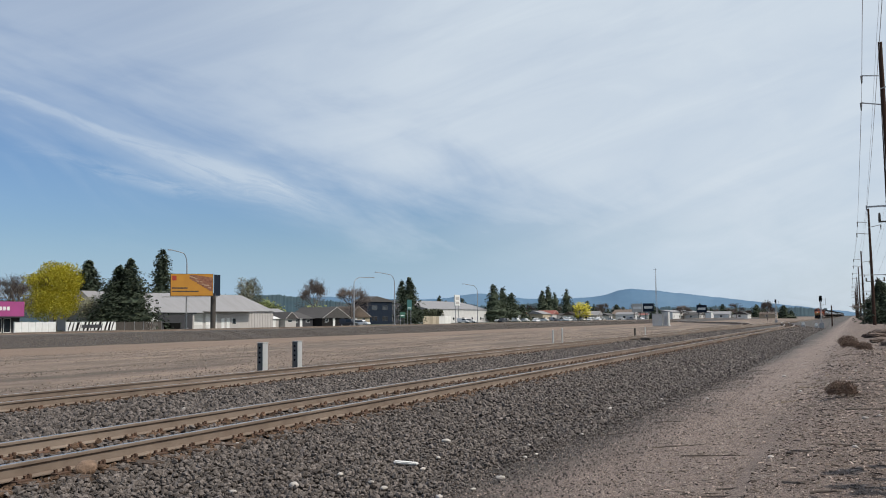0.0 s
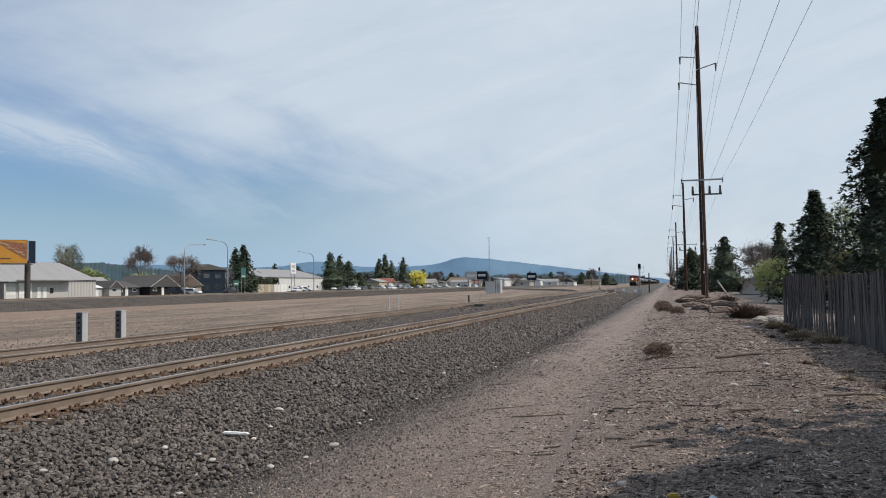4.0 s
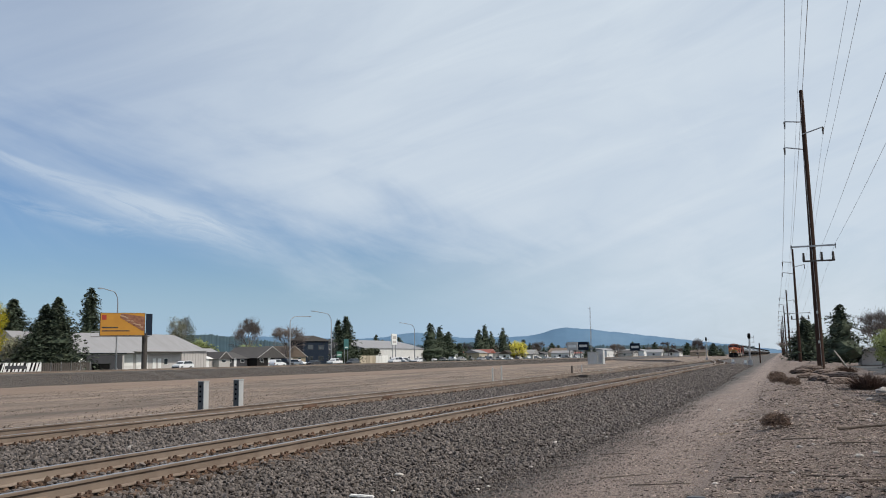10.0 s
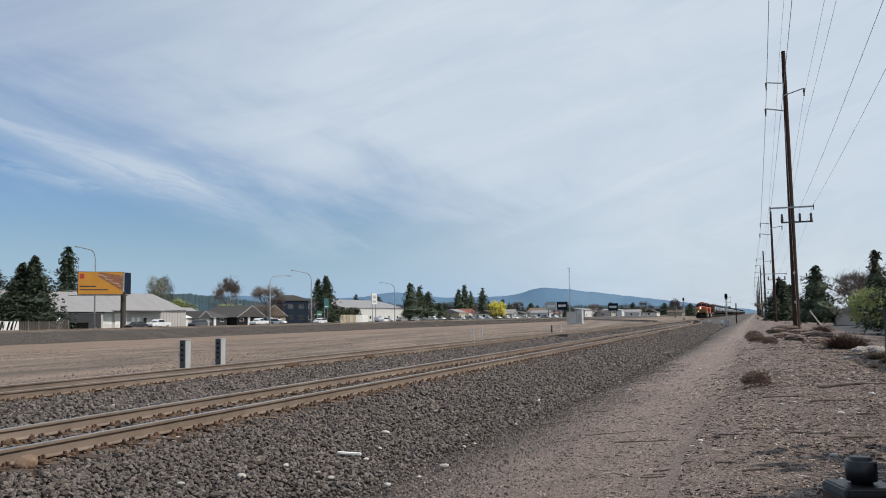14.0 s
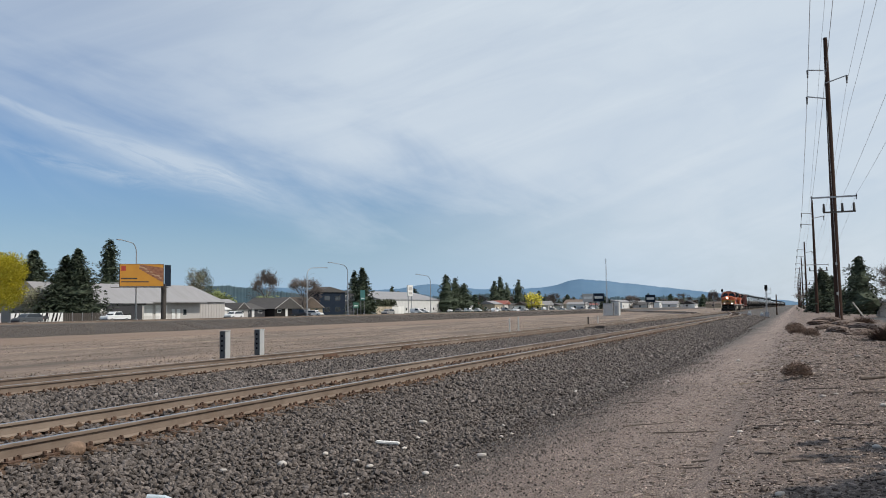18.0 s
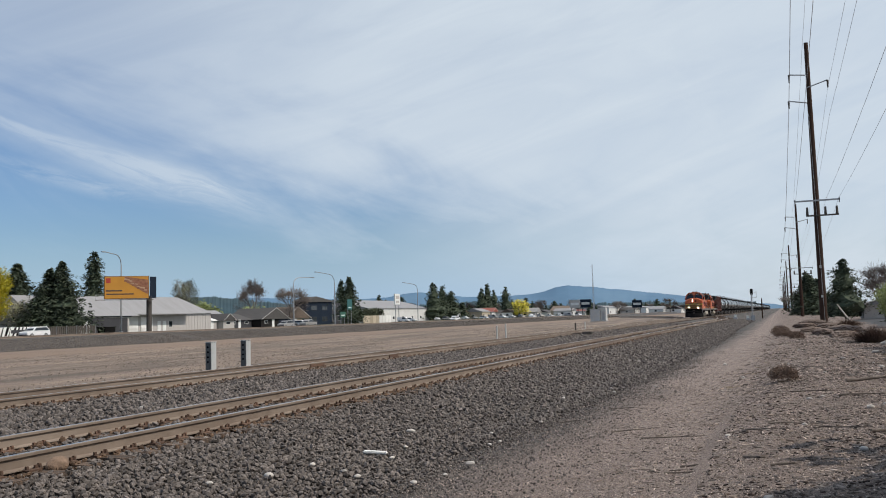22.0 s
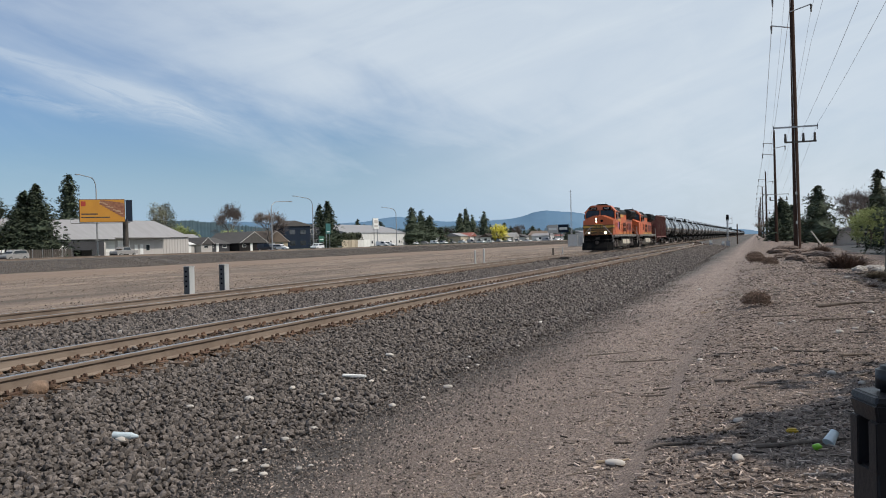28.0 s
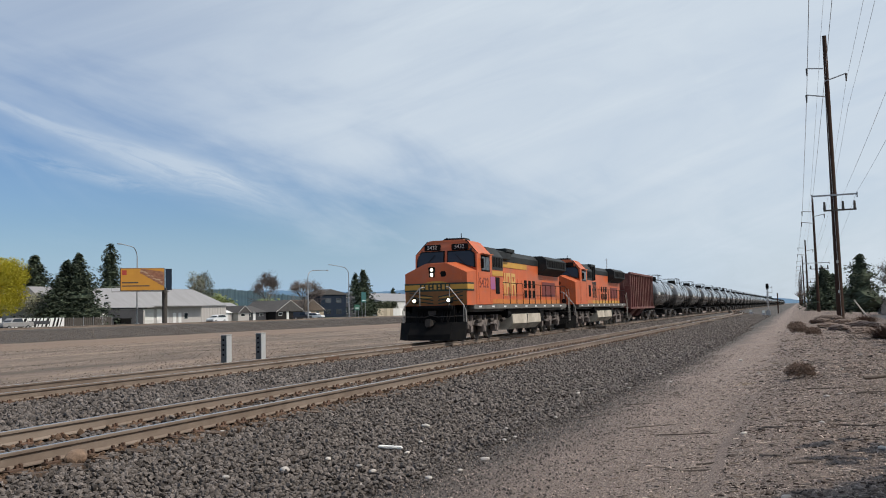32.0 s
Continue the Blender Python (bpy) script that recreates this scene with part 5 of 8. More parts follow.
ridge("backdrop_ridge", 1700, lambda a: 14 + bell(a, 37, 7, 36) + bell(a, 25, 5, 14) + bell(a, 18.5, 3.0, 14) + bell(a, 50, 9, 34) + bell(a, 10, 6, 6) + 2.5 * noise.noise((a * 9, 7, 0)) + 3 * noise.noise((a * 0.7, 4, 0)), 1.5, 95, 0.05, "hill_near", "dark wooded low ridge behind the town", trees=4.0, seed=3)


# ---- town ----
def gable(bm, x0, x1, y0, y1, z0, z1, along="y", over=0.4, hip=0.0):
    """A pitched roof: ridge along y or x."""
    if along == "y":
        xm = (x0 + x1) / 2
        lo = [(x0 - over, y0 - over, z0), (x1 + over, y0 - over, z0), (x1 + over, y1 + over, z0), (x0 - over, y1 + over, z0)]
        top = [(xm, y0 - over + hip, z1), (xm, y1 + over - hip, z1)]
        fs = [(0, 1, 4), (1, 2, 5, 4), (2, 3, 5), (3, 0, 4, 5), (3, 2, 1, 0)]
    else:
        ym = (y0 + y1) / 2
        lo = [(x0 - over, y0 - over, z0), (x1 + over, y0 - over, z0), (x1 + over, y1 + over, z0), (x0 - over, y1 + over, z0)]
        top = [(x0 - over + hip, ym, z1), (x1 + over - hip, ym, z1)]
        fs = [(0, 1, 5, 4), (1, 2, 5), (2, 3, 4, 5), (3, 0, 4), (3, 2, 1, 0)]
    vs = [bm.verts.new(p) for p in lo + top]
    for f in fs:
        bm.faces.new([vs[i] for i in f])
    bmesh.ops.recalc_face_normals(bm, faces=bm.faces)
    return bm


def window(parent, x, y0, y1, z0, z1, frame_mat="white", name="window"):
    """A window in a wall that faces +x at x."""
    w = part(name, boxed(x - 0.02, x + 0.05, y0, y1, z0, z1), M[frame_mat], parent)
    part("pane", boxed(x + 0.045, x + 0.06, y0 + 0.08, y1 - 0.08, z0 + 0.08, z1 - 0.08), M["glass"], w)
    return w


def window_south(parent, y, x0, x1, z0, z1, frame_mat="white"):
    w = part("window", boxed(x0, x1, y - 0.05, y + 0.02, z0, z1), M[frame_mat], parent)
    part("pane", boxed(x0 + 0.08, x1 - 0.08, y - 0.06, y - 0.045, z0 + 0.08, z1 - 0.08), M["glass"], w)
    return w


def house(name, x, y0, y1, deep, z, zr, wall, roof, label, along="y", category="house", base=0.1, hip=0.0, windows=3):
    h = empty(name, pose(0, 0, 0), label, category, "houses" if category == "house" else "")
    part("wall", boxed(x - deep, x, y0, y1, base, z), M[wall], h)
    part("roof", gable(bmesh.new(), x - deep, x, y0, y1, z, zr, along, hip=hip), M[roof], h)
    if along == "x":
        ym, o = (y0 + y1) / 2, 0.4
        for ya, yb in ((y0 - o, ym), (ym, y1 + o)):
            za, zb = (z, zr) if yb == ym else (zr, z)
            part("barge_board", prism(bmesh.new(), [(ya, za - 0.10), (yb, zb - 0.10), (yb, zb + 0.03), (ya, za + 0.03)], "x", x + o, x + o + 0.06), M["wall_grey"], h)
    step = (y1 - y0) / (windows + 0.5)
    for k in range(windows):
        a = y0 + step * (k + 0.35)
        if k == 1:
            part("door", boxed(x - 0.02, x + 0.06, a, a + 1.0, base, base + 2.05), M["white"], h)
        else:
            window(h, x, a, a + min(1.6, step * 0.7), base + 1.0, min(z - 0.2, base + 2.2))
    window_south(h, y0, x - deep * 0.6, x - deep * 0.6 + 1.4, base + 1.0, min(z - 0.2, base + 2.2))
    return h


def town():
    road = boxed(-99.0, -84.0, -300, 900, 0.06, 0.115)
    tagged(new("road", mesh_of(road, "road", M["asphalt"])), "grey asphalt road behind the ballast bank", "road", kind="structure")
    # magenta shop
    s = empty("shop", pose(0, 0, 0), "low shop with a magenta fascia and dark front", "shop")
    part("wall", boxed(-124, -113.2, 58, 89.2, 0.1, 4.3), M["wall_dark"], s)
    part("fascia", boxed(-113.2, -112.7, 57.8, 89.6, 2.55, 4.75, bevel=0.04), M["magenta"], s, "magenta painted fascia band")
    part("canopy", boxed(-113.2, -111.8, 57.8, 89.6, 2.40, 2.56), M["wall_dark"], s)
    bm = bmesh.new()
    for k in range(7):
        box(bm, -112.7, -112.66, 86.6 - 0.62 * k, 87.05 - 0.62 * k, 3.45, 4.0)
        if k == 5:
            box(bm, -112.7, -112.66, 81.0, 82.2, 3.35, 4.15)
    parts("sign_bar", bm, M["white"], s, "white sign lettering as plain bars")
    for k, a in enumerate((85.0, 86.5, 80.0, 74.0, 68.0)):
        window(s, -113.2, a, a + (1.2 if k < 2 else 2.4), 0.2 if k < 2 else 0.9, 2.3, name="shop_door" if k < 2 else "shop_window")
    f = empty("white_fence", pose(0, 0, 0), "white solid panel fence beside the shop", "fence")
    for k in range(6):
        part("panel", boxed(-107.15, -107.05, 83.6 + 1.14 * k, 84.7 + 1.14 * k, 0.1, 1.68 + 0.03 * (k % 2)), M["white"], f)
    for k in range(7):
        part("post", boxed(-107.2, -107.0, 83.55 + 1.14 * k - 0.06, 83.55 + 1.14 * k + 0.06, 0.1, 1.75), M["white"], f)
    b = empty("banner", pose(0, 0, 0), "black and white zebra striped banner on a fence", "banner")
    part("cloth", boxed(-104.75, -104.7, 90.2, 99.6, 0.35, 1.66), M["white"], b)
    for k in range(13):
        y = 90.5 + 0.68 * k
        bm = bmesh.new()
        w = 0.16 + 0.12 * ((k * 7) % 3)
        prism(bm, [(y, 0.37), (y + w, 0.37), (y + w + 0.5 - 0.2 * (k % 2), 1.64), (y + 0.42, 1.64)], "x", -104.7, -104.685)
        part("stripe", bm, M["black"], b)
    part("lettering", boxed(-104.68, -104.67, 93.0, 96.8, 0.75, 1.25), M["wall_dark"], b)
    for k in range(4):
        part("post", rod(bmesh.new(), (-104.8, 90.2 + 3.1 * k, 0.1), (-104.8, 90.2 + 3.1 * k, 1.8), 0.05), M["steel"], b)
    cf = empty("chain_fence", pose(0, 0, 0), "grey chain link fence with slats in front of the trees", "fence")
    for k in range(24):
        part("slat", boxed(-105.2, -105.17, 99.9 + 0.42 * k, 100.24 + 0.42 * k, 0.1, 1.6), M["steel_dark"], cf)
    for k in range(6):
        part("post", rod(bmesh.new(), (-105.1, 99.8 + 2.02 * k, 0.1), (-105.1, 99.8 + 2.02 * k, 1.75), 0.04), M["steel"], cf)
    # workshop with a hipped metal roof
    w = empty("workshop", pose(0, 0, 0), "long pale grey metal workshop with a grey hipped roof", "building")
    part("wall", boxed(-127.0, -116.6, 128.0, 155.9, 0.05, 3.62), M["wall_grey"], w)
    part("roof", gable(bmesh.new(), -127.0, -116.6, 124.0, 155.9, 3.62, 7.2, hip=5.0), M["roof_grey"], w)
    part("wing_wall", boxed(-127.0, -114.2, 106.0, 128.0, 0.05, 3.25), M["wall_grey"], w)
    part("wing_roof", gable(bmesh.new(), -127.0, -114.2, 106.0, 130.0, 3.25, 7.05, hip=1.5), M["roof_grey"], w)
    part("porch_roof", boxed(-116.6, -114.8, 128.5, 147.5, 3.45, 3.62), M["roof_grey"], w)
    part("fascia", boxed(-114.2, -114.0, 105.6, 128.4, 3.05, 3.3), M["wall_dark"], w)
    part("dark_bay", boxed(-114.22, -114.15, 114.6, 127.5, 0.1, 2.9), M["wall_dark"], w)
    d = part("garage_door", boxed(-114.16, -114.08, 115.4, 118.4, 0.1, 2.35), M["white"], w)
    for k in range(3):
        part("panel", boxed(-114.08, -114.06, 115.5, 118.3, 0.2 + 0.72 * k, 0.86 + 0.72 * k), M["white"], d)
    for a in (129.6, 133.8):
        d = part("garage_door", boxed(-116.62, -116.5, a, a + 3.4, 0.1, 3.0), M["wall_white"], w)
        for k in range(4):
            part("panel", boxed(-116.5, -116.47, a + 0.1, a + 3.3, 0.2 + 0.7 * k, 0.84 + 0.7 * k), M["wall_white"], d)
    for a in (138.6, 140.2):
        part("door", boxed(-116.62, -116.52, a, a + 0.95, 0.1, 2.2), M["white"], w)
    window(w, -116.6, 142.0, 143.2, 0.9, 2.2)
    for k in range(9):
        part("wall_rib", boxed(-116.62, -116.55, 147.5 + k * 0.92, 147.56 + k * 0.92, 0.1, 3.5), M["wall_grey"], w)
    bin_ = empty("dumpster", pose(0, 0, 0), "black steel dumpster by the garage door", "dumpster")
    part("body", prism(bmesh.new(), [(-112.4, 0.12), (-110.9, 0.12), (-110.7, 1.25), (-112.6, 1.25)], "y", 118.2, 120.6), M["black"], bin_)
    part("lid", boxed(-112.65, -110.65, 118.15, 120.65, 1.25, 1.33), M["black"], bin_)
    # billboard
    bb = empty("billboard", pose(-101.7, 113.2, 0.1, 0, 0, -46), "billboard with a yellow poster on one brown post", "billboard")
    part("post", rod(bmesh.new(), (-0.75, 3.55, 0), (-0.75, 3.55, 6.2), 0.44, n=16), M["steel_dark"], bb, "brown steel post")
    part("frame", boxed(-0.35, -0.12, -3.5, 3.5, 5.72, 9.5), M["steel_dark"], bb)
    face = part("poster", boxed(-0.12, 0.0, -3.4, 3.4, 5.82, 9.42), M["board_yellow"], bb, "yellow poster with a brown food picture")
    rnd = random.Random(5)
    bm = bmesh.new()
    for k in range(9):
        y = 0.0 + 0.40 * k
        hgt = 0.5 + 0.11 * k
        prism(bm, [(y - 0.4, 9.1 - 0.13 * k - hgt), (y + 0.15, 9.0 - 0.14 * k - hgt), (min(3.35, y + 0.45), 9.3 - 0.06 * k), (y - 0.3, 9.35 - 0.05 * k)], "x", 0.002 + 0.002 * k, 0.012 + 0.002 * k)
    parts("picture", bm, M["board_brown"], face)
    bm = bmesh.new()
    for k in range(9):
        y = -0.5 + 0.40 * k + rnd.uniform(-0.1, 0.1)
        z = 8.85 - 0.20 * k + rnd.uniform(-0.2, 0.2)
        prism(bm, [(y, z), (y + 0.5, z - 0.12), (y + 0.55, z + 0.10), (y + 0.15, z + 0.18)], "x", 0.034, 0.04)
    parts("picture_light", bm, M["board_cream"], face)
    part("mark", boxed(0.002, 0.012, -3.2, -2.5, 8.35, 9.15), M["board_red"], face)
    bm = boxed(0.002, 0.012, -3.2, -0.7, 6.98, 7.18)
    box(bm, 0.002, 0.012, -3.2, 1.1, 6.45, 6.62)
    parts("lettering", bm, M["wall_dark"], face)
    part("catwalk", boxed(-0.1, 0.75, -4.8, 4.2, 5.55, 5.62), M["steel_dark"], bb)
    bm = bmesh.new()
    tube(bm, [(0.75, -4.8, 6.4), (0.75, -3.5, 6.4)], 0.03)
    tube(bm, [(0.75, -4.8, 5.6), (0.75, -4.8, 6.4)], 0.03)
    part("catwalk_rail", bm, M["steel"], bb)
    bm = bmesh.new()
    prism(bm, [(-0.45, 3.7), (-0.25, 3.62), (-1.2, 4.72), (-1.4, 4.66)], "z", 5.8, 9.4)
    part("back_face", bm, M["wall_navy"], bb, "dark second face seen at its edge")
    # street lamps with a bent arm
    for y, hgt, way, reach in ((115.6, 13.6, -1, 3.8), (162.7, 11.1, 1, 8.0), (181.2, 12.4, -1, 8.4), (231.4, 11.3, -1, 9.5)):
        lamp = empty("street_lamp", pose(-105.0 if y < 120 else -100.0, y, 0.1), "grey steel street lamp with a curved arm", "street lamp", "street lamps")
        bend = hgt * 0.16
        pts = [(0, 0, hgt - bend)] + [(0, way * 0.34 * reach * (1 - math.cos(a)), hgt - bend + bend * 0.86 * math.sin(a)) for a in (0.4, 0.8, 1.2, 1.57)] + [(0, way * reach, hgt)]
        part("post", rod(bmesh.new(), (0, 0, 0), (0, 0, hgt - bend), 0.15, 0.10), M["steel"], lamp)
        part("arm", tube(bmesh.new(), pts, 0.075), M["steel"], lamp)
        part("lamp_head", boxed(-0.16, 0.16, min(way * reach, way * (reach + 0.8)), max(way * reach, way * (reach + 0.8)), hgt - 0.12, hgt + 0.06, bevel=0.03), M["steel"], lamp)
        part("base", boxed(-0.25, 0.25, -0.25, 0.25, 0, 0.4), M["steel"], lamp)
    # houses and trees behind the road
    house("house", -121.0, 158.8, 164.2, 8, 2.0, 3.3, "wall_grey", "wall_white", "small grey shed with a white metal roof", windows=2)
    house("house", -127.0, 166.0, 177.0, 8, 2.6, 4.6, "wall_grey", "roof_grey", "low house with a grey roof behind the sheds", windows=2)
    house("house", -119.5, 164.4, 168.6, 9, 2.0, 3.6, "wall_grey", "roof_dark", "grey garage with a dark gable roof", "x", windows=1)
    house("house", -121.0, 168.8, 177.9, 9, 2.0, 3.6, "wall_dark", "roof_dark", "dark bungalow with a low dark roof", windows=3)
    house("house", -118.5, 178.2, 190.5, 10, 2.1, 4.9, "wall_black", "roof_dark", "black gabled house with a pale eave edge", "x", windows=3)
    house("house", -126.0, 201.0, 214.0, 9, 2.3, 5.4, "wall_tan", "roof_brown", "tan house with a steep brown roof", "x", windows=3)
    n = empty("office_building", pose(0, 0, 0), "navy two-storey office block with a grey wing", "building")
    part("wall", boxed(-147.4, -142.8, 241.0, 258.0, 0.1, 7.6), M["wall_navy"], n)
    part("roof", prism(bmesh.new(), [(240.4, 7.4), (258.4, 7.6), (258.4, 7.9), (247.0, 9.3), (240.4, 7.8)], "x", -147.8, -142.4), M["roof_dark"], n)
    part("wing", boxed(-147.4, -143.4, 258.0, 272.0, 0.1, 7.4), M["wall_dark"], n)
    for z in (1.2, 4.8):
        for k in range(3):
            if k < 2:
                window(n, -142.8, 244.0 + 7.0 * k, 247.6 + 7.0 * k, z, z + 1.5, "wall_dark")
            window(n, -143.4, 259.0 + 4.2 * k, 261.6 + 4.2 * k, z, z + 1.8, "wall_grey")
    for z, mat in ((1.9, "sign_green"), (3.9, "sign_teal")):
        g = empty("road_sign", pose(-98.0 if z < 3 else -104.0, 181.5 if z < 3 else 196.5, 0.1), "green road sign on two posts by the road", "road sign", "road signs")
        part("plate", boxed(-0.05, 0.0, -1.3, 1.3, z, z + (1.3 if z < 3 else 2.6)), M[mat], g)
        part("lettering", boxed(0.0, 0.012, -0.9, 0.9, z + 0.4, z + 0.6), M["white"], g)
        for k in (-1, 1):
            part("post", boxed(-0.14, -0.05, k * 0.9 - 0.05, k * 0.9 + 0.05, 0, z + 1.2), M["steel"], g)
    wh = house("warehouse", -150.0, 300.0, 362.0, 30, 5.6, 9.4, "wall_white", "roof_grey", "large white metal warehouse with a low gable", category="building", windows=6)
    sg = empty("pole_sign", pose(-128.0, 278.5, 0.1), "white sign board on two poles", "sign")
    part("board", boxed(-0.2, 0.2, -2.2, 2.2, 6.2, 10.0, bevel=0.05), M["white"], sg)
    for a, b in ((6.8, 7.6), (8.2, 9.3)):
        part("lettering", boxed(0.2, 0.22, -1.5, 1.5, a, b), M["wall_grey"], sg)
    for k in (-1, 1):
        part("pole", rod(bmesh.new(), (0, k * 1.4, 0), (0, k * 1.4, 6.2), 0.14), M["steel"], sg)
    wl = empty("site_wall", pose(0, 0, 0), "beige panel wall and pale store boxes", "wall")
    for k in range(9):
        part("panel", boxed(-118.2, -118.0, 232.0 + 2.2 * k, 234.1 + 2.2 * k, 0.1, 2.5), M["wall_tan" if k < 5 else "wall_white"], wl)
    for k in range(4):
        y = 236 + 5.0 * k
        t = leafy(-122.0, y, 4.6, 2.0, 60 + k, "shrub", "round dark evergreen shrub behind the beige wall", leaves=900, size=0.55, depth=3)
    conifer(-119, 225, 13.9, 5.0, 11)
    conifer(-153, 284, 16.0, 5.2, 12)
    for k, (x, y, h, r) in enumerate(((-124.9, 112.4, 12.8, 6.8), (-113.4, 108.6, 11.0, 6.0), (-110.7, 108.4, 12.2, 5.6), (-112.5, 106.2, 8.0, 4.6))):
        conifer(x, y, h, r, 20 + k, "broad dark spruce beside the workshop", whorls=34, per=24, ragged=0.5, fine=0.7)
    conifer(-178.5, 187.2, 22.2, 5.2, 31, "tall narrow conifer with a ragged rounded top", whorls=44, per=18, top=0.72, column=1, ragged=0.4, droop=0.15)
    leafy(-119, 100.6, 11.3, 5.2, 40, "yellow_leaf", "bright yellow-green leafing tree beside the shop", leaves=30000, size=0.24, fill=0.6)
    leafy(-119, 92.6, 9.2, 4.0, 47, "twig", "brown bare tree at the side of the yellow tree", leaves=3000, size=0.7, bare=True, depth=6, fill=0.4)
    leafy(-121, 93.5, 8.0, 3.2, 41, "leaf_ochre", "bare twiggy shrub with a few buds", leaves=500, size=0.25, bare=True, depth=5)
    leafy(-117, 106.0, 6.0, 2.6, 42, "leaf_olive", "olive budding shrub at the foot of the tree", leaves=1200, size=0.3, bare=True, depth=4)
    leafy(-131, 80.0, 11.5, 4.5, 43, "twig", "bare deciduous tree behind the shop", leaves=2100, size=1.1, bare=True, depth=6)
    leafy(-134, 74.0, 7.0, 4.0, 44, "yellow_leaf", "yellow leafing tree behind the shop roof", leaves=1800, size=0.4)
    leafy(-154.7, 194, 14.2, 4.0, 45, "leaf_olive", "olive budding tree with several trunks", leaves=4200, size=0.26, fill=0.45, depth=5, bare=True)
    leafy(-157, 200, 14.6, 3.8, 46, "leaf_olive", "olive budding tree behind the workshop", leaves=4200, size=0.26, fill=0.45, depth=5, bare=True)
    for k, (x, y, h, r) in enumerate(((-127, 187, 12.4, 4.6), (-125, 203, 10.8, 5.4))):
        leafy(x, y, h, r, 54 + k, "twig", "bare brown deciduous tree among the houses", leaves=4200, size=1.0, bare=True, depth=6, fill=0.4)
    for k in range(7):
        leafy(-165 - 6 * (k % 3), 190 + 9 * k, 6.0 + (k % 3), 5.5, 70 + k, "leaf_pale", "pale green leafing tree behind the houses", leaves=900, size=0.6, fill=0.9)
    # far part of the town
    for k, (brg, d, h, r) in enumerate(((22.2, 392, 17.0, 5.4), (21.6, 398, 15.4, 5.0), (21.0, 405, 13.0, 4.6), (20.3, 410, 8.0, 3.6), (19.0, 450, 15.4, 5.0), (18.6, 452, 17.8, 5.0), (17.4, 440, 15.4, 4.4), (16.1, 430, 9.6, 3.2), (11.9, 480, 8.6, 2.8), (9.0, 640, 10.5, 4.0), (7.6, 660, 10.0, 4.2), (25.8, 420, 13.0, 3.4), (24.3, 425, 12.0, 3.2), (5.6, 700, 9.5, 5.0), (4.0, 720, 10.0, 5.5), (14.2, 520, 9.0, 4.0))):
        conifer(-math.sin(radians(brg)) * d, math.cos(radians(brg)) * d, h * 1.04, r * 1.6, 100 + k, "dark conifer among the far low buildings", whorls=18, per=12, ragged=0.5)
        conifer(-math.sin(radians(brg - 0.42)) * (d + 9), math.cos(radians(brg - 0.42)) * (d + 9), h * (0.62 + 0.25 * (k % 2)), r * 1.1, 300 + k, "dark conifer among the far low buildings", whorls=14, per=11, ragged=0.5)
    leafy(-math.sin(radians(16.5)) * 420, math.cos(radians(16.5)) * 420, 8.6, 5.0, 130, "yellow_leaf", "bright yellow-green tree among low buildings", leaves=1500, size=0.7, fill=0.9)
    for k, brg in enumerate((20.9, 19.7, 15.2, 14.0, 12.9, 23.6, 10.0, 6.8, 5.0)):
        d = 470 + 25 * (k % 4)
        leafy(-math.sin(radians(brg)) * d, math.cos(radians(brg)) * d, 8 + k % 3, 5.0, 140 + k, "twig", "bare brown tree among the far buildings", leaves=2100, size=1.4, bare=True, depth=5)
    rnd = random.Random(9)
    kinds = (("wall_white", "roof_dark"), ("wall_tan", "roof_brown"), ("wall_white", "wall_red"), ("wall_tan", "roof_grey"), ("wall_grey", "roof_dark"), ("wall_white", "roof_grey"))
    brg, k = 22.8, 0
    while brg > 4.4:
        d = 400 + 6.0 * (22.8 - brg) * (1 + 0.5 * (brg < 12)) + rnd.uniform(-10, 25)
        wide = rnd.uniform(8, 17) * (1.5 if brg < 12 else 1.0)
        wall, roof = kinds[k % 6]
        x, y = -math.sin(radians(brg)) * d, math.cos(radians(brg)) * d
        hh = rnd.uniform(2.6, 3.6)
        house("house", x, y - wide / 2, y + wide / 2, 9, hh, hh + rnd.uniform(0.9, 2.2), wall, roof, "low %s building with a %s roof in the far town" % (wall.split("_")[1], roof.split("_")[1]), rnd.choice("xy"), windows=3)
        brg -= math.degrees(wide * 0.55 / d) + rnd.uniform(0.15, 0.5)
        k += 1
    # row of shops before the far houses
    for x0, x1, y, hh, hr, wall, roof, label, way in ((-158.4, -150.0, 398, 2.9, 3.6, "wall_yellow", "roof_brown", "low ochre shop with a flat brown roof", "x"), (-149.7, -142.6, 394, 4.0, 4.5, "wall_yellow", "roof_brown", "pale yellow two-storey shop", "x"), (-141.7, -133.4, 402, 3.4, 5.4, "wall_white", "wall_red", "white shop with a red pitched roof", "x"), (-127.8, -122.4, 400, 2.8, 4.6, "wall_white", "roof_brown", "white gabled house with a red-brown roof", "y"), (-122.0, -112.0, 404, 2.7, 4.8, "wall_grey", "roof_grey", "low house with a pale grey roof", "x"), (-133.0, -128.4, 408, 3.0, 4.0, "wall_white", "roof_dark", "small white shop with a dark roof", "x"), (-107.0, -98.0, 420, 3.0, 4.2, "wall_white", "roof_grey", "low white shop with a grey roof", "x")):
        house("shop", x1, y, y + 10, x1 - x0, hh, hr, wall, roof, label, way, category="shop", windows=3)
    for k in range(3):
        d, brg = 520 + 60 * k, 10.2 - 1.1 * k
        x, y = -math.sin(radians(brg)) * d, math.cos(radians(brg)) * d
        house("warehouse", x, y - 24, y + 24, 14, 4.2, 5.6, "wall_white", "roof_grey", "long low white warehouse in the distance", category="building", windows=5)
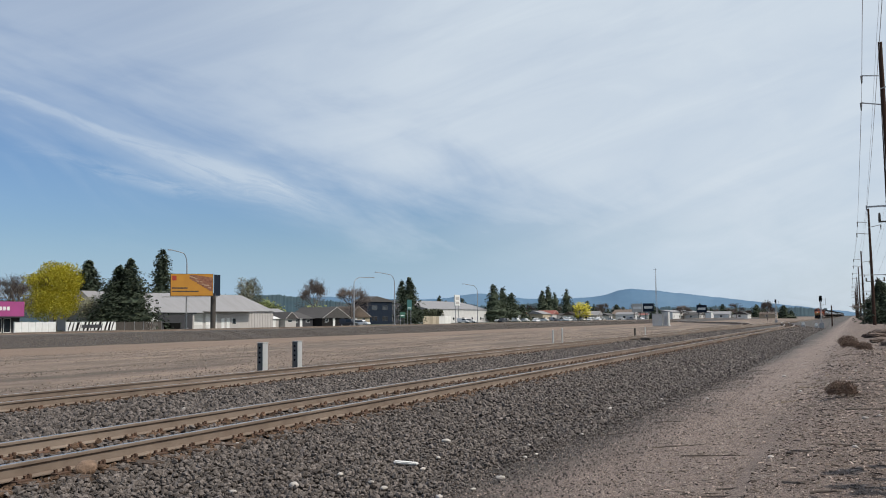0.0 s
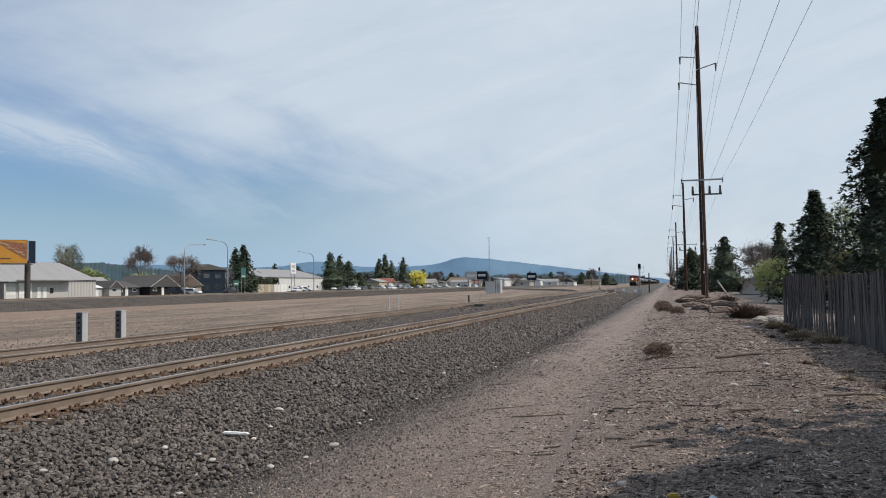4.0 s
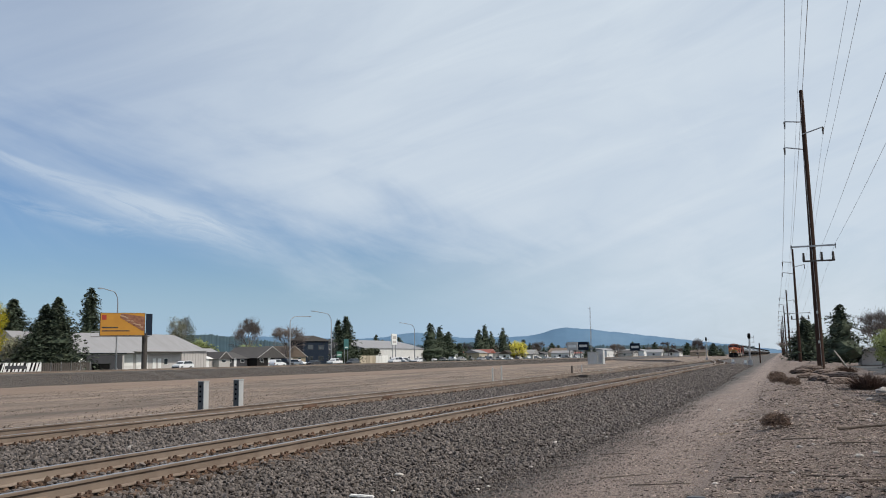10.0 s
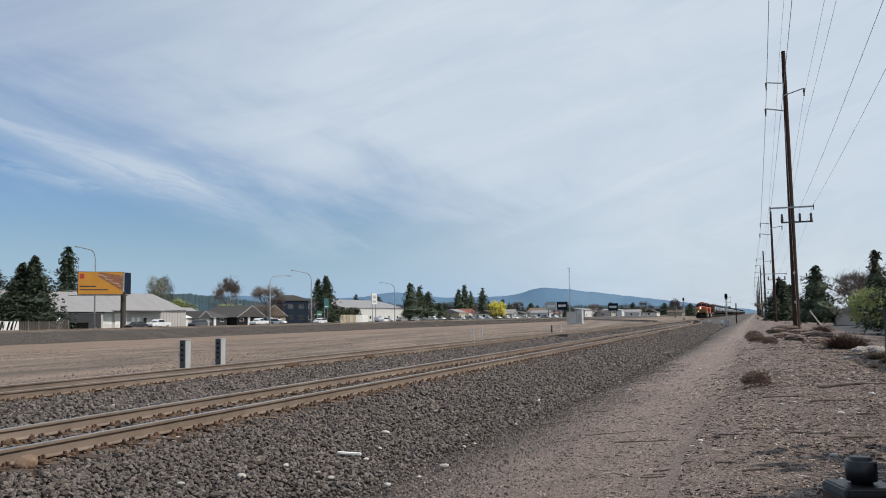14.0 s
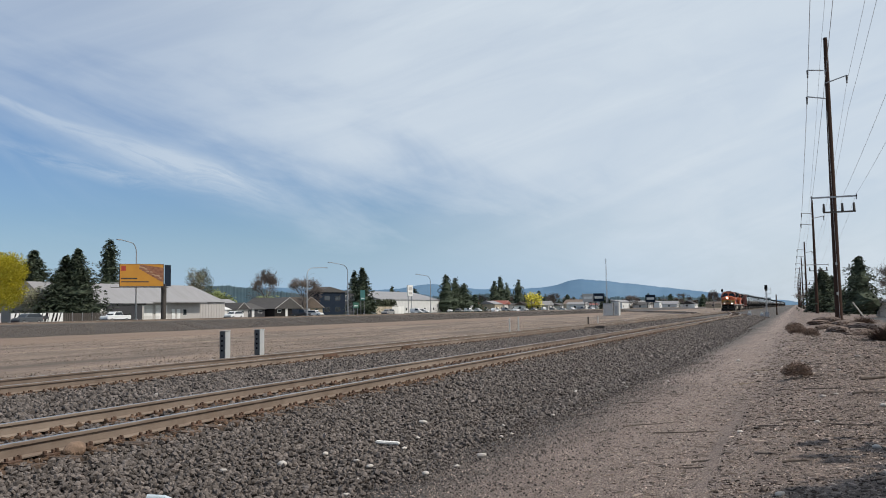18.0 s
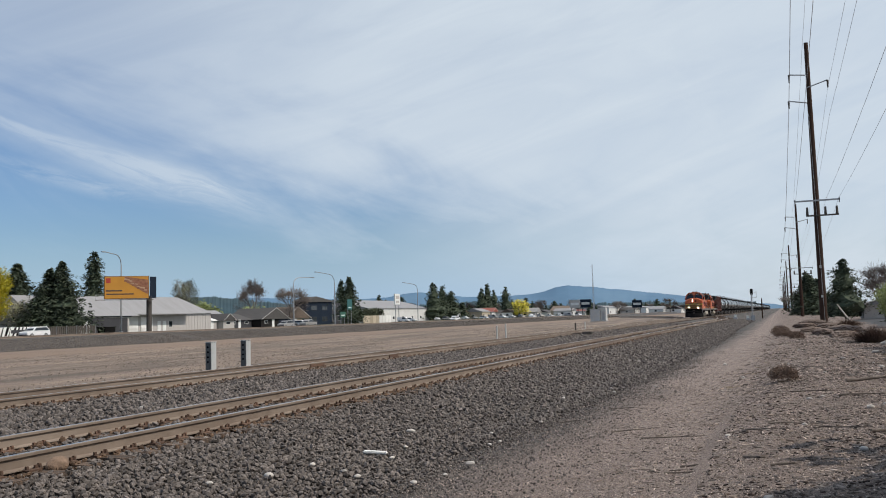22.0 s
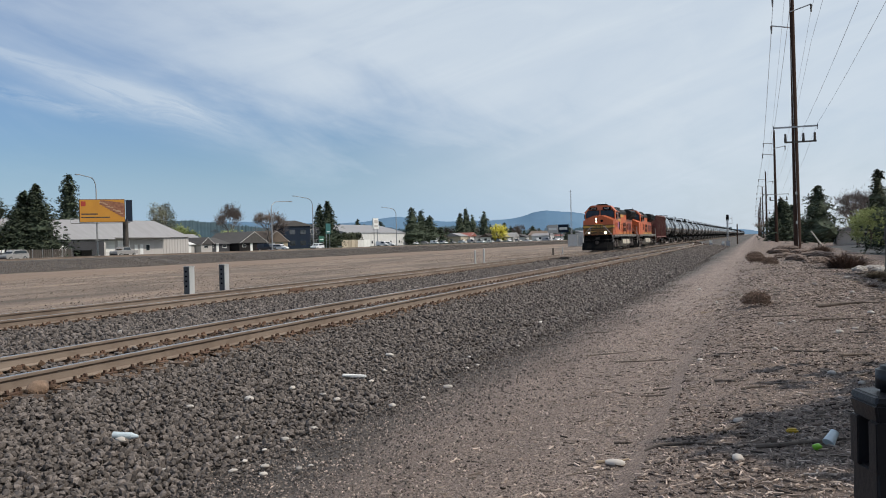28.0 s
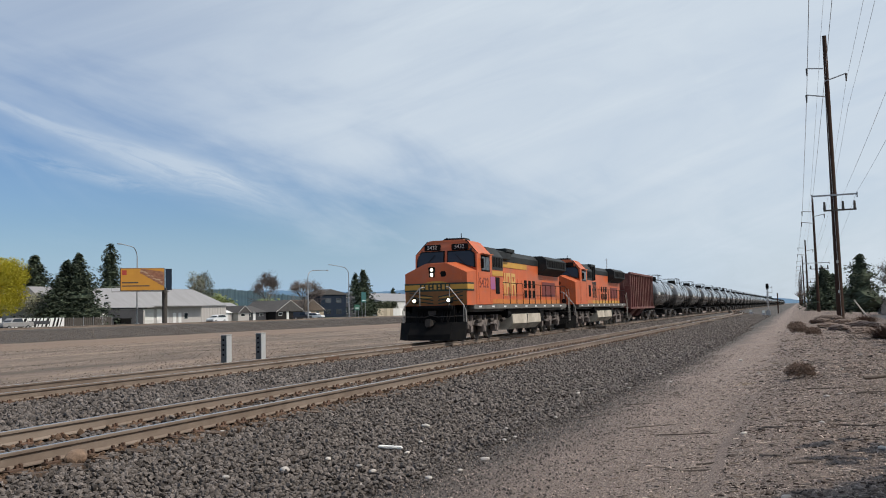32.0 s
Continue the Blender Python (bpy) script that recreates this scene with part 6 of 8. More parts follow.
    for brg, d, h in ((12.9, 430, 8.0), (12.2, 436, 8.2), (8.9, 480, 7.6)):
        sg = empty("pole_sign", pose(-math.sin(radians(brg)) * d, math.cos(radians(brg)) * d, 0.1), "dark roadside sign board on two poles", "sign", "far signs")
        part("board", boxed(-2.6, 2.6, -0.2, 0.2, h - 4.0, h), M["wall_navy" if brg != 12.9 else "wall_grey"], sg)
        part("lettering", boxed(-2.0, 2.0, -0.23, -0.2, h - 2.6, h - 1.4), M["wall_white"], sg)
        for k in (-1, 1):
            part("pole", rod(bmesh.new(), (k * 1.6, 0, 0), (k * 1.6, 0, h - 4), 0.18), M["steel_dark"], sg)
    mast = empty("radio_mast", pose(-71.4, 344, 0.1), "thin grey lattice radio mast", "mast")
    for k in range(3):
        a = 2.094 * k
        part("leg", rod(bmesh.new(), (0.35 * math.cos(a), 0.35 * math.sin(a), 0), (0.12 * math.cos(a), 0.12 * math.sin(a), 20.7), 0.07, 0.04), M["steel"], mast)
    bm = bmesh.new()
    for k in range(26):
        a, b, r = 2.094 * k, 2.094 * (k + 1), 0.35 - 0.23 * k / 26
        tube(bm, [(r * math.cos(a), r * math.sin(a), 0.8 * k), (r * math.cos(b), r * math.sin(b), 0.8 * k + 0.8)], 0.03)
    part("lacing", bm, M["steel"], mast)
    part("antenna", rod(bmesh.new(), (-0.9, 0, 20.2), (0.5, 0, 20.2), 0.05), M["steel"], mast)
    rel = empty("relay_hut", pose(-43.0, 206.0, -0.66), "silver metal relay hut with a white end by the tracks", "equipment hut")
    part("body", boxed(-0.9, 1.4, -1.6, 1.6, 0.15, 2.85, bevel=0.03), M["cabinet_white"], rel)
    part("roof", boxed(-1.0, 1.5, -1.7, 1.7, 2.85, 2.98, bevel=0.03), M["steel"], rel)
    part("end_box", boxed(1.52, 2.7, -1.2, 1.0, 0.15, 3.3, bevel=0.03), M["cabinet_white"], rel, "taller white end cabinet")
    part("door", boxed(1.8, 2.4, -1.25, -1.2, 0.3, 2.3), M["steel"], rel)
    part("base", boxed(-1.1, 2.8, -1.8, 1.8, 0, 0.15), M["wall_grey"], rel)

    for k in range(96):
        brg = 25.5 - 0.222 * k + rnd.uniform(-0.3, 0.3)
        d = 425 + 3.2 * k + rnd.uniform(-15, 110)
        x, y = -math.sin(radians(brg)) * d, math.cos(radians(brg)) * d
        if k % 3 == 0:
            conifer(x, y, rnd.uniform(4.5, 11) * (1.25 if k % 4 == 0 else 0.9), rnd.uniform(2.2, 3.6), 900 + k, "dark conifer among the far low buildings", whorls=16, per=11)
        elif k % 3 == 1:
            leafy(x, y, rnd.uniform(5, 9), rnd.uniform(3, 5), 900 + k, "twig", "bare brown tree among the far buildings", leaves=2700, size=1.3, bare=True, depth=4)
        else:
            leafy(x, y, rnd.uniform(3.5, 6), rnd.uniform(3, 4.5), 900 + k, ("leaf_olive", "shrub", "leaf_pale")[k % 9 // 3], "low budding shrub among the far buildings", leaves=900, size=0.6)


town()

# ---- beside the line ----
def cabinet(x, y):
    z = ground_z(x, y)
    c = empty("signal_cabinet", pose(x, y, z, 0, 0, 4), "small steel line-side cabinet, white-faced, shade painted on its dark side", "cabinet", "line-side cabinets")
    top = 0.70 - z
    # body painted dark as its shaded side, against the white sunlit face
    part("body", boxed(-0.115, 0.095, -0.165, 0.165, 0.16, top, bevel=0.012), M["cabinet_shaded"], c)
    part("door", boxed(0.095, 0.12, -0.16, 0.16, 0.18, top - 0.01, bevel=0.008), M["cabinet_white"], c, "bright white door")
    part("hood", boxed(-0.125, 0.13, -0.175, 0.175, top, top + 0.025), M["cabinet_white"], c)
    for k in range(4):
        part("hole", rod(bmesh.new(), (-0.01, -0.165, top - 0.16 - 0.17 * k), (-0.01, -0.177, top - 0.16 - 0.17 * k), 0.036, n=10), M["black"], c)
    for dx in (-0.08, 0.06):
        for dy in (-0.12, 0.12):
            part("leg", boxed(dx - 0.025, dx + 0.025, dy - 0.025, dy + 0.025, -0.08, 0.17), M["cabinet_shaded"], c)


cabinet(-19.95, 24.95)
cabinet(-19.85, 26.9)


def marker(x, y, hgt, mat, label, r=0.06):
    z = ground_z(x, y)
    p = empty("marker_post", pose(x, y, z - 0.05), label, "post", "marker posts")
    part("stake", rod(bmesh.new(), (0, 0, 0), (0, 0, hgt), r, r * 0.9, n=10), M[mat], p)
    part("cap", rod(bmesh.new(), (0, 0, hgt), (0, 0, hgt + 0.04), r * 1.1, r * 0.5, n=10), M[mat], p)
    return p


marker(-20.2, 58.2, 1.15, "label_white", "pale weathered marker post beside the track")
marker(-20.2, 60.3, 1.25, "label_white", "pale weathered marker post beside the track")
marker(-20.2, 83.2, 0.95, "steel_dark", "short rusty marker post beside the track", 0.09)
marker(-4.9, 178.5, 3.9, "pole", "tall brown wooden post by the line", 0.13)
marker(-22.0, 96.0, 1.0, "label_white", "pale weathered marker post beside the track")


def signal(x, y, top, arms, label):
    z = ground_z(x, y)
    s = empty("railway_signal", pose(x, y, z - 0.05), label, "signal", "signals")
    h = top - z
    part("mast", rod(bmesh.new(), (0, 0, 0), (0, 0, h - 0.3), 0.09, 0.075, n=10), M["steel"], s)
    hd = part("head", boxed(-0.22, 0.22, -0.05, 0.2, h - 1.0, h, bevel=0.05), M["black"], s)
    bm = bmesh.new()
    rod(bm, (0, -0.06, h - 0.5), (0, -0.30, h - 0.52), 0.27, n=18)
    part("target", bm, M["black"], hd)
    part("hood", rod(bmesh.new(), (0, -0.2, h - 0.32), (0, -0.45, h - 0.34), 0.12, n=12), M["black"], hd)
    bm = bmesh.new()
    tube(bm, [(0.06, 0, h - 1.5), (0.75, 0, h - 1.5), (0.75, 0, h - 0.4)], 0.03)
    tube(bm, [(0.06, 0, h - 0.7), (0.75, 0, h - 0.7)], 0.03)
    part("platform_rail", bm, M["steel"], s)
    bm = bmesh.new()
    for k in range(int(h / 0.4)):
        tube(bm, [(-0.16, 0.18, 0.3 + 0.4 * k), (0.16, 0.18, 0.3 + 0.4 * k)], 0.015)
    tube(bm, [(-0.16, 0.18, 0), (-0.16, 0.18, h - 1)], 0.02)
    tube(bm, [(0.16, 0.18, 0), (0.16, 0.18, h - 1)], 0.02)
    part("ladder", bm, M["steel"], s)
    part("base_box", boxed(-0.35, 0.35, -0.3, 0.3, 0, 0.9, bevel=0.03), M["steel"], s)


signal(-5.96, 153.8, 4.75, 1, "black-headed railway signal on a steel mast")
signal(-20.2, 250.0, 6.0, 1, "slim railway signal mast beyond the far track")


# power line on wooden poles
POLES = [(2.27, 89.2, 27.0), (1.78, 156.0, 18.8), (1.10, 232.0, 17.0), (0.75, 305.0, 16.8), (0.5, 380.0, 16.5), (0.3, 455.0, 16.5), (0.1, 530.0, 16.5), (-0.1, 620.0, 16.5)]
BEHIND = (1.7, -8.0, 27.0)


def power_pole(x, y, top, tall):
    z = ground_z(x, y)
    p = empty("power_pole", pose(x, y, z - 0.05), "tall dark brown wooden power pole with steel arms" if tall else "wooden power pole with arms on the long line", "power pole", "power poles")
    h = top - z
    r = 0.34 if tall else 0.27
    lean = -0.05
    part("shaft", rod(bmesh.new(), (0.05, 0, 0), (lean, 0, h), r, r * 0.55, n=14), M["pole"], p)
    k = h / 27.3
    def arm(name, x0, z0, x1, z1, y=-0.25, rr=0.06):
        a = part(name, rod(bmesh.new(), (x0, y, z0), (x1, y, z1), rr, n=6), M["steel"], p)
        part("insulator", rod(bmesh.new(), (x1, y, z1 - 0.02), (x1, y, z1 - 0.75), 0.10, 0.06, n=8), M["steel_dark"], a)
    arm("arm", -0.3, h - 3.25 * k, -1.75, h - 3.05 * k)
    arm("arm", -0.2, h - 4.5 * k, 1.65, h - 3.95 * k)
    arm("arm", -0.25, h - 6.0 * k, -1.9, h - 5.65 * k)
    a = part("cross_arm", boxed(-1.95, 2.05, -0.36, -0.24, h - 15.65 * k, h - 15.5 * k), M["steel"], p)
    for dx in (-1.9, 2.0):
        part("pin", boxed(dx - 0.05, dx + 0.05, -0.36, -0.24, h - 15.9 * k, h - 15.4 * k), M["steel"], a)
    a = part("cross_arm", boxed(-0.95, 1.9, -0.36, -0.24, h - 17.1 * k, h - 16.95 * k), M["steel_dark"], p)
    for dx in (-0.85, 0.75, 1.75):
        part("insulator", rod(bmesh.new(), (dx, -0.3, h - 16.95 * k), (dx, -0.3, h - 16.2 * k), 0.13, 0.09, n=8), M["steel_dark"], a)
    if tall:
        part("ground_wire", rod(bmesh.new(), (0.12, -0.36, 0.2), (-0.2, -0.25, h - 7), 0.015, n=5), M["steel"], p)
        for zz in (2.4, 5.2):
            part("tag", boxed(-0.08, 0.1, -0.38, -0.35, zz, zz + 0.25), M["label_white"], p)


for k, (x, y, t) in enumerate(POLES):
    power_pole(x, y, t, k == 0)
WIRES = [(-1.75, 3.8, 1), (-1.9, 6.4, 1), (1.65, 4.7, 1), (1.65, 7.4, 1), (-0.36, 0.1, 1), (-1.8, 15.5, 0), (2.0, 15.5, 0), (0.9, 15.5, 0)]
for dx, drop, k in WIRES:
    pts = []
    for (xa, ya, ta), (xb, yb, tb) in zip([BEHIND] + POLES, POLES):
        da, db = drop * (ta / 27.3), drop * (tb / 27.3)
        n = 22 if ya < 0 else 9
        for i in range(n):
            q = i / n
            sag = (yb - ya) * 0.006 * 4 * q * (1 - q)
            pts.append((xa + (xb - xa) * q + dx, ya + (yb - ya) * q, ta - da + (tb - db - ta + da) * q - sag))
    cu = bpy.data.curves.new("power_line", "CURVE")
    cu.dimensions, cu.bevel_depth, cu.bevel_resolution = "3D", 0.0125 if k else 0.0105, 1
    sp = cu.splines.new("POLY")
    sp.points.add(len(pts) - 1)
    for p, c in zip(sp.points, pts):
        p.co = (*c, 1)
    cu.materials.append(M["wire"])
    tagged(new("power_line", cu), "thin grey overhead wire between the poles", "wire", "overhead wires")

# old board fence
def fence_x(y):
    return 2.90 + (34.0 - y) * 0.018


def board_fence():
    e = empty("board_fence", pose(0, 0, 0), "weathered grey vertical board fence, leaning and uneven", "fence")
    rnd = random.Random(3)
    shapes = []
    for k in range(6):
        w = rnd.uniform(0.125, 0.15)
        bm = boxed(-0.011, 0.011, 0, w, 0, 1)
        shapes.append(mesh_of(bm, "board", M["fence"]))
    y, k = 6.0, 0
    while y < 34.2:
        x = fence_x(y) + 0.05 * math.sin(y * 0.6)
        z = ground_z(x, y) - 0.05
        top = 1.58 + 0.035 * math.sin(y * 0.45) + rnd.uniform(-0.05, 0.04) - 0.05 * max(0.0, y - 32.5)
        b = new("board", shapes[k % 6])
        b.parent = e
        b.matrix_basis = pose(x + rnd.uniform(-0.012, 0.012), y, z, rnd.gauss(0, 1.2), rnd.gauss(0, 1.5), rnd.gauss(0, 2)) @ Matrix.Diagonal((1, 1, top - z, 1))
        y += rnd.uniform(0.138, 0.156)
        k += 1
    for z in (-0.1, 1.1):
        for a in np.arange(6, 33, 2.4):
            x = fence_x(a) + 0.05
            bm = boxed(x, x + 0.05, a, a + 2.4, z - 0.05, z + 0.05)
            part("rail", bm, M["fence"], e)
    for a in np.arange(6, 34, 2.4):
        x = fence_x(a) + 0.10
        part("post", boxed(x, x + 0.1, a - 0.05, a + 0.05, ground_z(x, a) - 0.1, 1.4), M["fence"], e)


board_fence()

# trees on the right
conifer(9.8, 71.0, 8.9, 3.6, 201, "dense dark spruce behind the board fence", whorls=44, per=30, droop=0.3, ragged=0.3, fine=0.45)
conifer(11.2, 55.0, 12.4, 4.7, 202, "large dark spruce behind the board fence", whorls=46, per=30, droop=0.5, ragged=0.42, fine=0.42)
conifer(15.0, 62.0, 13.5, 4.5, 203, "large dark spruce behind the board fence", whorls=40, per=20, droop=0.4, fine=0.55)
conifer(9.0, 34.0, 10.0, 3.4, 204, "dark spruce close behind the board fence", whorls=40, per=20, fine=0.5)
conifer(6.8, 131.0, 8.5, 4.3, 205, "blue-green spruce by the power line", whorls=22, per=18, ragged=0.45, droop=0.12, fine=0.6)
conifer(3.3, 178.0, 8.0, 3.6, 206, "dark spruce group under the power line", whorls=34, per=18)
conifer(5.6, 186.0, 7.0, 4.2, 207, "dark spruce group under the power line", whorls=30, per=18)
conifer(4.4, 195.0, 8.2, 4.4, 208, "dark spruce group under the power line", whorls=30, per=18)
conifer(10.6, 100.0, 8.6, 2.6, 209, "ragged pine beside the yard", whorls=20, per=9, ragged=0.6, mat="shrub")
leafy(8.6, 89.0, 4.1, 2.0, 210, "leaf_pale", "pale green budding shrub tree", leaves=9000, size=0.11, fill=0.35)
leafy(10.2, 62.0, 4.0, 1.9, 211, "leaf_ochre", "ochre budding shrub above the fence", leaves=6500, size=0.10, fill=0.3)
leafy(12.0, 74.0, 8.5, 2.6, 212, "leaf_pale", "pale yellow-green tree between the spruces", leaves=8000, size=0.13, fill=0.4)
for k, (x, y, h, r) in enumerate(((10.5, 118, 7.2, 4.2), (13.5, 125, 7.0, 4.0), (12.5, 150, 6.5, 4.5), (3.6, 250, 6.0, 4.0), (1.2, 290, 5.0, 4.0))):
    leafy(x, y, h, r, 220 + k, "twig", "bare brown trees by the yard", leaves=3500, size=0.5, bare=True, depth=6, fill=0.3)
house("garage", 15.4, 130.0, 136.0, 6.4, 1.45, 2.5, "wall_grey", "roof_grey", "pale grey garage with a low roof", category="building", base=-0.45, windows=2)
# trees on the near side, out of view, whose shade lies on the dirt
for k, (x, y, h) in enumerate(((7.5, 7.8, 10.4), (5.8, 1.6, 13.0), (5.6, -5.0, 12.0))):
    conifer(x, y, h, 4.6 if k == 0 else 3.4, 230 + k, "dark spruce that shades the dirt track", whorls=52, per=34, ragged=0.3, bare=0.16)
yard = boxed(5.5, 30, 62, 118, -0.42, -0.36)
tagged(new("yard", mesh_of(yard, "yard", M["asphalt"])), "grey paved yard behind the bank", "yard", kind="structure")

# ---- black lantern on a post, close to the camera ----
def lantern():
    e = empty("post_lantern", pose(-1.42, 0.52, 1.24), "black lantern with a knob and slotted sides on a post", "lantern")
    def sq(name, w, z0, z1, bevel, mat="lantern", w1=None):
        bm = boxed(-w, w, -w, w, z0, z1)
        if w1:
            for v in bm.verts:
                if v.co.z > (z0 + z1) / 2:
                    v.co.x *= w1 / w
                    v.co.y *= w1 / w
        if bevel:
            bmesh.ops.bevel(bm, geom=list(bm.edges), offset=bevel, segments=3, affect="EDGES")
        return part(name, bm, M[mat], e)
    bm = rod(bmesh.new(), (0, 0, -0.030), (0, 0, 0.0), 0.0135, n=24)
    bmesh.ops.bevel(bm, geom=[ed for ed in bm.edges if abs(ed.verts[0].co.z - ed.verts[1].co.z) < 1e-5], offset=0.004, segments=3, affect="EDGES")
    part("knob", bm, M["lantern"], e, smooth=True)
    sq("cap", 0.0272, -0.040, -0.030, 0.002, w1=0.025)
    sq("cap_skirt", 0.024, -0.062, -0.040, 0.002, w1=0.0275)
    for sx in (-1, 1):
        for sy in (-1, 1):
            part("corner_bar", boxed(sx * 0.0190 - 0.008, sx * 0.0190 + 0.008, sy * 0.0190 - 0.008, sy * 0.0190 + 0.008, -0.118, -0.060, bevel=0.001), M["lantern"], e)
    for dx in (-0.004, 0.008):
        part("tube", rod(bmesh.new(), (dx, 0, -0.116), (dx, 0, -0.062), 0.0032, n=12), M["tube"], e, "clear rod inside")
    sq("body", 0.0268, -0.215, -0.116, 0.0025, w1=0.0255)
    sq("ledge", 0.0295, -0.235, -0.215, 0.002, w1=0.0268)
    sq("post", 0.0265, -2.75, -0.234, 0.002)
    for ob in e.children:
        ob.data.transform(Matrix.Diagonal((0.83, 0.83, 0.66, 1)))
    return e


lantern_post = lantern()

# ---- ballast, ties, litter ----
def toe(y):
    return -5.85 + np.clip(y - 8.0, 0, 22) * 0.030 - np.clip(y - 60.0, 0, 60) * 0.012


GOLD = (1 + 5 ** 0.5) / 2
ICO = np.array([(-1, GOLD, 0), (1, GOLD, 0), (-1, -GOLD, 0), (1, -GOLD, 0), (0, -1, GOLD), (0, 1, GOLD), (0, -1, -GOLD), (0, 1, -GOLD), (GOLD, 0, -1), (GOLD, 0, 1), (-GOLD, 0, -1), (-GOLD, 0, 1)]) * 0.30
ICO_F = np.array([(0, 11, 5), (0, 5, 1), (0, 1, 7), (0, 7, 10), (0, 10, 11), (1, 5, 9), (5, 11, 4), (11, 10, 2), (10, 7, 6), (7, 1, 8), (3, 9, 4), (3, 4, 2), (3, 2, 6), (3, 6, 8), (3, 8, 9), (4, 9, 5), (2, 4, 11), (6, 2, 10), (8, 6, 7), (9, 8, 1)])
OCT = np.array([(1, 0, 0), (0, 1, 0), (-1, 0, 0), (0, -1, 0), (0, 0, 1), (0, 0, -1)]) * 0.62
OCT_F = np.array([(0, 1, 4), (1, 2, 4), (2, 3, 4), (3, 0, 4), (1, 0, 5), (2, 1, 5), (3, 2, 5), (0, 3, 5)])
CUBE = np.array([(-1, -1, -1), (1, -1, -1), (1, 1, -1), (-1, 1, -1), (-1, -1, 1), (1, -1, 1), (1, 1, 1), (-1, 1, 1)], float) * 0.5
CUBE_F = np.array([(0, 3, 2, 1), (4, 5, 6, 7), (0, 1, 5, 4), (1, 2, 6, 5), (2, 3, 7, 6), (3, 0, 4, 7)])


def scatter(name, label, category, xs, ys, sizes, mat, flat=(0.55, 1.0), jit=0.28, lift=0.25, long=None, form=(OCT, OCT_F), rough_z=0.2):
    """Angular pieces strewn on the ground, joined, each with its corners shaken."""
    base, side = form
    nv, nf = len(base), side.shape[1]
    rng = np.random.default_rng(len(xs) + int(abs(xs[0]) * 100))
    n = len(xs)
    zs = np.array([ground_z(x, y) for x, y in zip(xs, ys)]) + rng.uniform(-rough_z, rough_z * 1.4, n) * sizes
    c = base[None] * (1 + rng.uniform(-jit, jit, (n, nv, 1)))
    c = c + rng.uniform(-jit, jit, (n, nv, 3)) * 0.25
    c[:, :, 1] *= rng.uniform(0.5, 0.95, (n, 1))
    c[:, :, 2] *= rng.uniform(*flat, (n, 1))
    if long is not None:
        c[:, :, 0] *= rng.uniform(*long, (n, 1))
    c *= sizes[:, None, None]
    a, b = rng.uniform(0, 6.283, n), rng.normal(0, 0.6 if long is None else 0.12, n)
    d = rng.normal(0, 0.45 if long is None else 0.12, n)
    x, y, z = c[:, :, 0], c[:, :, 1], c[:, :, 2]
    y, z = y * np.cos(b)[:, None] - z * np.sin(b)[:, None], y * np.sin(b)[:, None] + z * np.cos(b)[:, None]
    x, z = x * np.cos(d)[:, None] - z * np.sin(d)[:, None], x * np.sin(d)[:, None] + z * np.cos(d)[:, None]
    x, y = x * np.cos(a)[:, None] - y * np.sin(a)[:, None], x * np.sin(a)[:, None] + y * np.cos(a)[:, None]
    out = np.stack([x + xs[:, None], y + ys[:, None], z + (zs + sizes * lift)[:, None]], 2).reshape(-1, 3)
    faces = (side[None] + (np.arange(n) * nv)[:, None, None]).reshape(-1, nf)
    me = bpy.data.meshes.new(name)
    me.vertices.add(len(out))
    me.vertices.foreach_set("co", out.ravel())
    me.loops.add(len(faces) * nf)
    me.loops.foreach_set("vertex_index", faces.ravel())
    me.polygons.add(len(faces))
    me.polygons.foreach_set("loop_start", np.arange(len(faces)) * nf)
    me.update()
    me.shade_flat()
    me.materials.append(M[mat])
    return tagged(new(name, me), label, category, kind="stuff")


def strew(n, x0, x1, y0, y1, seed, s0, s1, keep=None, near=0.0):
    rng = np.random.default_rng(seed)
    if near:
        xs, ys = rng.uniform(x0, x1, n), y0 + (y1 - y0) * rng.random(n) ** (1 + near)
    else:
        nx = max(1, int(math.sqrt(n * (x1 - x0) / (y1 - y0))))
        i = np.arange(n)
        xs = x0 + (x1 - x0) * (i % nx + 0.5 + rng.uniform(-0.55, 0.55, n)) / nx
        ys = y0 + (y1 - y0) * (i // nx + 0.5 + rng.uniform(-0.55, 0.55, n)) / (n / nx)
    ok = np.ones(n, bool) if keep is None else keep(xs, ys)
    return xs[ok], ys[ok], rng.uniform(s0, s1, n)[ok]


def off_rails(xs, ys):
    ok = np.ones(len(xs), bool)
    for c in (NEAR, FAR):
        for s in (-1, 1):
            ok &= np.abs(xs - c - s * GAUGE) > 0.11
        tie = (np.abs(xs - c) < 1.28) & (np.abs(ys % 0.5) < 0.11)
        ok &= ~tie | (np.abs(np.sin(xs * 91.7 + ys * 57.3)) < 0.62)
    return ok


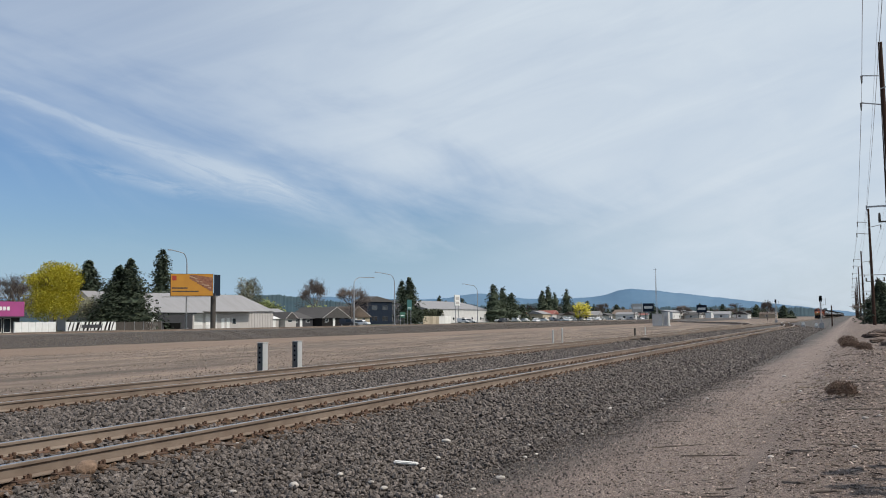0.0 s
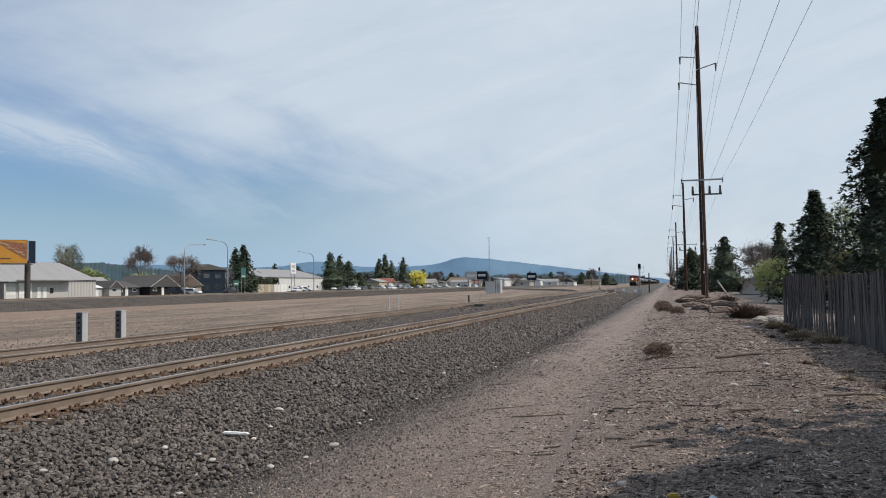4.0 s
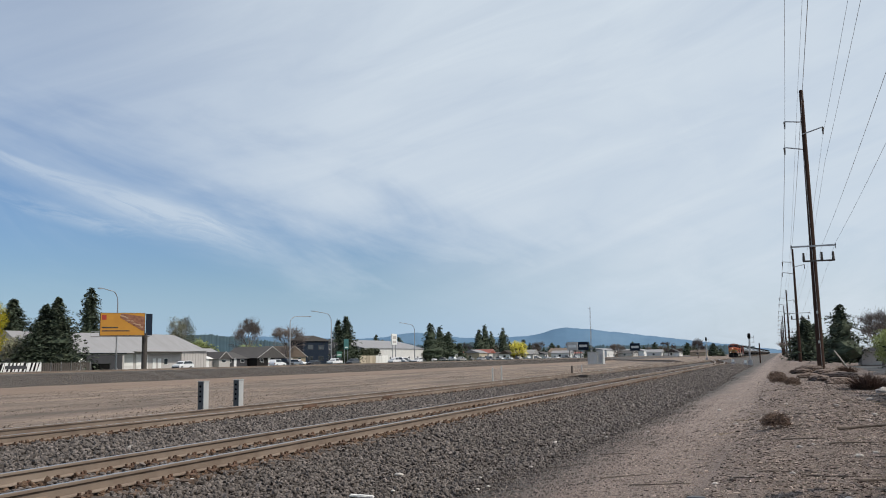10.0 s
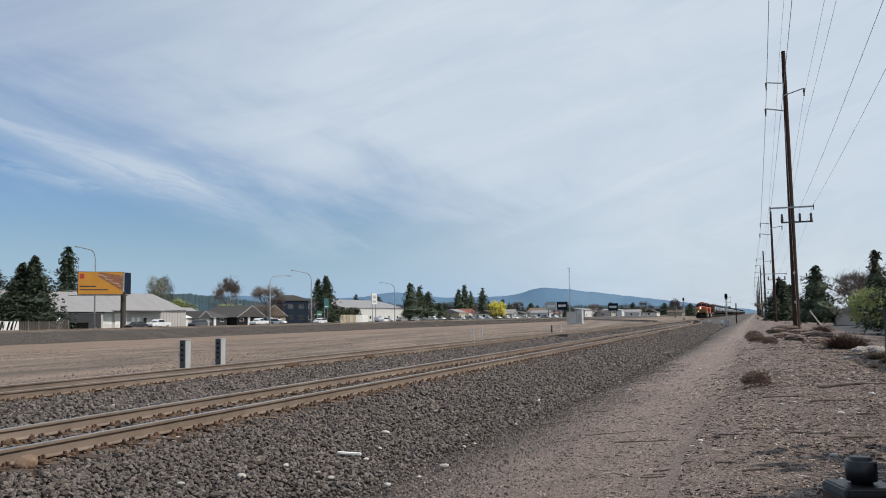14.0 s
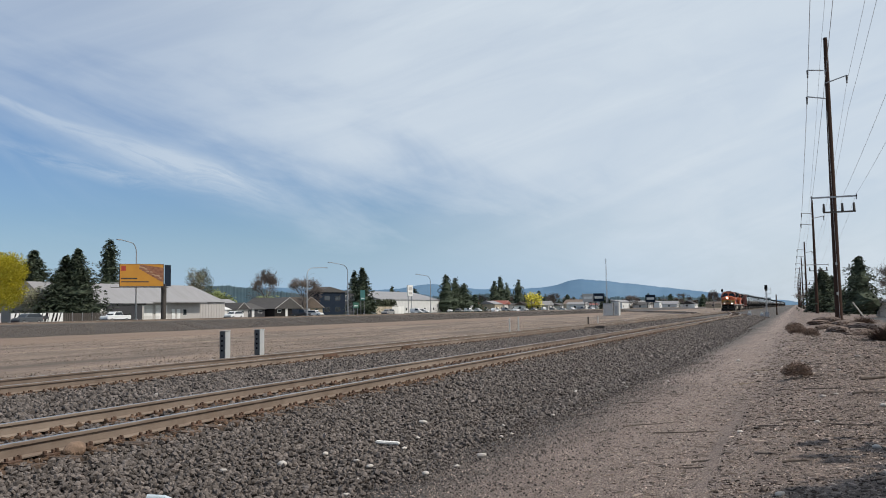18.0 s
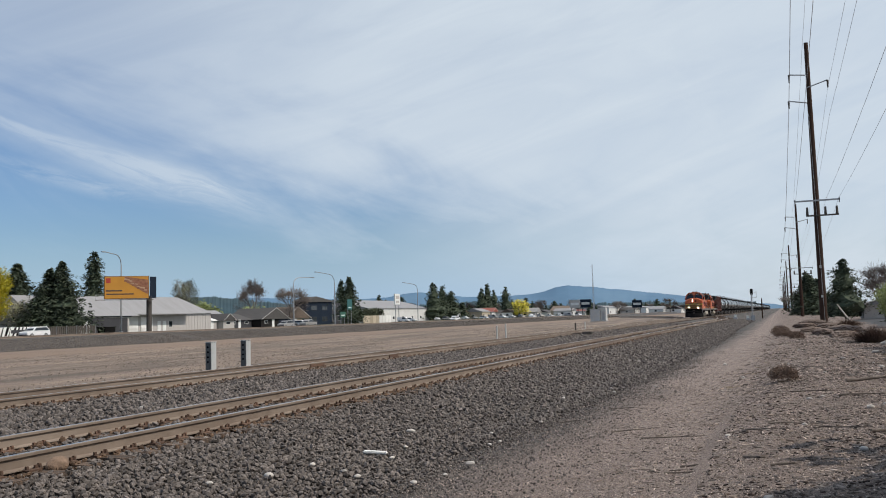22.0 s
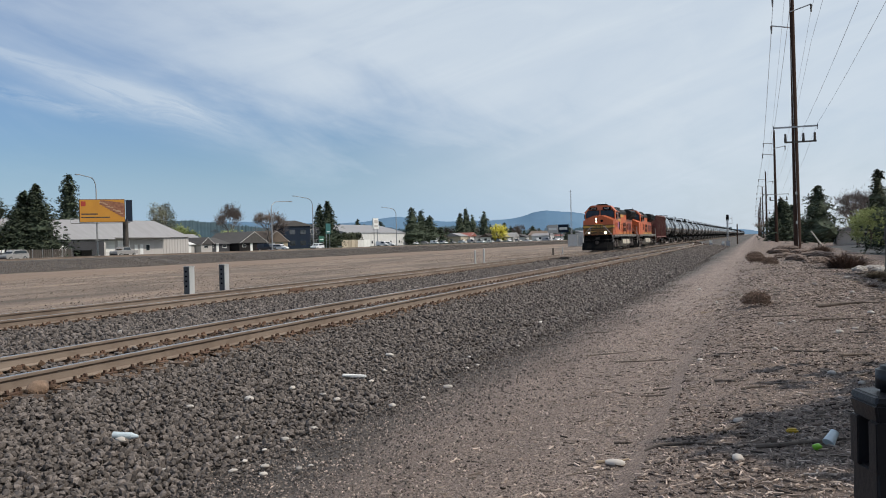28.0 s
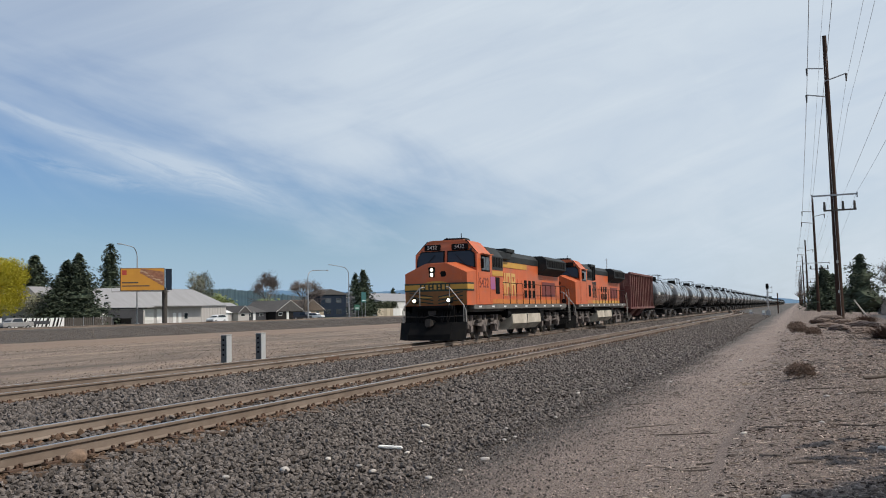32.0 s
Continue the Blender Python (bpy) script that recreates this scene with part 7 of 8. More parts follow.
def ballast():
    def shoulder(x, y):
        r = np.random.default_rng(5)
        far_out = x - toe(y) - np.array([0.5 * noise.noise((a * 0.8, b * 0.5, 2.0)) for a, b in zip(x, y)])
        return ((far_out < -0.15) | (r.random(len(x)) < 0.55 * np.exp(-np.maximum(far_out, 0) * 1.6))) & off_rails(x, y)

    ico, cube = (ICO, ICO_F), (CUBE, CUBE_F)
    for form, args in ((ico, (29000, -9.05, -4.1, 4.5, 15.0, 1, 0.040, 0.074, shoulder)), (ico, (25000, -9.05, -4.1, 15.0, 32.0, 2, 0.055, 0.092, shoulder)), (cube, (17500, -9.05, -4.3, 32.0, 75.0, 3, 0.055, 0.10, shoulder)), (cube, (9000, -9.05, -5.2, 75.0, 150.0, 9, 0.09, 0.15, shoulder)), (cube, (8000, -15.6, -9.2, 55.0, 110.0, 10, 0.09, 0.15, off_rails)),
                       (ico, (26000, -15.6, -9.2, 5.0, 24.0, 4, 0.055, 0.095, off_rails)), (cube, (20000, -15.6, -9.2, 24.0, 55.0, 6, 0.055, 0.10, off_rails)), (cube, (9000, -18.9, -15.6, 9.0, 40.0, 7, 0.045, 0.08, off_rails)), (None, (22000, -63.2, -58.2, 30.0, 140.0, 8, 0.06, 0.11, None)), (None, (9000, -63.2, -58.2, 140.0, 330.0, 12, 0.12, 0.2, None))):
        xs, ys, sz = strew(*args)
        if args[8] is shoulder:
            sz = sz * np.clip(1.0 - 0.9 * (xs - toe(ys) + 0.1), 0.32, 1.0)
        if form is None:
            scatter("bank_stones", "grey-brown crushed stone on the low bank", "ballast", xs, ys, sz, "bank_stone", lift=0.15)
            continue
        # rust washed from the rails stains the stones beside them
        near_rail = np.min([np.abs(xs - c - q * GAUGE) for c in (NEAR, FAR) for q in (-1, 1)], axis=0) + np.random.default_rng(31).normal(0, 0.09, len(xs))
        rusty = near_rail < 0.30
        for sel, mat, label in ((~rusty, "ballast", "dark grey angular crushed stone ballast"), (rusty, "ballast_rusty", "rust-stained ballast stones beside the rails")):
            if sel.sum() > 20:
                scatter("ballast", label, "ballast", xs[sel], ys[sel], sz[sel], mat, flat=(0.5, 0.95), lift=0.30, jit=0.36, form=form, rough_z=0.45 if form is ico else 0.25)
    scatter("gravel", "fine brown gravel on the dirt track", "gravel", *strew(64000, -6.4, 1.6, 4.5, 22.0, 11, 0.007, 0.019, near=0.6), "gravel", lift=0.1)
    scatter("gravel", "fine brown gravel on the dirt track", "gravel", *strew(16000, -5.8, 2.5, 4.5, 42.0, 12, 0.010, 0.030, near=0.4), "gravel", lift=0.1)
    scatter("gravel", "small dark stones spilled from the ballast", "gravel", *strew(30000, -7.0, -3.6, 4.5, 34.0, 16, 0.012, 0.034, lambda x, y: np.random.default_rng(4).random(len(x)) < np.exp(-np.maximum(x - toe(y), 0) * 0.9), 0.5), "ballast", lift=0.2)
    scatter("bark_litter", "dark broken bark and root bits on the bank", "litter", *strew(13000, -2.2, 3.2, 5.5, 44.0, 17, 0.008, 0.024, lambda x, y: np.array([noise.noise((a * 0.9, b * 0.6, 8.0)) for a, b in zip(x, y)]) + np.random.default_rng(6).normal(0, 0.15, len(x)) > 0.05, 0.5), "bark_dark", flat=(0.3, 0.8), lift=0.3, long=(1.0, 3.0), form=cube)
    scatter("wood_litter", "grey and brown wood chips and twigs", "litter", *strew(30000, -4.6, 3.4, 5.0, 26.0, 13, 0.007, 0.019, lambda x, y: np.random.default_rng(2).random(len(x)) < (x + 4.2) / 3.6, 0.5), "chip", flat=(0.35, 0.8), lift=0.3, long=(1.5, 6.0), form=cube)
    scatter("wood_litter", "grey and brown wood chips and twigs", "litter", *strew(9000, -3.0, 4.8, 20.0, 60.0, 14, 0.014, 0.034, lambda x, y: np.random.default_rng(3).random(len(x)) < (x + 3.0) / 3.4, 0.3), "chip", flat=(0.4, 0.9), lift=0.3, long=(1.3, 4.5), form=cube)
    scatter("field_stones", "pale stones strewn on the open dirt", "stones", *strew(34000, -51.0, -20.3, 16.0, 130.0, 15, 0.02, 0.075, lambda x, y: np.array([noise.noise((a * 0.16, b * 0.05, 4.0)) for a, b in zip(x, y)]) + np.random.default_rng(9).normal(0, 0.2, len(x)) > -0.08, near=0.4), "field_stone", lift=0.15)


ballast()


def ties(track, x, y0, y1, rng):
    x -= track.location.x
    """Wooden ties with a steel plate, spikes and clips under each rail."""
    bm = boxed(-1.3, 1.3, -0.115, 0.115, -0.36, -0.18, bevel=0.012)
    tie = mesh_of(bm, "tie", M["tie"])
    bm = boxed(-0.17, 0.17, -0.095, 0.095, -0.185, -0.168)
    for dx in (-0.10, 0.10):
        for dy in (-0.06, 0.06):
            box(bm, dx - 0.014, dx + 0.014, dy - 0.016, dy + 0.016, -0.17, -0.132)
    for dx in (-0.085, 0.085):
        box(bm, dx - 0.022, dx + 0.022, 0.10, 0.145, -0.19, -0.125, bevel=0.008)
    plate = mesh_of(bm, "tie_plate", M["rust"])
    y = y0
    while y < y1:
        t = new("tie", tie)
        t.parent = track
        t.matrix_basis = pose(x + rng.uniform(-0.06, 0.06), y, rng.uniform(-0.012, 0.006), 0, 0, rng.uniform(-1.2, 1.2))
        for s in (-1, 1):
            p = new("tie_plate", plate)
            p.parent = track
            p.matrix_basis = pose(x + s * GAUGE, y + rng.uniform(-0.02, 0.02), 0, 0, 0, rng.uniform(-3, 3))
        y += 0.5


ties(track_near, NEAR, 3.5, 60, random.Random(1))
ties(track_far, FAR, 8.0, 72, random.Random(2))
bm = bmesh.new()
for y in np.arange(60.5, 260, 0.5):
    box(bm, -1.3, 1.3, y - 0.11, y + 0.11, -0.3, -0.18)
tagged(part("tie_row", bm, M["tie"], track_far), kind="stuff")
for tr, fx, y1, top in ((track_near, main_x, 230, -0.18), (track_siding, siding_x, 300, -0.20)):
    bm = bmesh.new()
    for y in np.arange(60.5 if tr is track_near else 84.0, y1, 0.55):
        box(bm, fx(y) - 1.3, fx(y) + 1.3, y - 0.11, y + 0.11, top - 0.12, top)
    tagged(part("tie_row", bm, M["tie"], tr), kind="stuff")
# long timbers and the motor of the turnout
turnout = empty("switch_machine", pose(-14.45, 62.0, ground_z(-14.45, 62.0) - 0.02), "dark steel switch machine with rods on long timbers", "switch machine")
for k in range(2):
    part("timber", boxed(-1.6, 0.9, -0.9 + 0.6 * k, -0.66 + 0.6 * k, -0.02, 0.14, bevel=0.01), M["tie"], turnout)
body = part("housing", boxed(-0.35, 0.35, -0.75, -0.05, 0.10, 0.27, bevel=0.04), M["steel_dark"], turnout)
part("cover", boxed(-0.36, 0.36, -0.6, -0.1, 0.27, 0.30, bevel=0.01), M["steel_dark"], body)
for k in range(2):
    part("rod", rod(bmesh.new(), (-1.2, -0.6 + 0.4 * k, 0.16), (-0.4, -0.6 + 0.4 * k, 0.22), 0.03), M["steel_dark"], turnout)
part("cable_duct", boxed(-0.3, -0.05, 0.8, 6.2, -0.02, 0.10, bevel=0.02), M["tie"], turnout, "long dark trough beside the rail")
for x, y in ((-6.6, 150.0), (-8.2, 143.0)):
    st = empty("switch_stand", pose(x, y, ground_z(x, y) - 0.03), "low white switch stand beside the turnout", "switch stand", "switch stands")
    part("stand", boxed(-0.3, 0.3, -0.3, 0.3, 0, 0.45, bevel=0.03), M["steel"], st)
    part("target", boxed(-0.2, 0.2, -0.02, 0.02, 0.45, 0.85, bevel=0.01), M["white"], st)
# rail joint and closure pieces on the far line
part("joint_bar", boxed(0.78, 0.81, 24.2, 25.1, -0.14, -0.04, bevel=0.01), M["rust"], track_far)
part("joint_bar", boxed(0.78, 0.81, 30.2, 31.0, -0.14, -0.04, bevel=0.01), M["rust"], track_far)


def lump(name, x, y, sx, sy, sz, seed, mat, label, category="stone", turn=0.0, sink=0.2, group="", rough=0.0):
    rnd = random.Random(seed)
    bm = bmesh.new()
    bmesh.ops.create_icosphere(bm, subdivisions=5 if rough else 3, radius=0.5)
    off = Vector((seed * 3.1, seed * 1.7, 0))
    for v in bm.verts:
        k = 1 + 0.22 * noise.noise(v.co * 2.2 + off) + 0.07 * noise.noise(v.co * 7 + off) + rough * (noise.noise(v.co * 5 + off) + 0.7 * noise.noise(v.co * 13 + off) + 0.5 * noise.noise(v.co * 31 + off))
        v.co = Vector((v.co.x * sx * k, v.co.y * sy * k, max(v.co.z * sz * k, -0.42 * sz)))
    ob = new(name, mesh_of(bm, name, M[mat], smooth=not rough))
    ob.matrix_basis = pose(x, y, ground_z(x, y) + sz * (0.5 - sink), 0, 0, turn)
    return tagged(ob, label, category, group)


def stick(x, y, length, r, turn, seed, mat="wood_grey", label="dry grey stick lying on the dirt", bend=0.08, category="stick"):
    rnd = random.Random(seed)
    pts = []
    n = 5
    ca, sa = math.cos(radians(turn)), math.sin(radians(turn))
    for k in range(n + 1):
        q = k / n - 0.5
        d = rnd.gauss(0, bend) * length * 0.3
        px, py = x + ca * length * q - sa * d, y + sa * length * q + ca * d
        pts.append((px, py, ground_z(px, py) + r * 0.9))
    bm = bmesh.new()
    for k in range(n):
        rod(bm, pts[k], pts[k + 1], r * (1 - 0.12 * k), r * (1 - 0.12 * (k + 1)), n=7)
    return tagged(new("stick", mesh_of(bm, "stick", M[mat])), label, category, "sticks")


# the brown rock by the rail, white rubble, rubbish
rock = lump("rock", -8.90, 7.22, 0.19, 0.30, 0.20, 3, "stone_tan", "rounded tan rock beside the rail", turn=8, sink=0.12)
plank = boxed(-0.17, 0.17, -0.04, 0.04, 0, 0.035, bevel=0.012)
ob = new("plank", mesh_of(plank, "plank", M["paper_white"]))
ob.matrix_basis = pose(-6.65, 10.59, ground_z(-6.65, 10.59) + 0.075, 4, 3, 12)
tagged(ob, "short white splintered plank on the stones", "plank")
WHITE = [(-6.52, 9.43, 0.07), (-6.28, 9.33, 0.08), (-6.96, 9.43, 0.08), (-7.03, 8.54, 0.12), (-6.96, 12.52, 0.12), (-6.11, 19.34, 0.10), (-5.46, 14.9, 0.07), (-5.9, 13.4, 0.06), (-5.2, 10.4, 0.10), (-6.4, 10.6, 0.07), (-6.55, 11.4, 0.07), (-7.05, 6.38, 0.10), (-7.32, 7.81, 0.07), (-6.3, 7.2, 0.06), (-0.62, 10.03, 0.09), (-1.15, 12.6, 0.07), (-0.2, 14.2, 0.10), (-0.4, 9.3, 0.08), (0.6, 17.5, 0.12), (-1.0, 15.8, 0.09), (-2.09, 11.58, 0.07), (0.9, 24.0, 0.14), (0.2, 27.0, 0.12), (1.4, 31.0, 0.2), (-1.54, 7.68, 0.08), (-1.52, 6.28, 0.09), (-5.44, 9.11, 0.08), (-8.7, 9.6, 0.06), (-12.6, 12.9, 0.12), (-4.4, 22.0, 0.09), (-3.2, 30.0, 0.12)]
for k, (x, y, s) in enumerate(WHITE):
    ob = lump("stone", x, y, s * 1.2, s * 0.9, s * 0.6, 30 + k, "stone_pale", "small pale stone lying on the dirt", turn=k * 47, group="pale stones")
    ob.location.z += 0.05 if x < -5.0 else 0.0
rnd_w = random.Random(12)
for k in range(26):
    y = 6.0 + 26 * rnd_w.random() ** 1.5
    x = -5.6 + rnd_w.gauss(0, 0.55)
    q = rnd_w.uniform(0.035, 0.075)
    ob = lump("stone", x, y, q * 1.3, q, q * 0.6, 130 + k, "stone_pale", "small pale stone at the foot of the ballast", turn=k * 47, group="pale stones")
    ob.location.z += 0.035
slab = lump("flat_stone", -2.44, 6.6, 0.16, 0.11, 0.06, 90, "stone_pale", "flat pale stone slab in the shade", turn=-12)
bag = lump("wrapper", -0.98, 6.52, 0.07, 0.06, 0.05, 91, "plastic_green", "crumpled bright green snack wrapper", "litter", 20, 0.1)
cup = new("plastic_cup", mesh_of(rod(bmesh.new(), (0, 0, 0), (0.02, 0.03, 0.10), 0.045, 0.032, n=16), "plastic_cup", M["plastic_clear"]))
cup.matrix_basis = pose(-0.90, 6.63, ground_z(-0.90, 6.63) + 0.02, 0, 35, 30)
tagged(cup, "crushed translucent plastic cup", "litter")
can = new("can", mesh_of(boxed(-0.045, 0.045, -0.03, 0.03, 0, 0.04, bevel=0.014), "can", M["plastic_yellow"]))
can.matrix_basis = pose(-1.13, 7.09, ground_z(-1.13, 7.09), 0, 0, 10)
tagged(can, "small yellow plastic scrap on the dirt", "litter")
STICKS = [(0.35, 19.2, 1.25, 0.035, 20), (0.9, 15.2, 0.5, 0.02, 62), (-2.9, 12.6, 0.9, 0.011, 14), (-1.72, 9.73, 0.26, 0.02, -28), (-3.50, 13.55, 0.98, 0.010, 36), (-1.9, 11.9, 0.16, 0.018, 120), (-2.3, 10.0, 0.45, 0.012, 0), (-1.3, 12.8, 0.6, 0.014, 10), (-0.7, 12.2, 0.7, 0.016, -12), (-0.2, 11.6, 0.5, 0.02, 25), (-2.3, 9.6, 0.7, 0.01, 5), (-0.1, 16.0, 0.9, 0.02, 15), (-0.9, 17.0, 0.8, 0.016, -8), (0.5, 14.8, 0.7, 0.02, 40), (-1.4, 9.3, 0.3, 0.016, 12), (-2.0, 6.9, 0.5, 0.018, -4), (-1.0, 6.7, 0.8, 0.02, 14), (-1.6, 7.4, 0.5, 0.012, 70), (-0.4, 8.2, 0.7, 0.018, 55), (0.3, 10.6, 0.6, 0.016, 75), (-6.5, 11.0, 0.35, 0.022, -20), (-5.0, 15.2, 0.5, 0.014, 2), (-4.3, 16.8, 0.6, 0.012, 6), (1.3, 12.9, 1.1, 0.022, 30), (2.2, 16.8, 0.9, 0.02, -20), (1.6, 20.5, 1.4, 0.025, 10), (2.6, 26.0, 1.2, 0.03, 60), (-1.1, 23.0, 0.9, 0.02, 5), (3.0, 31.0, 1.6, 0.03, 35), (-0.3, 9.9, 0.5, 0.018, 62)]
for k, (x, y, ln, r, a) in enumerate(STICKS):
    stick(x, y, ln, r, a, 300 + k)
rnd_s = random.Random(77)
for k in range(60):
    x, y = rnd_s.uniform(-2.6, 3.4), 6.3 + 24 * rnd_s.random() ** 1.6
    stick(x, y, rnd_s.uniform(0.12, 0.55), rnd_s.uniform(0.005, 0.015), rnd_s.uniform(-60, 60), 900 + k, "wood_grey" if k % 3 else "straw")
for k in range(26):
    x, y = rnd_s.uniform(-2.4, 3.2), 6.5 + 30 * rnd_s.random() ** 1.4
    lump("stone", x, y, rnd_s.uniform(0.04, 0.10), rnd_s.uniform(0.04, 0.08), rnd_s.uniform(0.03, 0.05), 960 + k, "stone_pale", "small pale stone lying on the dirt", turn=k * 31, group="pale stones")
tumbleweed(-1.40, 20.2, 0.66, 0.36, 401, "round dry brown tumbleweed on the edge of the track")
tumbleweed(-1.5, 54.1, 1.1, 0.62, 402, "round dry brown tumbleweed by the track")
tumbleweed(-1.35, 50.0, 1.0, 0.42, 405, "flat dry brown tumbleweed by the track")
tumbleweed(-0.75, 45.0, 0.8, 0.46, 403, "round dry brown tumbleweed by the track")
for k, (x, y, w, h) in enumerate(((2.55, 23.0, 1.0, 0.34), (2.45, 26.0, 1.2, 0.38), (2.5, 29.0, 0.9, 0.30), (1.6, 60.0, 1.6, 0.5), (2.9, 66.0, 2.2, 0.8), (0.4, 72.0, 1.5, 0.5), (1.6, 80.0, 2.0, 0.6), (2.4, 31.5, 1.0, 0.32))):
    tuft("dry_weed", x, y, w, h, 420 + k, "straw" if k in (0, 1, 7) else "weed", "dry tangled weed thicket on the bank", "weed", 800)
tuft("dry_weed", 2.05, 38.5, 2.2, 0.85, 404, "weed", "wide dry brown weed thicket by the fence", "weed", 1500)
for k in range(30):
    rnd = random.Random(500 + k)
    y = rnd.uniform(12, 40)
    x = rnd.uniform(1.4, 2.8)
    tuft("dry_grass", x, y, rnd.uniform(0.3, 0.7), rnd.uniform(0.06, 0.16), 600 + k, "straw" if k % 2 else "weed", "dry straw-coloured grass tuft in the litter", "grass", 140, "grass tufts")
for k, (x, y, s) in enumerate(((2.75, 36.4, 0.9), (2.3, 36.0, 0.6), (2.95, 35.4, 0.5))):
    lump("rubble", x, y, s, s * 0.7, 0.28, 700 + k, "stone_pale", "pale broken concrete rubble by the fence", "rubble", k * 33, group="rubble", rough=0.16)
for k, (x, y, s) in enumerate(((1.4, 62.0, 1.6), (0.9, 78.0, 1.8), (0.2, 70.0, 1.4), (1.3, 46.0, 1.3), (0.6, 50.0, 1.2), (1.9, 55.0, 1.7), (0.3, 58.0, 1.2))):
    lump("dirt_mound", x, y, s * 0.8, s * 1.2, s * 0.34, 720 + k, "mound", "low mound of dark dirt and roots", "mound", k * 51, 0.26, "mounds", 0.16)
stick(3.9, 88.0, 2.4, 0.06, 100, 801, "stone_pale", "pale broken post leaning in the weeds")
b = new("leaning_post", mesh_of(rod(bmesh.new(), (0, 0, 0), (-1.1, 0, 1.7), 0.07, 0.06), "leaning_post", M["stone_pale"]))
b.location = (4.6, 88.5, ground_z(4.6, 88.5))
tagged(b, "pale broken post leaning in the weeds", "post")
bottle = new("plastic_bottle", mesh_of(rod(rod(bmesh.new(), (-0.10, 0, 0), (0.08, 0, 0), 0.034, n=14), (0.08, 0, 0), (0.14, 0, 0), 0.03, 0.013, n=12), "plastic_bottle", M["plastic_clear"], smooth=False))
bottle.matrix_basis = pose(-7.05, 6.42, ground_z(-7.05, 6.42) + 0.10, 0, 4, 20)
tagged(bottle, "clear crushed plastic bottle on the stones", "litter")

# ---- vehicles ----
def vehicle(kind, paint, label, x, y, z=0.115, parked=None, group="traffic"):
    """A vehicle that faces -y."""
    names = {"pickup": "pickup_truck", "suv": "car", "sedan": "car", "van": "van"}
    e = empty(names[kind], pose(x, y, z, 0, 0, parked or 0), label, "pickup" if kind == "pickup" else "van" if kind == "van" else "car", group)
    side = {
        "sedan": [(-2.25, 0.35), (-2.3, 0.62), (-2.1, 0.80), (-1.1, 0.92), (-0.35, 1.42), (0.9, 1.44), (1.65, 1.0), (2.2, 0.95), (2.3, 0.6), (2.25, 0.35)],
        "suv": [(-2.25, 0.4), (-2.3, 0.75), (-2.15, 0.95), (-1.15, 1.08), (-0.5, 1.66), (1.7, 1.70), (2.2, 1.1), (2.28, 0.7), (2.25, 0.4)],
        "pickup": [(-2.75, 0.5), (-2.8, 0.85), (-2.65, 1.08), (-1.4, 1.18), (-0.75, 1.82), (0.75, 1.84), (0.95, 1.2), (2.75, 1.2), (2.8, 0.7), (2.75, 0.5)],
        "van": [(-2.3, 0.4), (-2.4, 0.9), (-1.7, 1.1), (-1.1, 1.95), (2.3, 2.0), (2.4, 0.6), (2.35, 0.4)],
    }[kind]
    bm = bmesh.new()
    belt = 1.05
    def half(z):
        return 0.90 if z < belt + 0.16 else 0.90 - 0.28 * (z - belt - 0.16)
    n = len(side)
    lo = [bm.verts.new((-half(b), a, b)) for a, b in side]
    hi = [bm.verts.new((half(b), a, b)) for a, b in side]
    fs = [bm.faces.new(lo), bm.faces.new(hi)] + [bm.faces.new((lo[i], lo[(i + 1) % n], hi[(i + 1) % n], hi[i])) for i in range(n)]
    bmesh.ops.recalc_face_normals(bm, faces=fs)
    bmesh.ops.bevel(bm, geom=list(bm.edges), offset=0.05, segments=2, affect="EDGES")
    part("body", bm, M[paint], e)
    glass = {"sedan": [(-0.95, 0.96), (-0.33, 1.36), (0.85, 1.38), (1.45, 1.02)], "suv": [(-1.0, 1.12), (-0.45, 1.58), (1.6, 1.62), (1.95, 1.14)], "pickup": [(-1.2, 1.22), (-0.7, 1.72), (0.68, 1.74), (0.8, 1.22)], "van": [(-1.5, 1.2), (-1.05, 1.8), (0.2, 1.84), (0.2, 1.2)]}[kind]
    for s in (-1, 1):
        bm = bmesh.new()
        pts = [bm.verts.new((s * (half(b) + 0.012), a, b)) for a, b in glass] + [bm.verts.new((s * (half(b) - 0.03), a, b)) for a, b in glass]
        bm.faces.new(pts[:4]), bm.faces.new(pts[4:])
        for i in range(4):
            bm.faces.new((pts[i], pts[(i + 1) % 4], pts[4 + (i + 1) % 4], pts[4 + i]))
        bmesh.ops.recalc_face_normals(bm, faces=bm.faces)
        part("side_window", bm, M["glass"], e)
    a, b = glass[0], glass[1]
    bm = bmesh.new()
    hull_between(bm, [(-0.72, a[1] + 0.04), (0.72, a[1] + 0.04), (0.62, b[1]), (-0.62, b[1])], [a[0] - 0.16, a[0] - 0.16, b[0] - 0.10, b[0] - 0.10], [(-0.72, a[1] + 0.04), (0.72, a[1] + 0.04), (0.62, b[1]), (-0.62, b[1])], [a[0] + 0.1, a[0] + 0.1, b[0] + 0.1, b[0] + 0.1])
    part("windscreen", bm, M["glass"], e)
    f = side[0][0]
    for s in (-1, 1):
        part("headlight", boxed(min(s * 0.5, s * 0.85), max(s * 0.5, s * 0.85), f - 0.03, f + 0.12, 0.62, 0.78, bevel=0.02), M["label_white"], e)
        part("tail_light", boxed(min(s * 0.62, s * 0.86), max(s * 0.62, s * 0.86), -f - 0.1, -f + 0.02, 0.72, 0.9), M["board_red"], e)
    part("bumper", boxed(-0.86, 0.86, f - 0.06, f + 0.15, 0.32, 0.55, bevel=0.04), M["paint_dark"], e)
    base = 1.72 if kind == "pickup" else 1.38
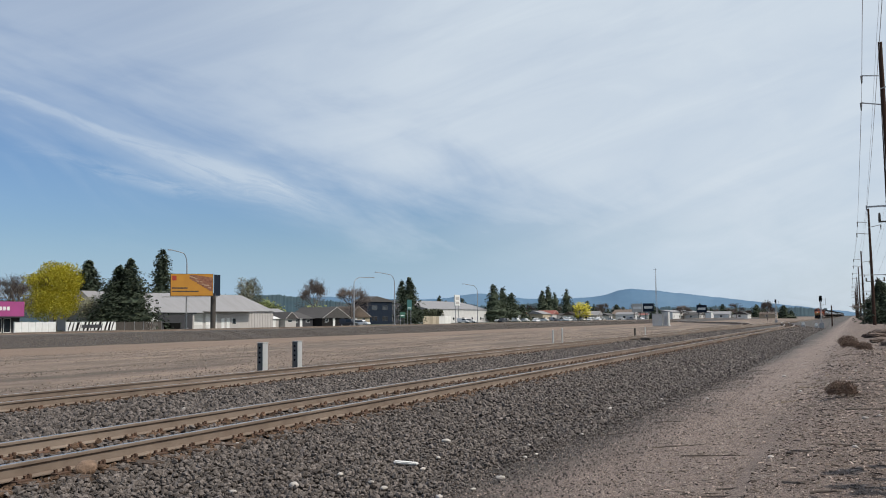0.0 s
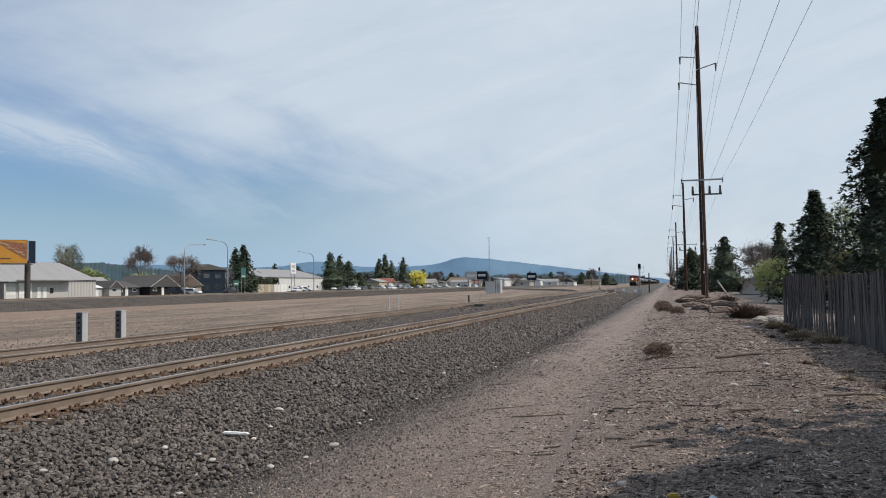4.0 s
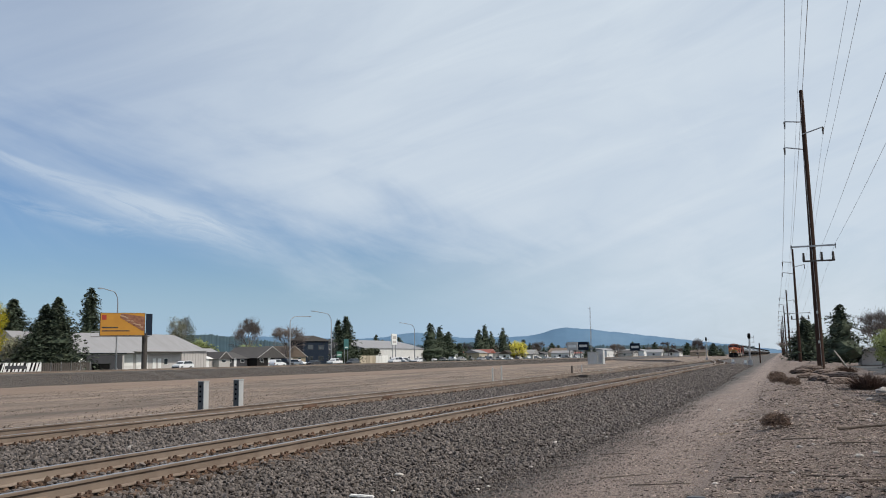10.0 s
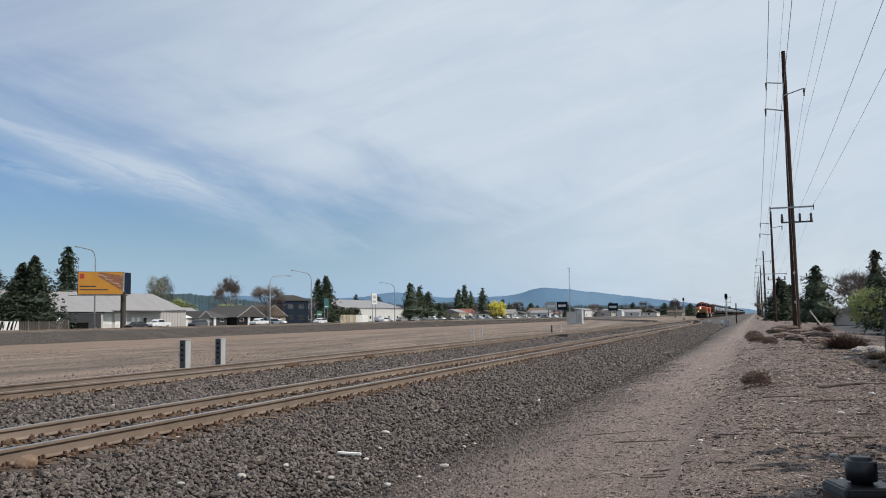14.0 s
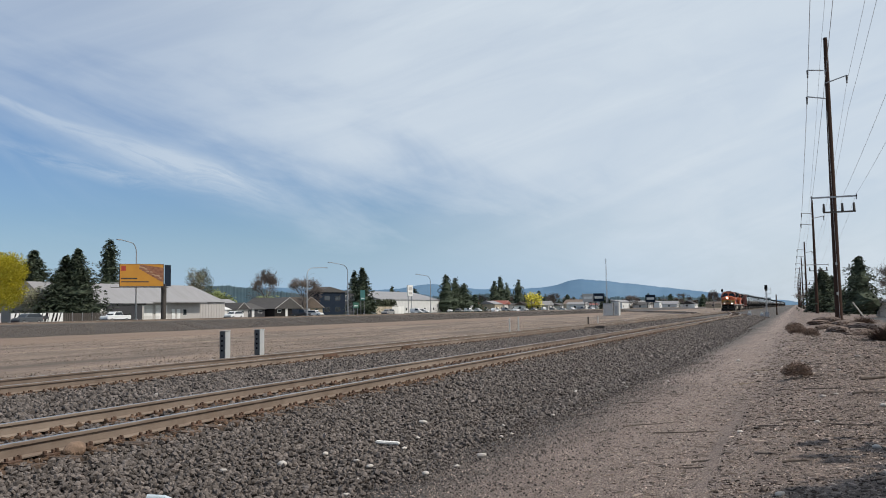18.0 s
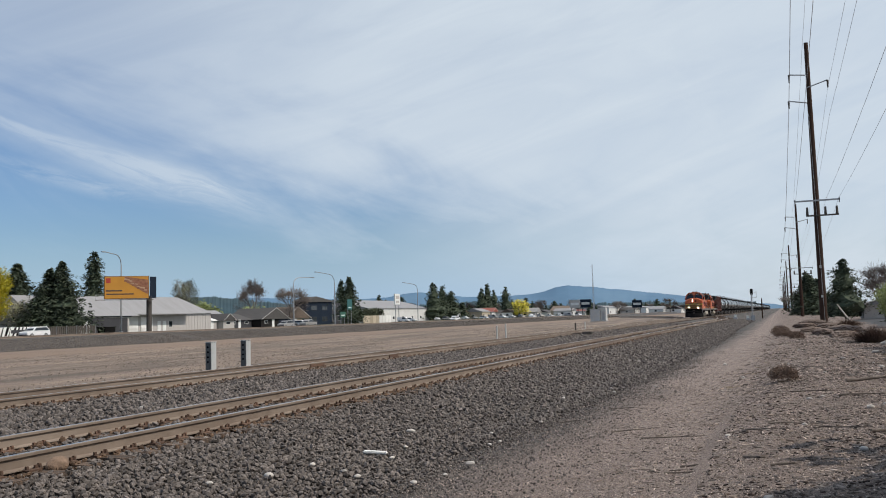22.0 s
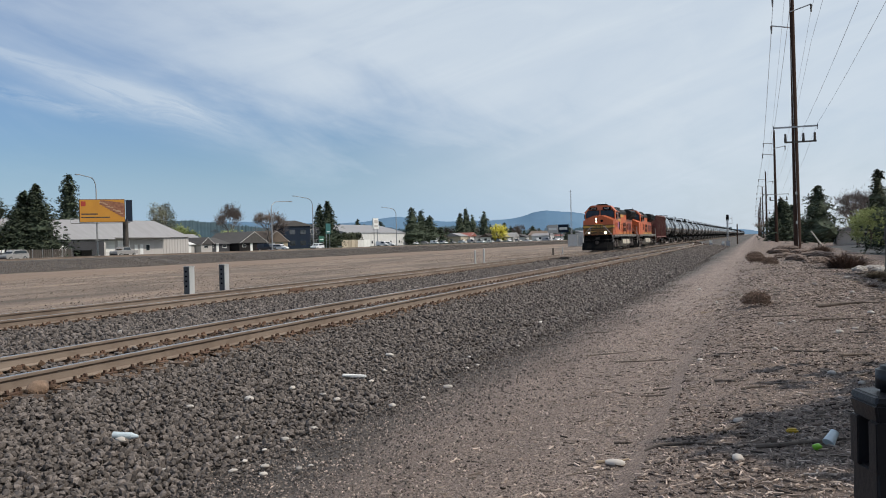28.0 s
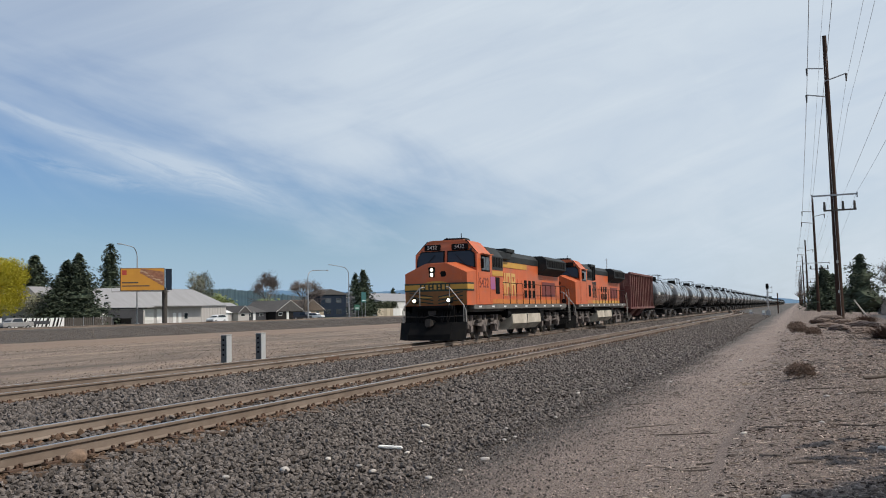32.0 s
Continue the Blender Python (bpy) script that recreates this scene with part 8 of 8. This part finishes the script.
    for yy in (-base, base):
        for s in (-1, 1):
            w = part("wheel", rod(bmesh.new(), (s * 0.70, yy, 0.35), (s * 0.91, yy, 0.35), 0.35, n=18), M["tyre"], e)
            part("rim", rod(bmesh.new(), (s * 0.91, yy, 0.35), (s * 0.925, yy, 0.35), 0.21, n=14), M["steel"], w)
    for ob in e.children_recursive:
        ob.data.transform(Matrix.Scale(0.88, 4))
    return e


# kind, paint, label, lane, and when and where it passes: seconds and metres along the road
TRAFFIC = [("suv", "paint_white", "white hatchback driving on the road", -97.0, [(0, 273.9), (6, 182.3), (9.5, 129.8), (12.5, 90.1), (32, -138.6)]),
           ("suv", "paint_white", "white car driving away along the far lane", -94.0, [(0, -6.6), (7.5, 109.4), (32, 488.2)]),
           ("pickup", "paint_dark", "dark pickup truck driving on the road", -97.0, [(0, 243.7), (7, 127.3), (32, -287.8)]),
           ("pickup", "paint_white", "white pickup truck driving on the road", -97.0, [(0, 310.2), (8, 204.7), (9.5, 184.4), (12, 149.0), (14.5, 115.1), (32, -121.5)]),
           ("sedan", "paint_dark", "dark sedan driving on the road", -97.0, [(0, 296.3), (12, 142.0), (14.5, 109.8), (32, -116.2)]),
           ("suv", "paint_grey", "dark grey car driving past the shop", -97.0, [(0, 315.5), (13, 146.4), (14.5, 126.3), (17, 96.3), (19, 76.4), (32, -52.2)]),
           ("pickup", "paint_white", "white work pickup with a flat bed", -97.0, [(0, 351.8), (13.5, 160.7), (14.5, 146.6), (17, 114.6), (19, 90.4), (20, 79.1), (32, -61.8)]),
           ("suv", "paint_white", "white hatchback driving on the road", -97.0, [(0, 339.0), (17, 144.1), (19, 120.5), (22, 90.0), (32, -12.8)]),
           ("pickup", "paint_silver", "silver pickup truck driving on the road", -97.0, [(0, 341.1), (28, 112.5), (30, 96.1), (32, 83.8)]),
           ("suv", "paint_white", "white car driving on the road", -97.0, [(0, 531.9), (30, 152.1), (32, 126.7)]),
           ("suv", "paint_silver", "silver car driving past the shop", -97.0, [(0, 389.1), (28, 90.6), (32, 48.0)])]
moving = []
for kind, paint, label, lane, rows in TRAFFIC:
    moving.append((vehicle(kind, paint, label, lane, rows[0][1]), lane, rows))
# parked ones in front of the far buildings
rnd_cars = random.Random(21)
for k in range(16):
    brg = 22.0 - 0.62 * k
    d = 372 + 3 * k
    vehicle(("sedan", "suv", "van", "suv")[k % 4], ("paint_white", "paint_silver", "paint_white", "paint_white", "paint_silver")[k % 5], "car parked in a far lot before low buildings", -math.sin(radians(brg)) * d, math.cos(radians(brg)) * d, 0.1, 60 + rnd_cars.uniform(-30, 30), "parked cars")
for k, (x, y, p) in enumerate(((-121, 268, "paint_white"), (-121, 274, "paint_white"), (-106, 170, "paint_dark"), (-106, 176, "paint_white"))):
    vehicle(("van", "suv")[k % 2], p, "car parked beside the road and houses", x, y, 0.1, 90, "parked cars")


def motions():
    for car, behind in train:
        walk(car, [(t, pose(FAR, y + behind, 0)) for t, y in FRONT])
    for car, lane, rows in moving:
        walk(car, [(t, pose(lane, y, 0.115, 0, 0, 180 if rows[-1][1] > rows[0][1] else 0)) for t, y in rows])
    walk(lantern_post, [(t, pose(*p, 0, 0, turn)) for t, p, turn in LANTERN])


LANTERN = [(0, (-1.284, 0.500, 1.267), 18), (12, (-1.284, 0.500, 1.267), 18), (13, (-1.284, 0.514, 1.263), 18), (14.5, (-1.276, 0.518, 1.262), 18), (17, (-1.231, 0.56, 1.262), 18), (23.6, (-1.257, 0.531, 1.279), 18), (24.5, (-1.258, 0.531, 1.279), 18),
           (25.5, (-1.261, 0.516, 1.277), 18), (27.5, (-1.264, 0.519, 1.272), 18), (28, (-1.267, 0.528, 1.269), 18), (32, (-1.267, 0.528, 1.269), 18)]
motions()
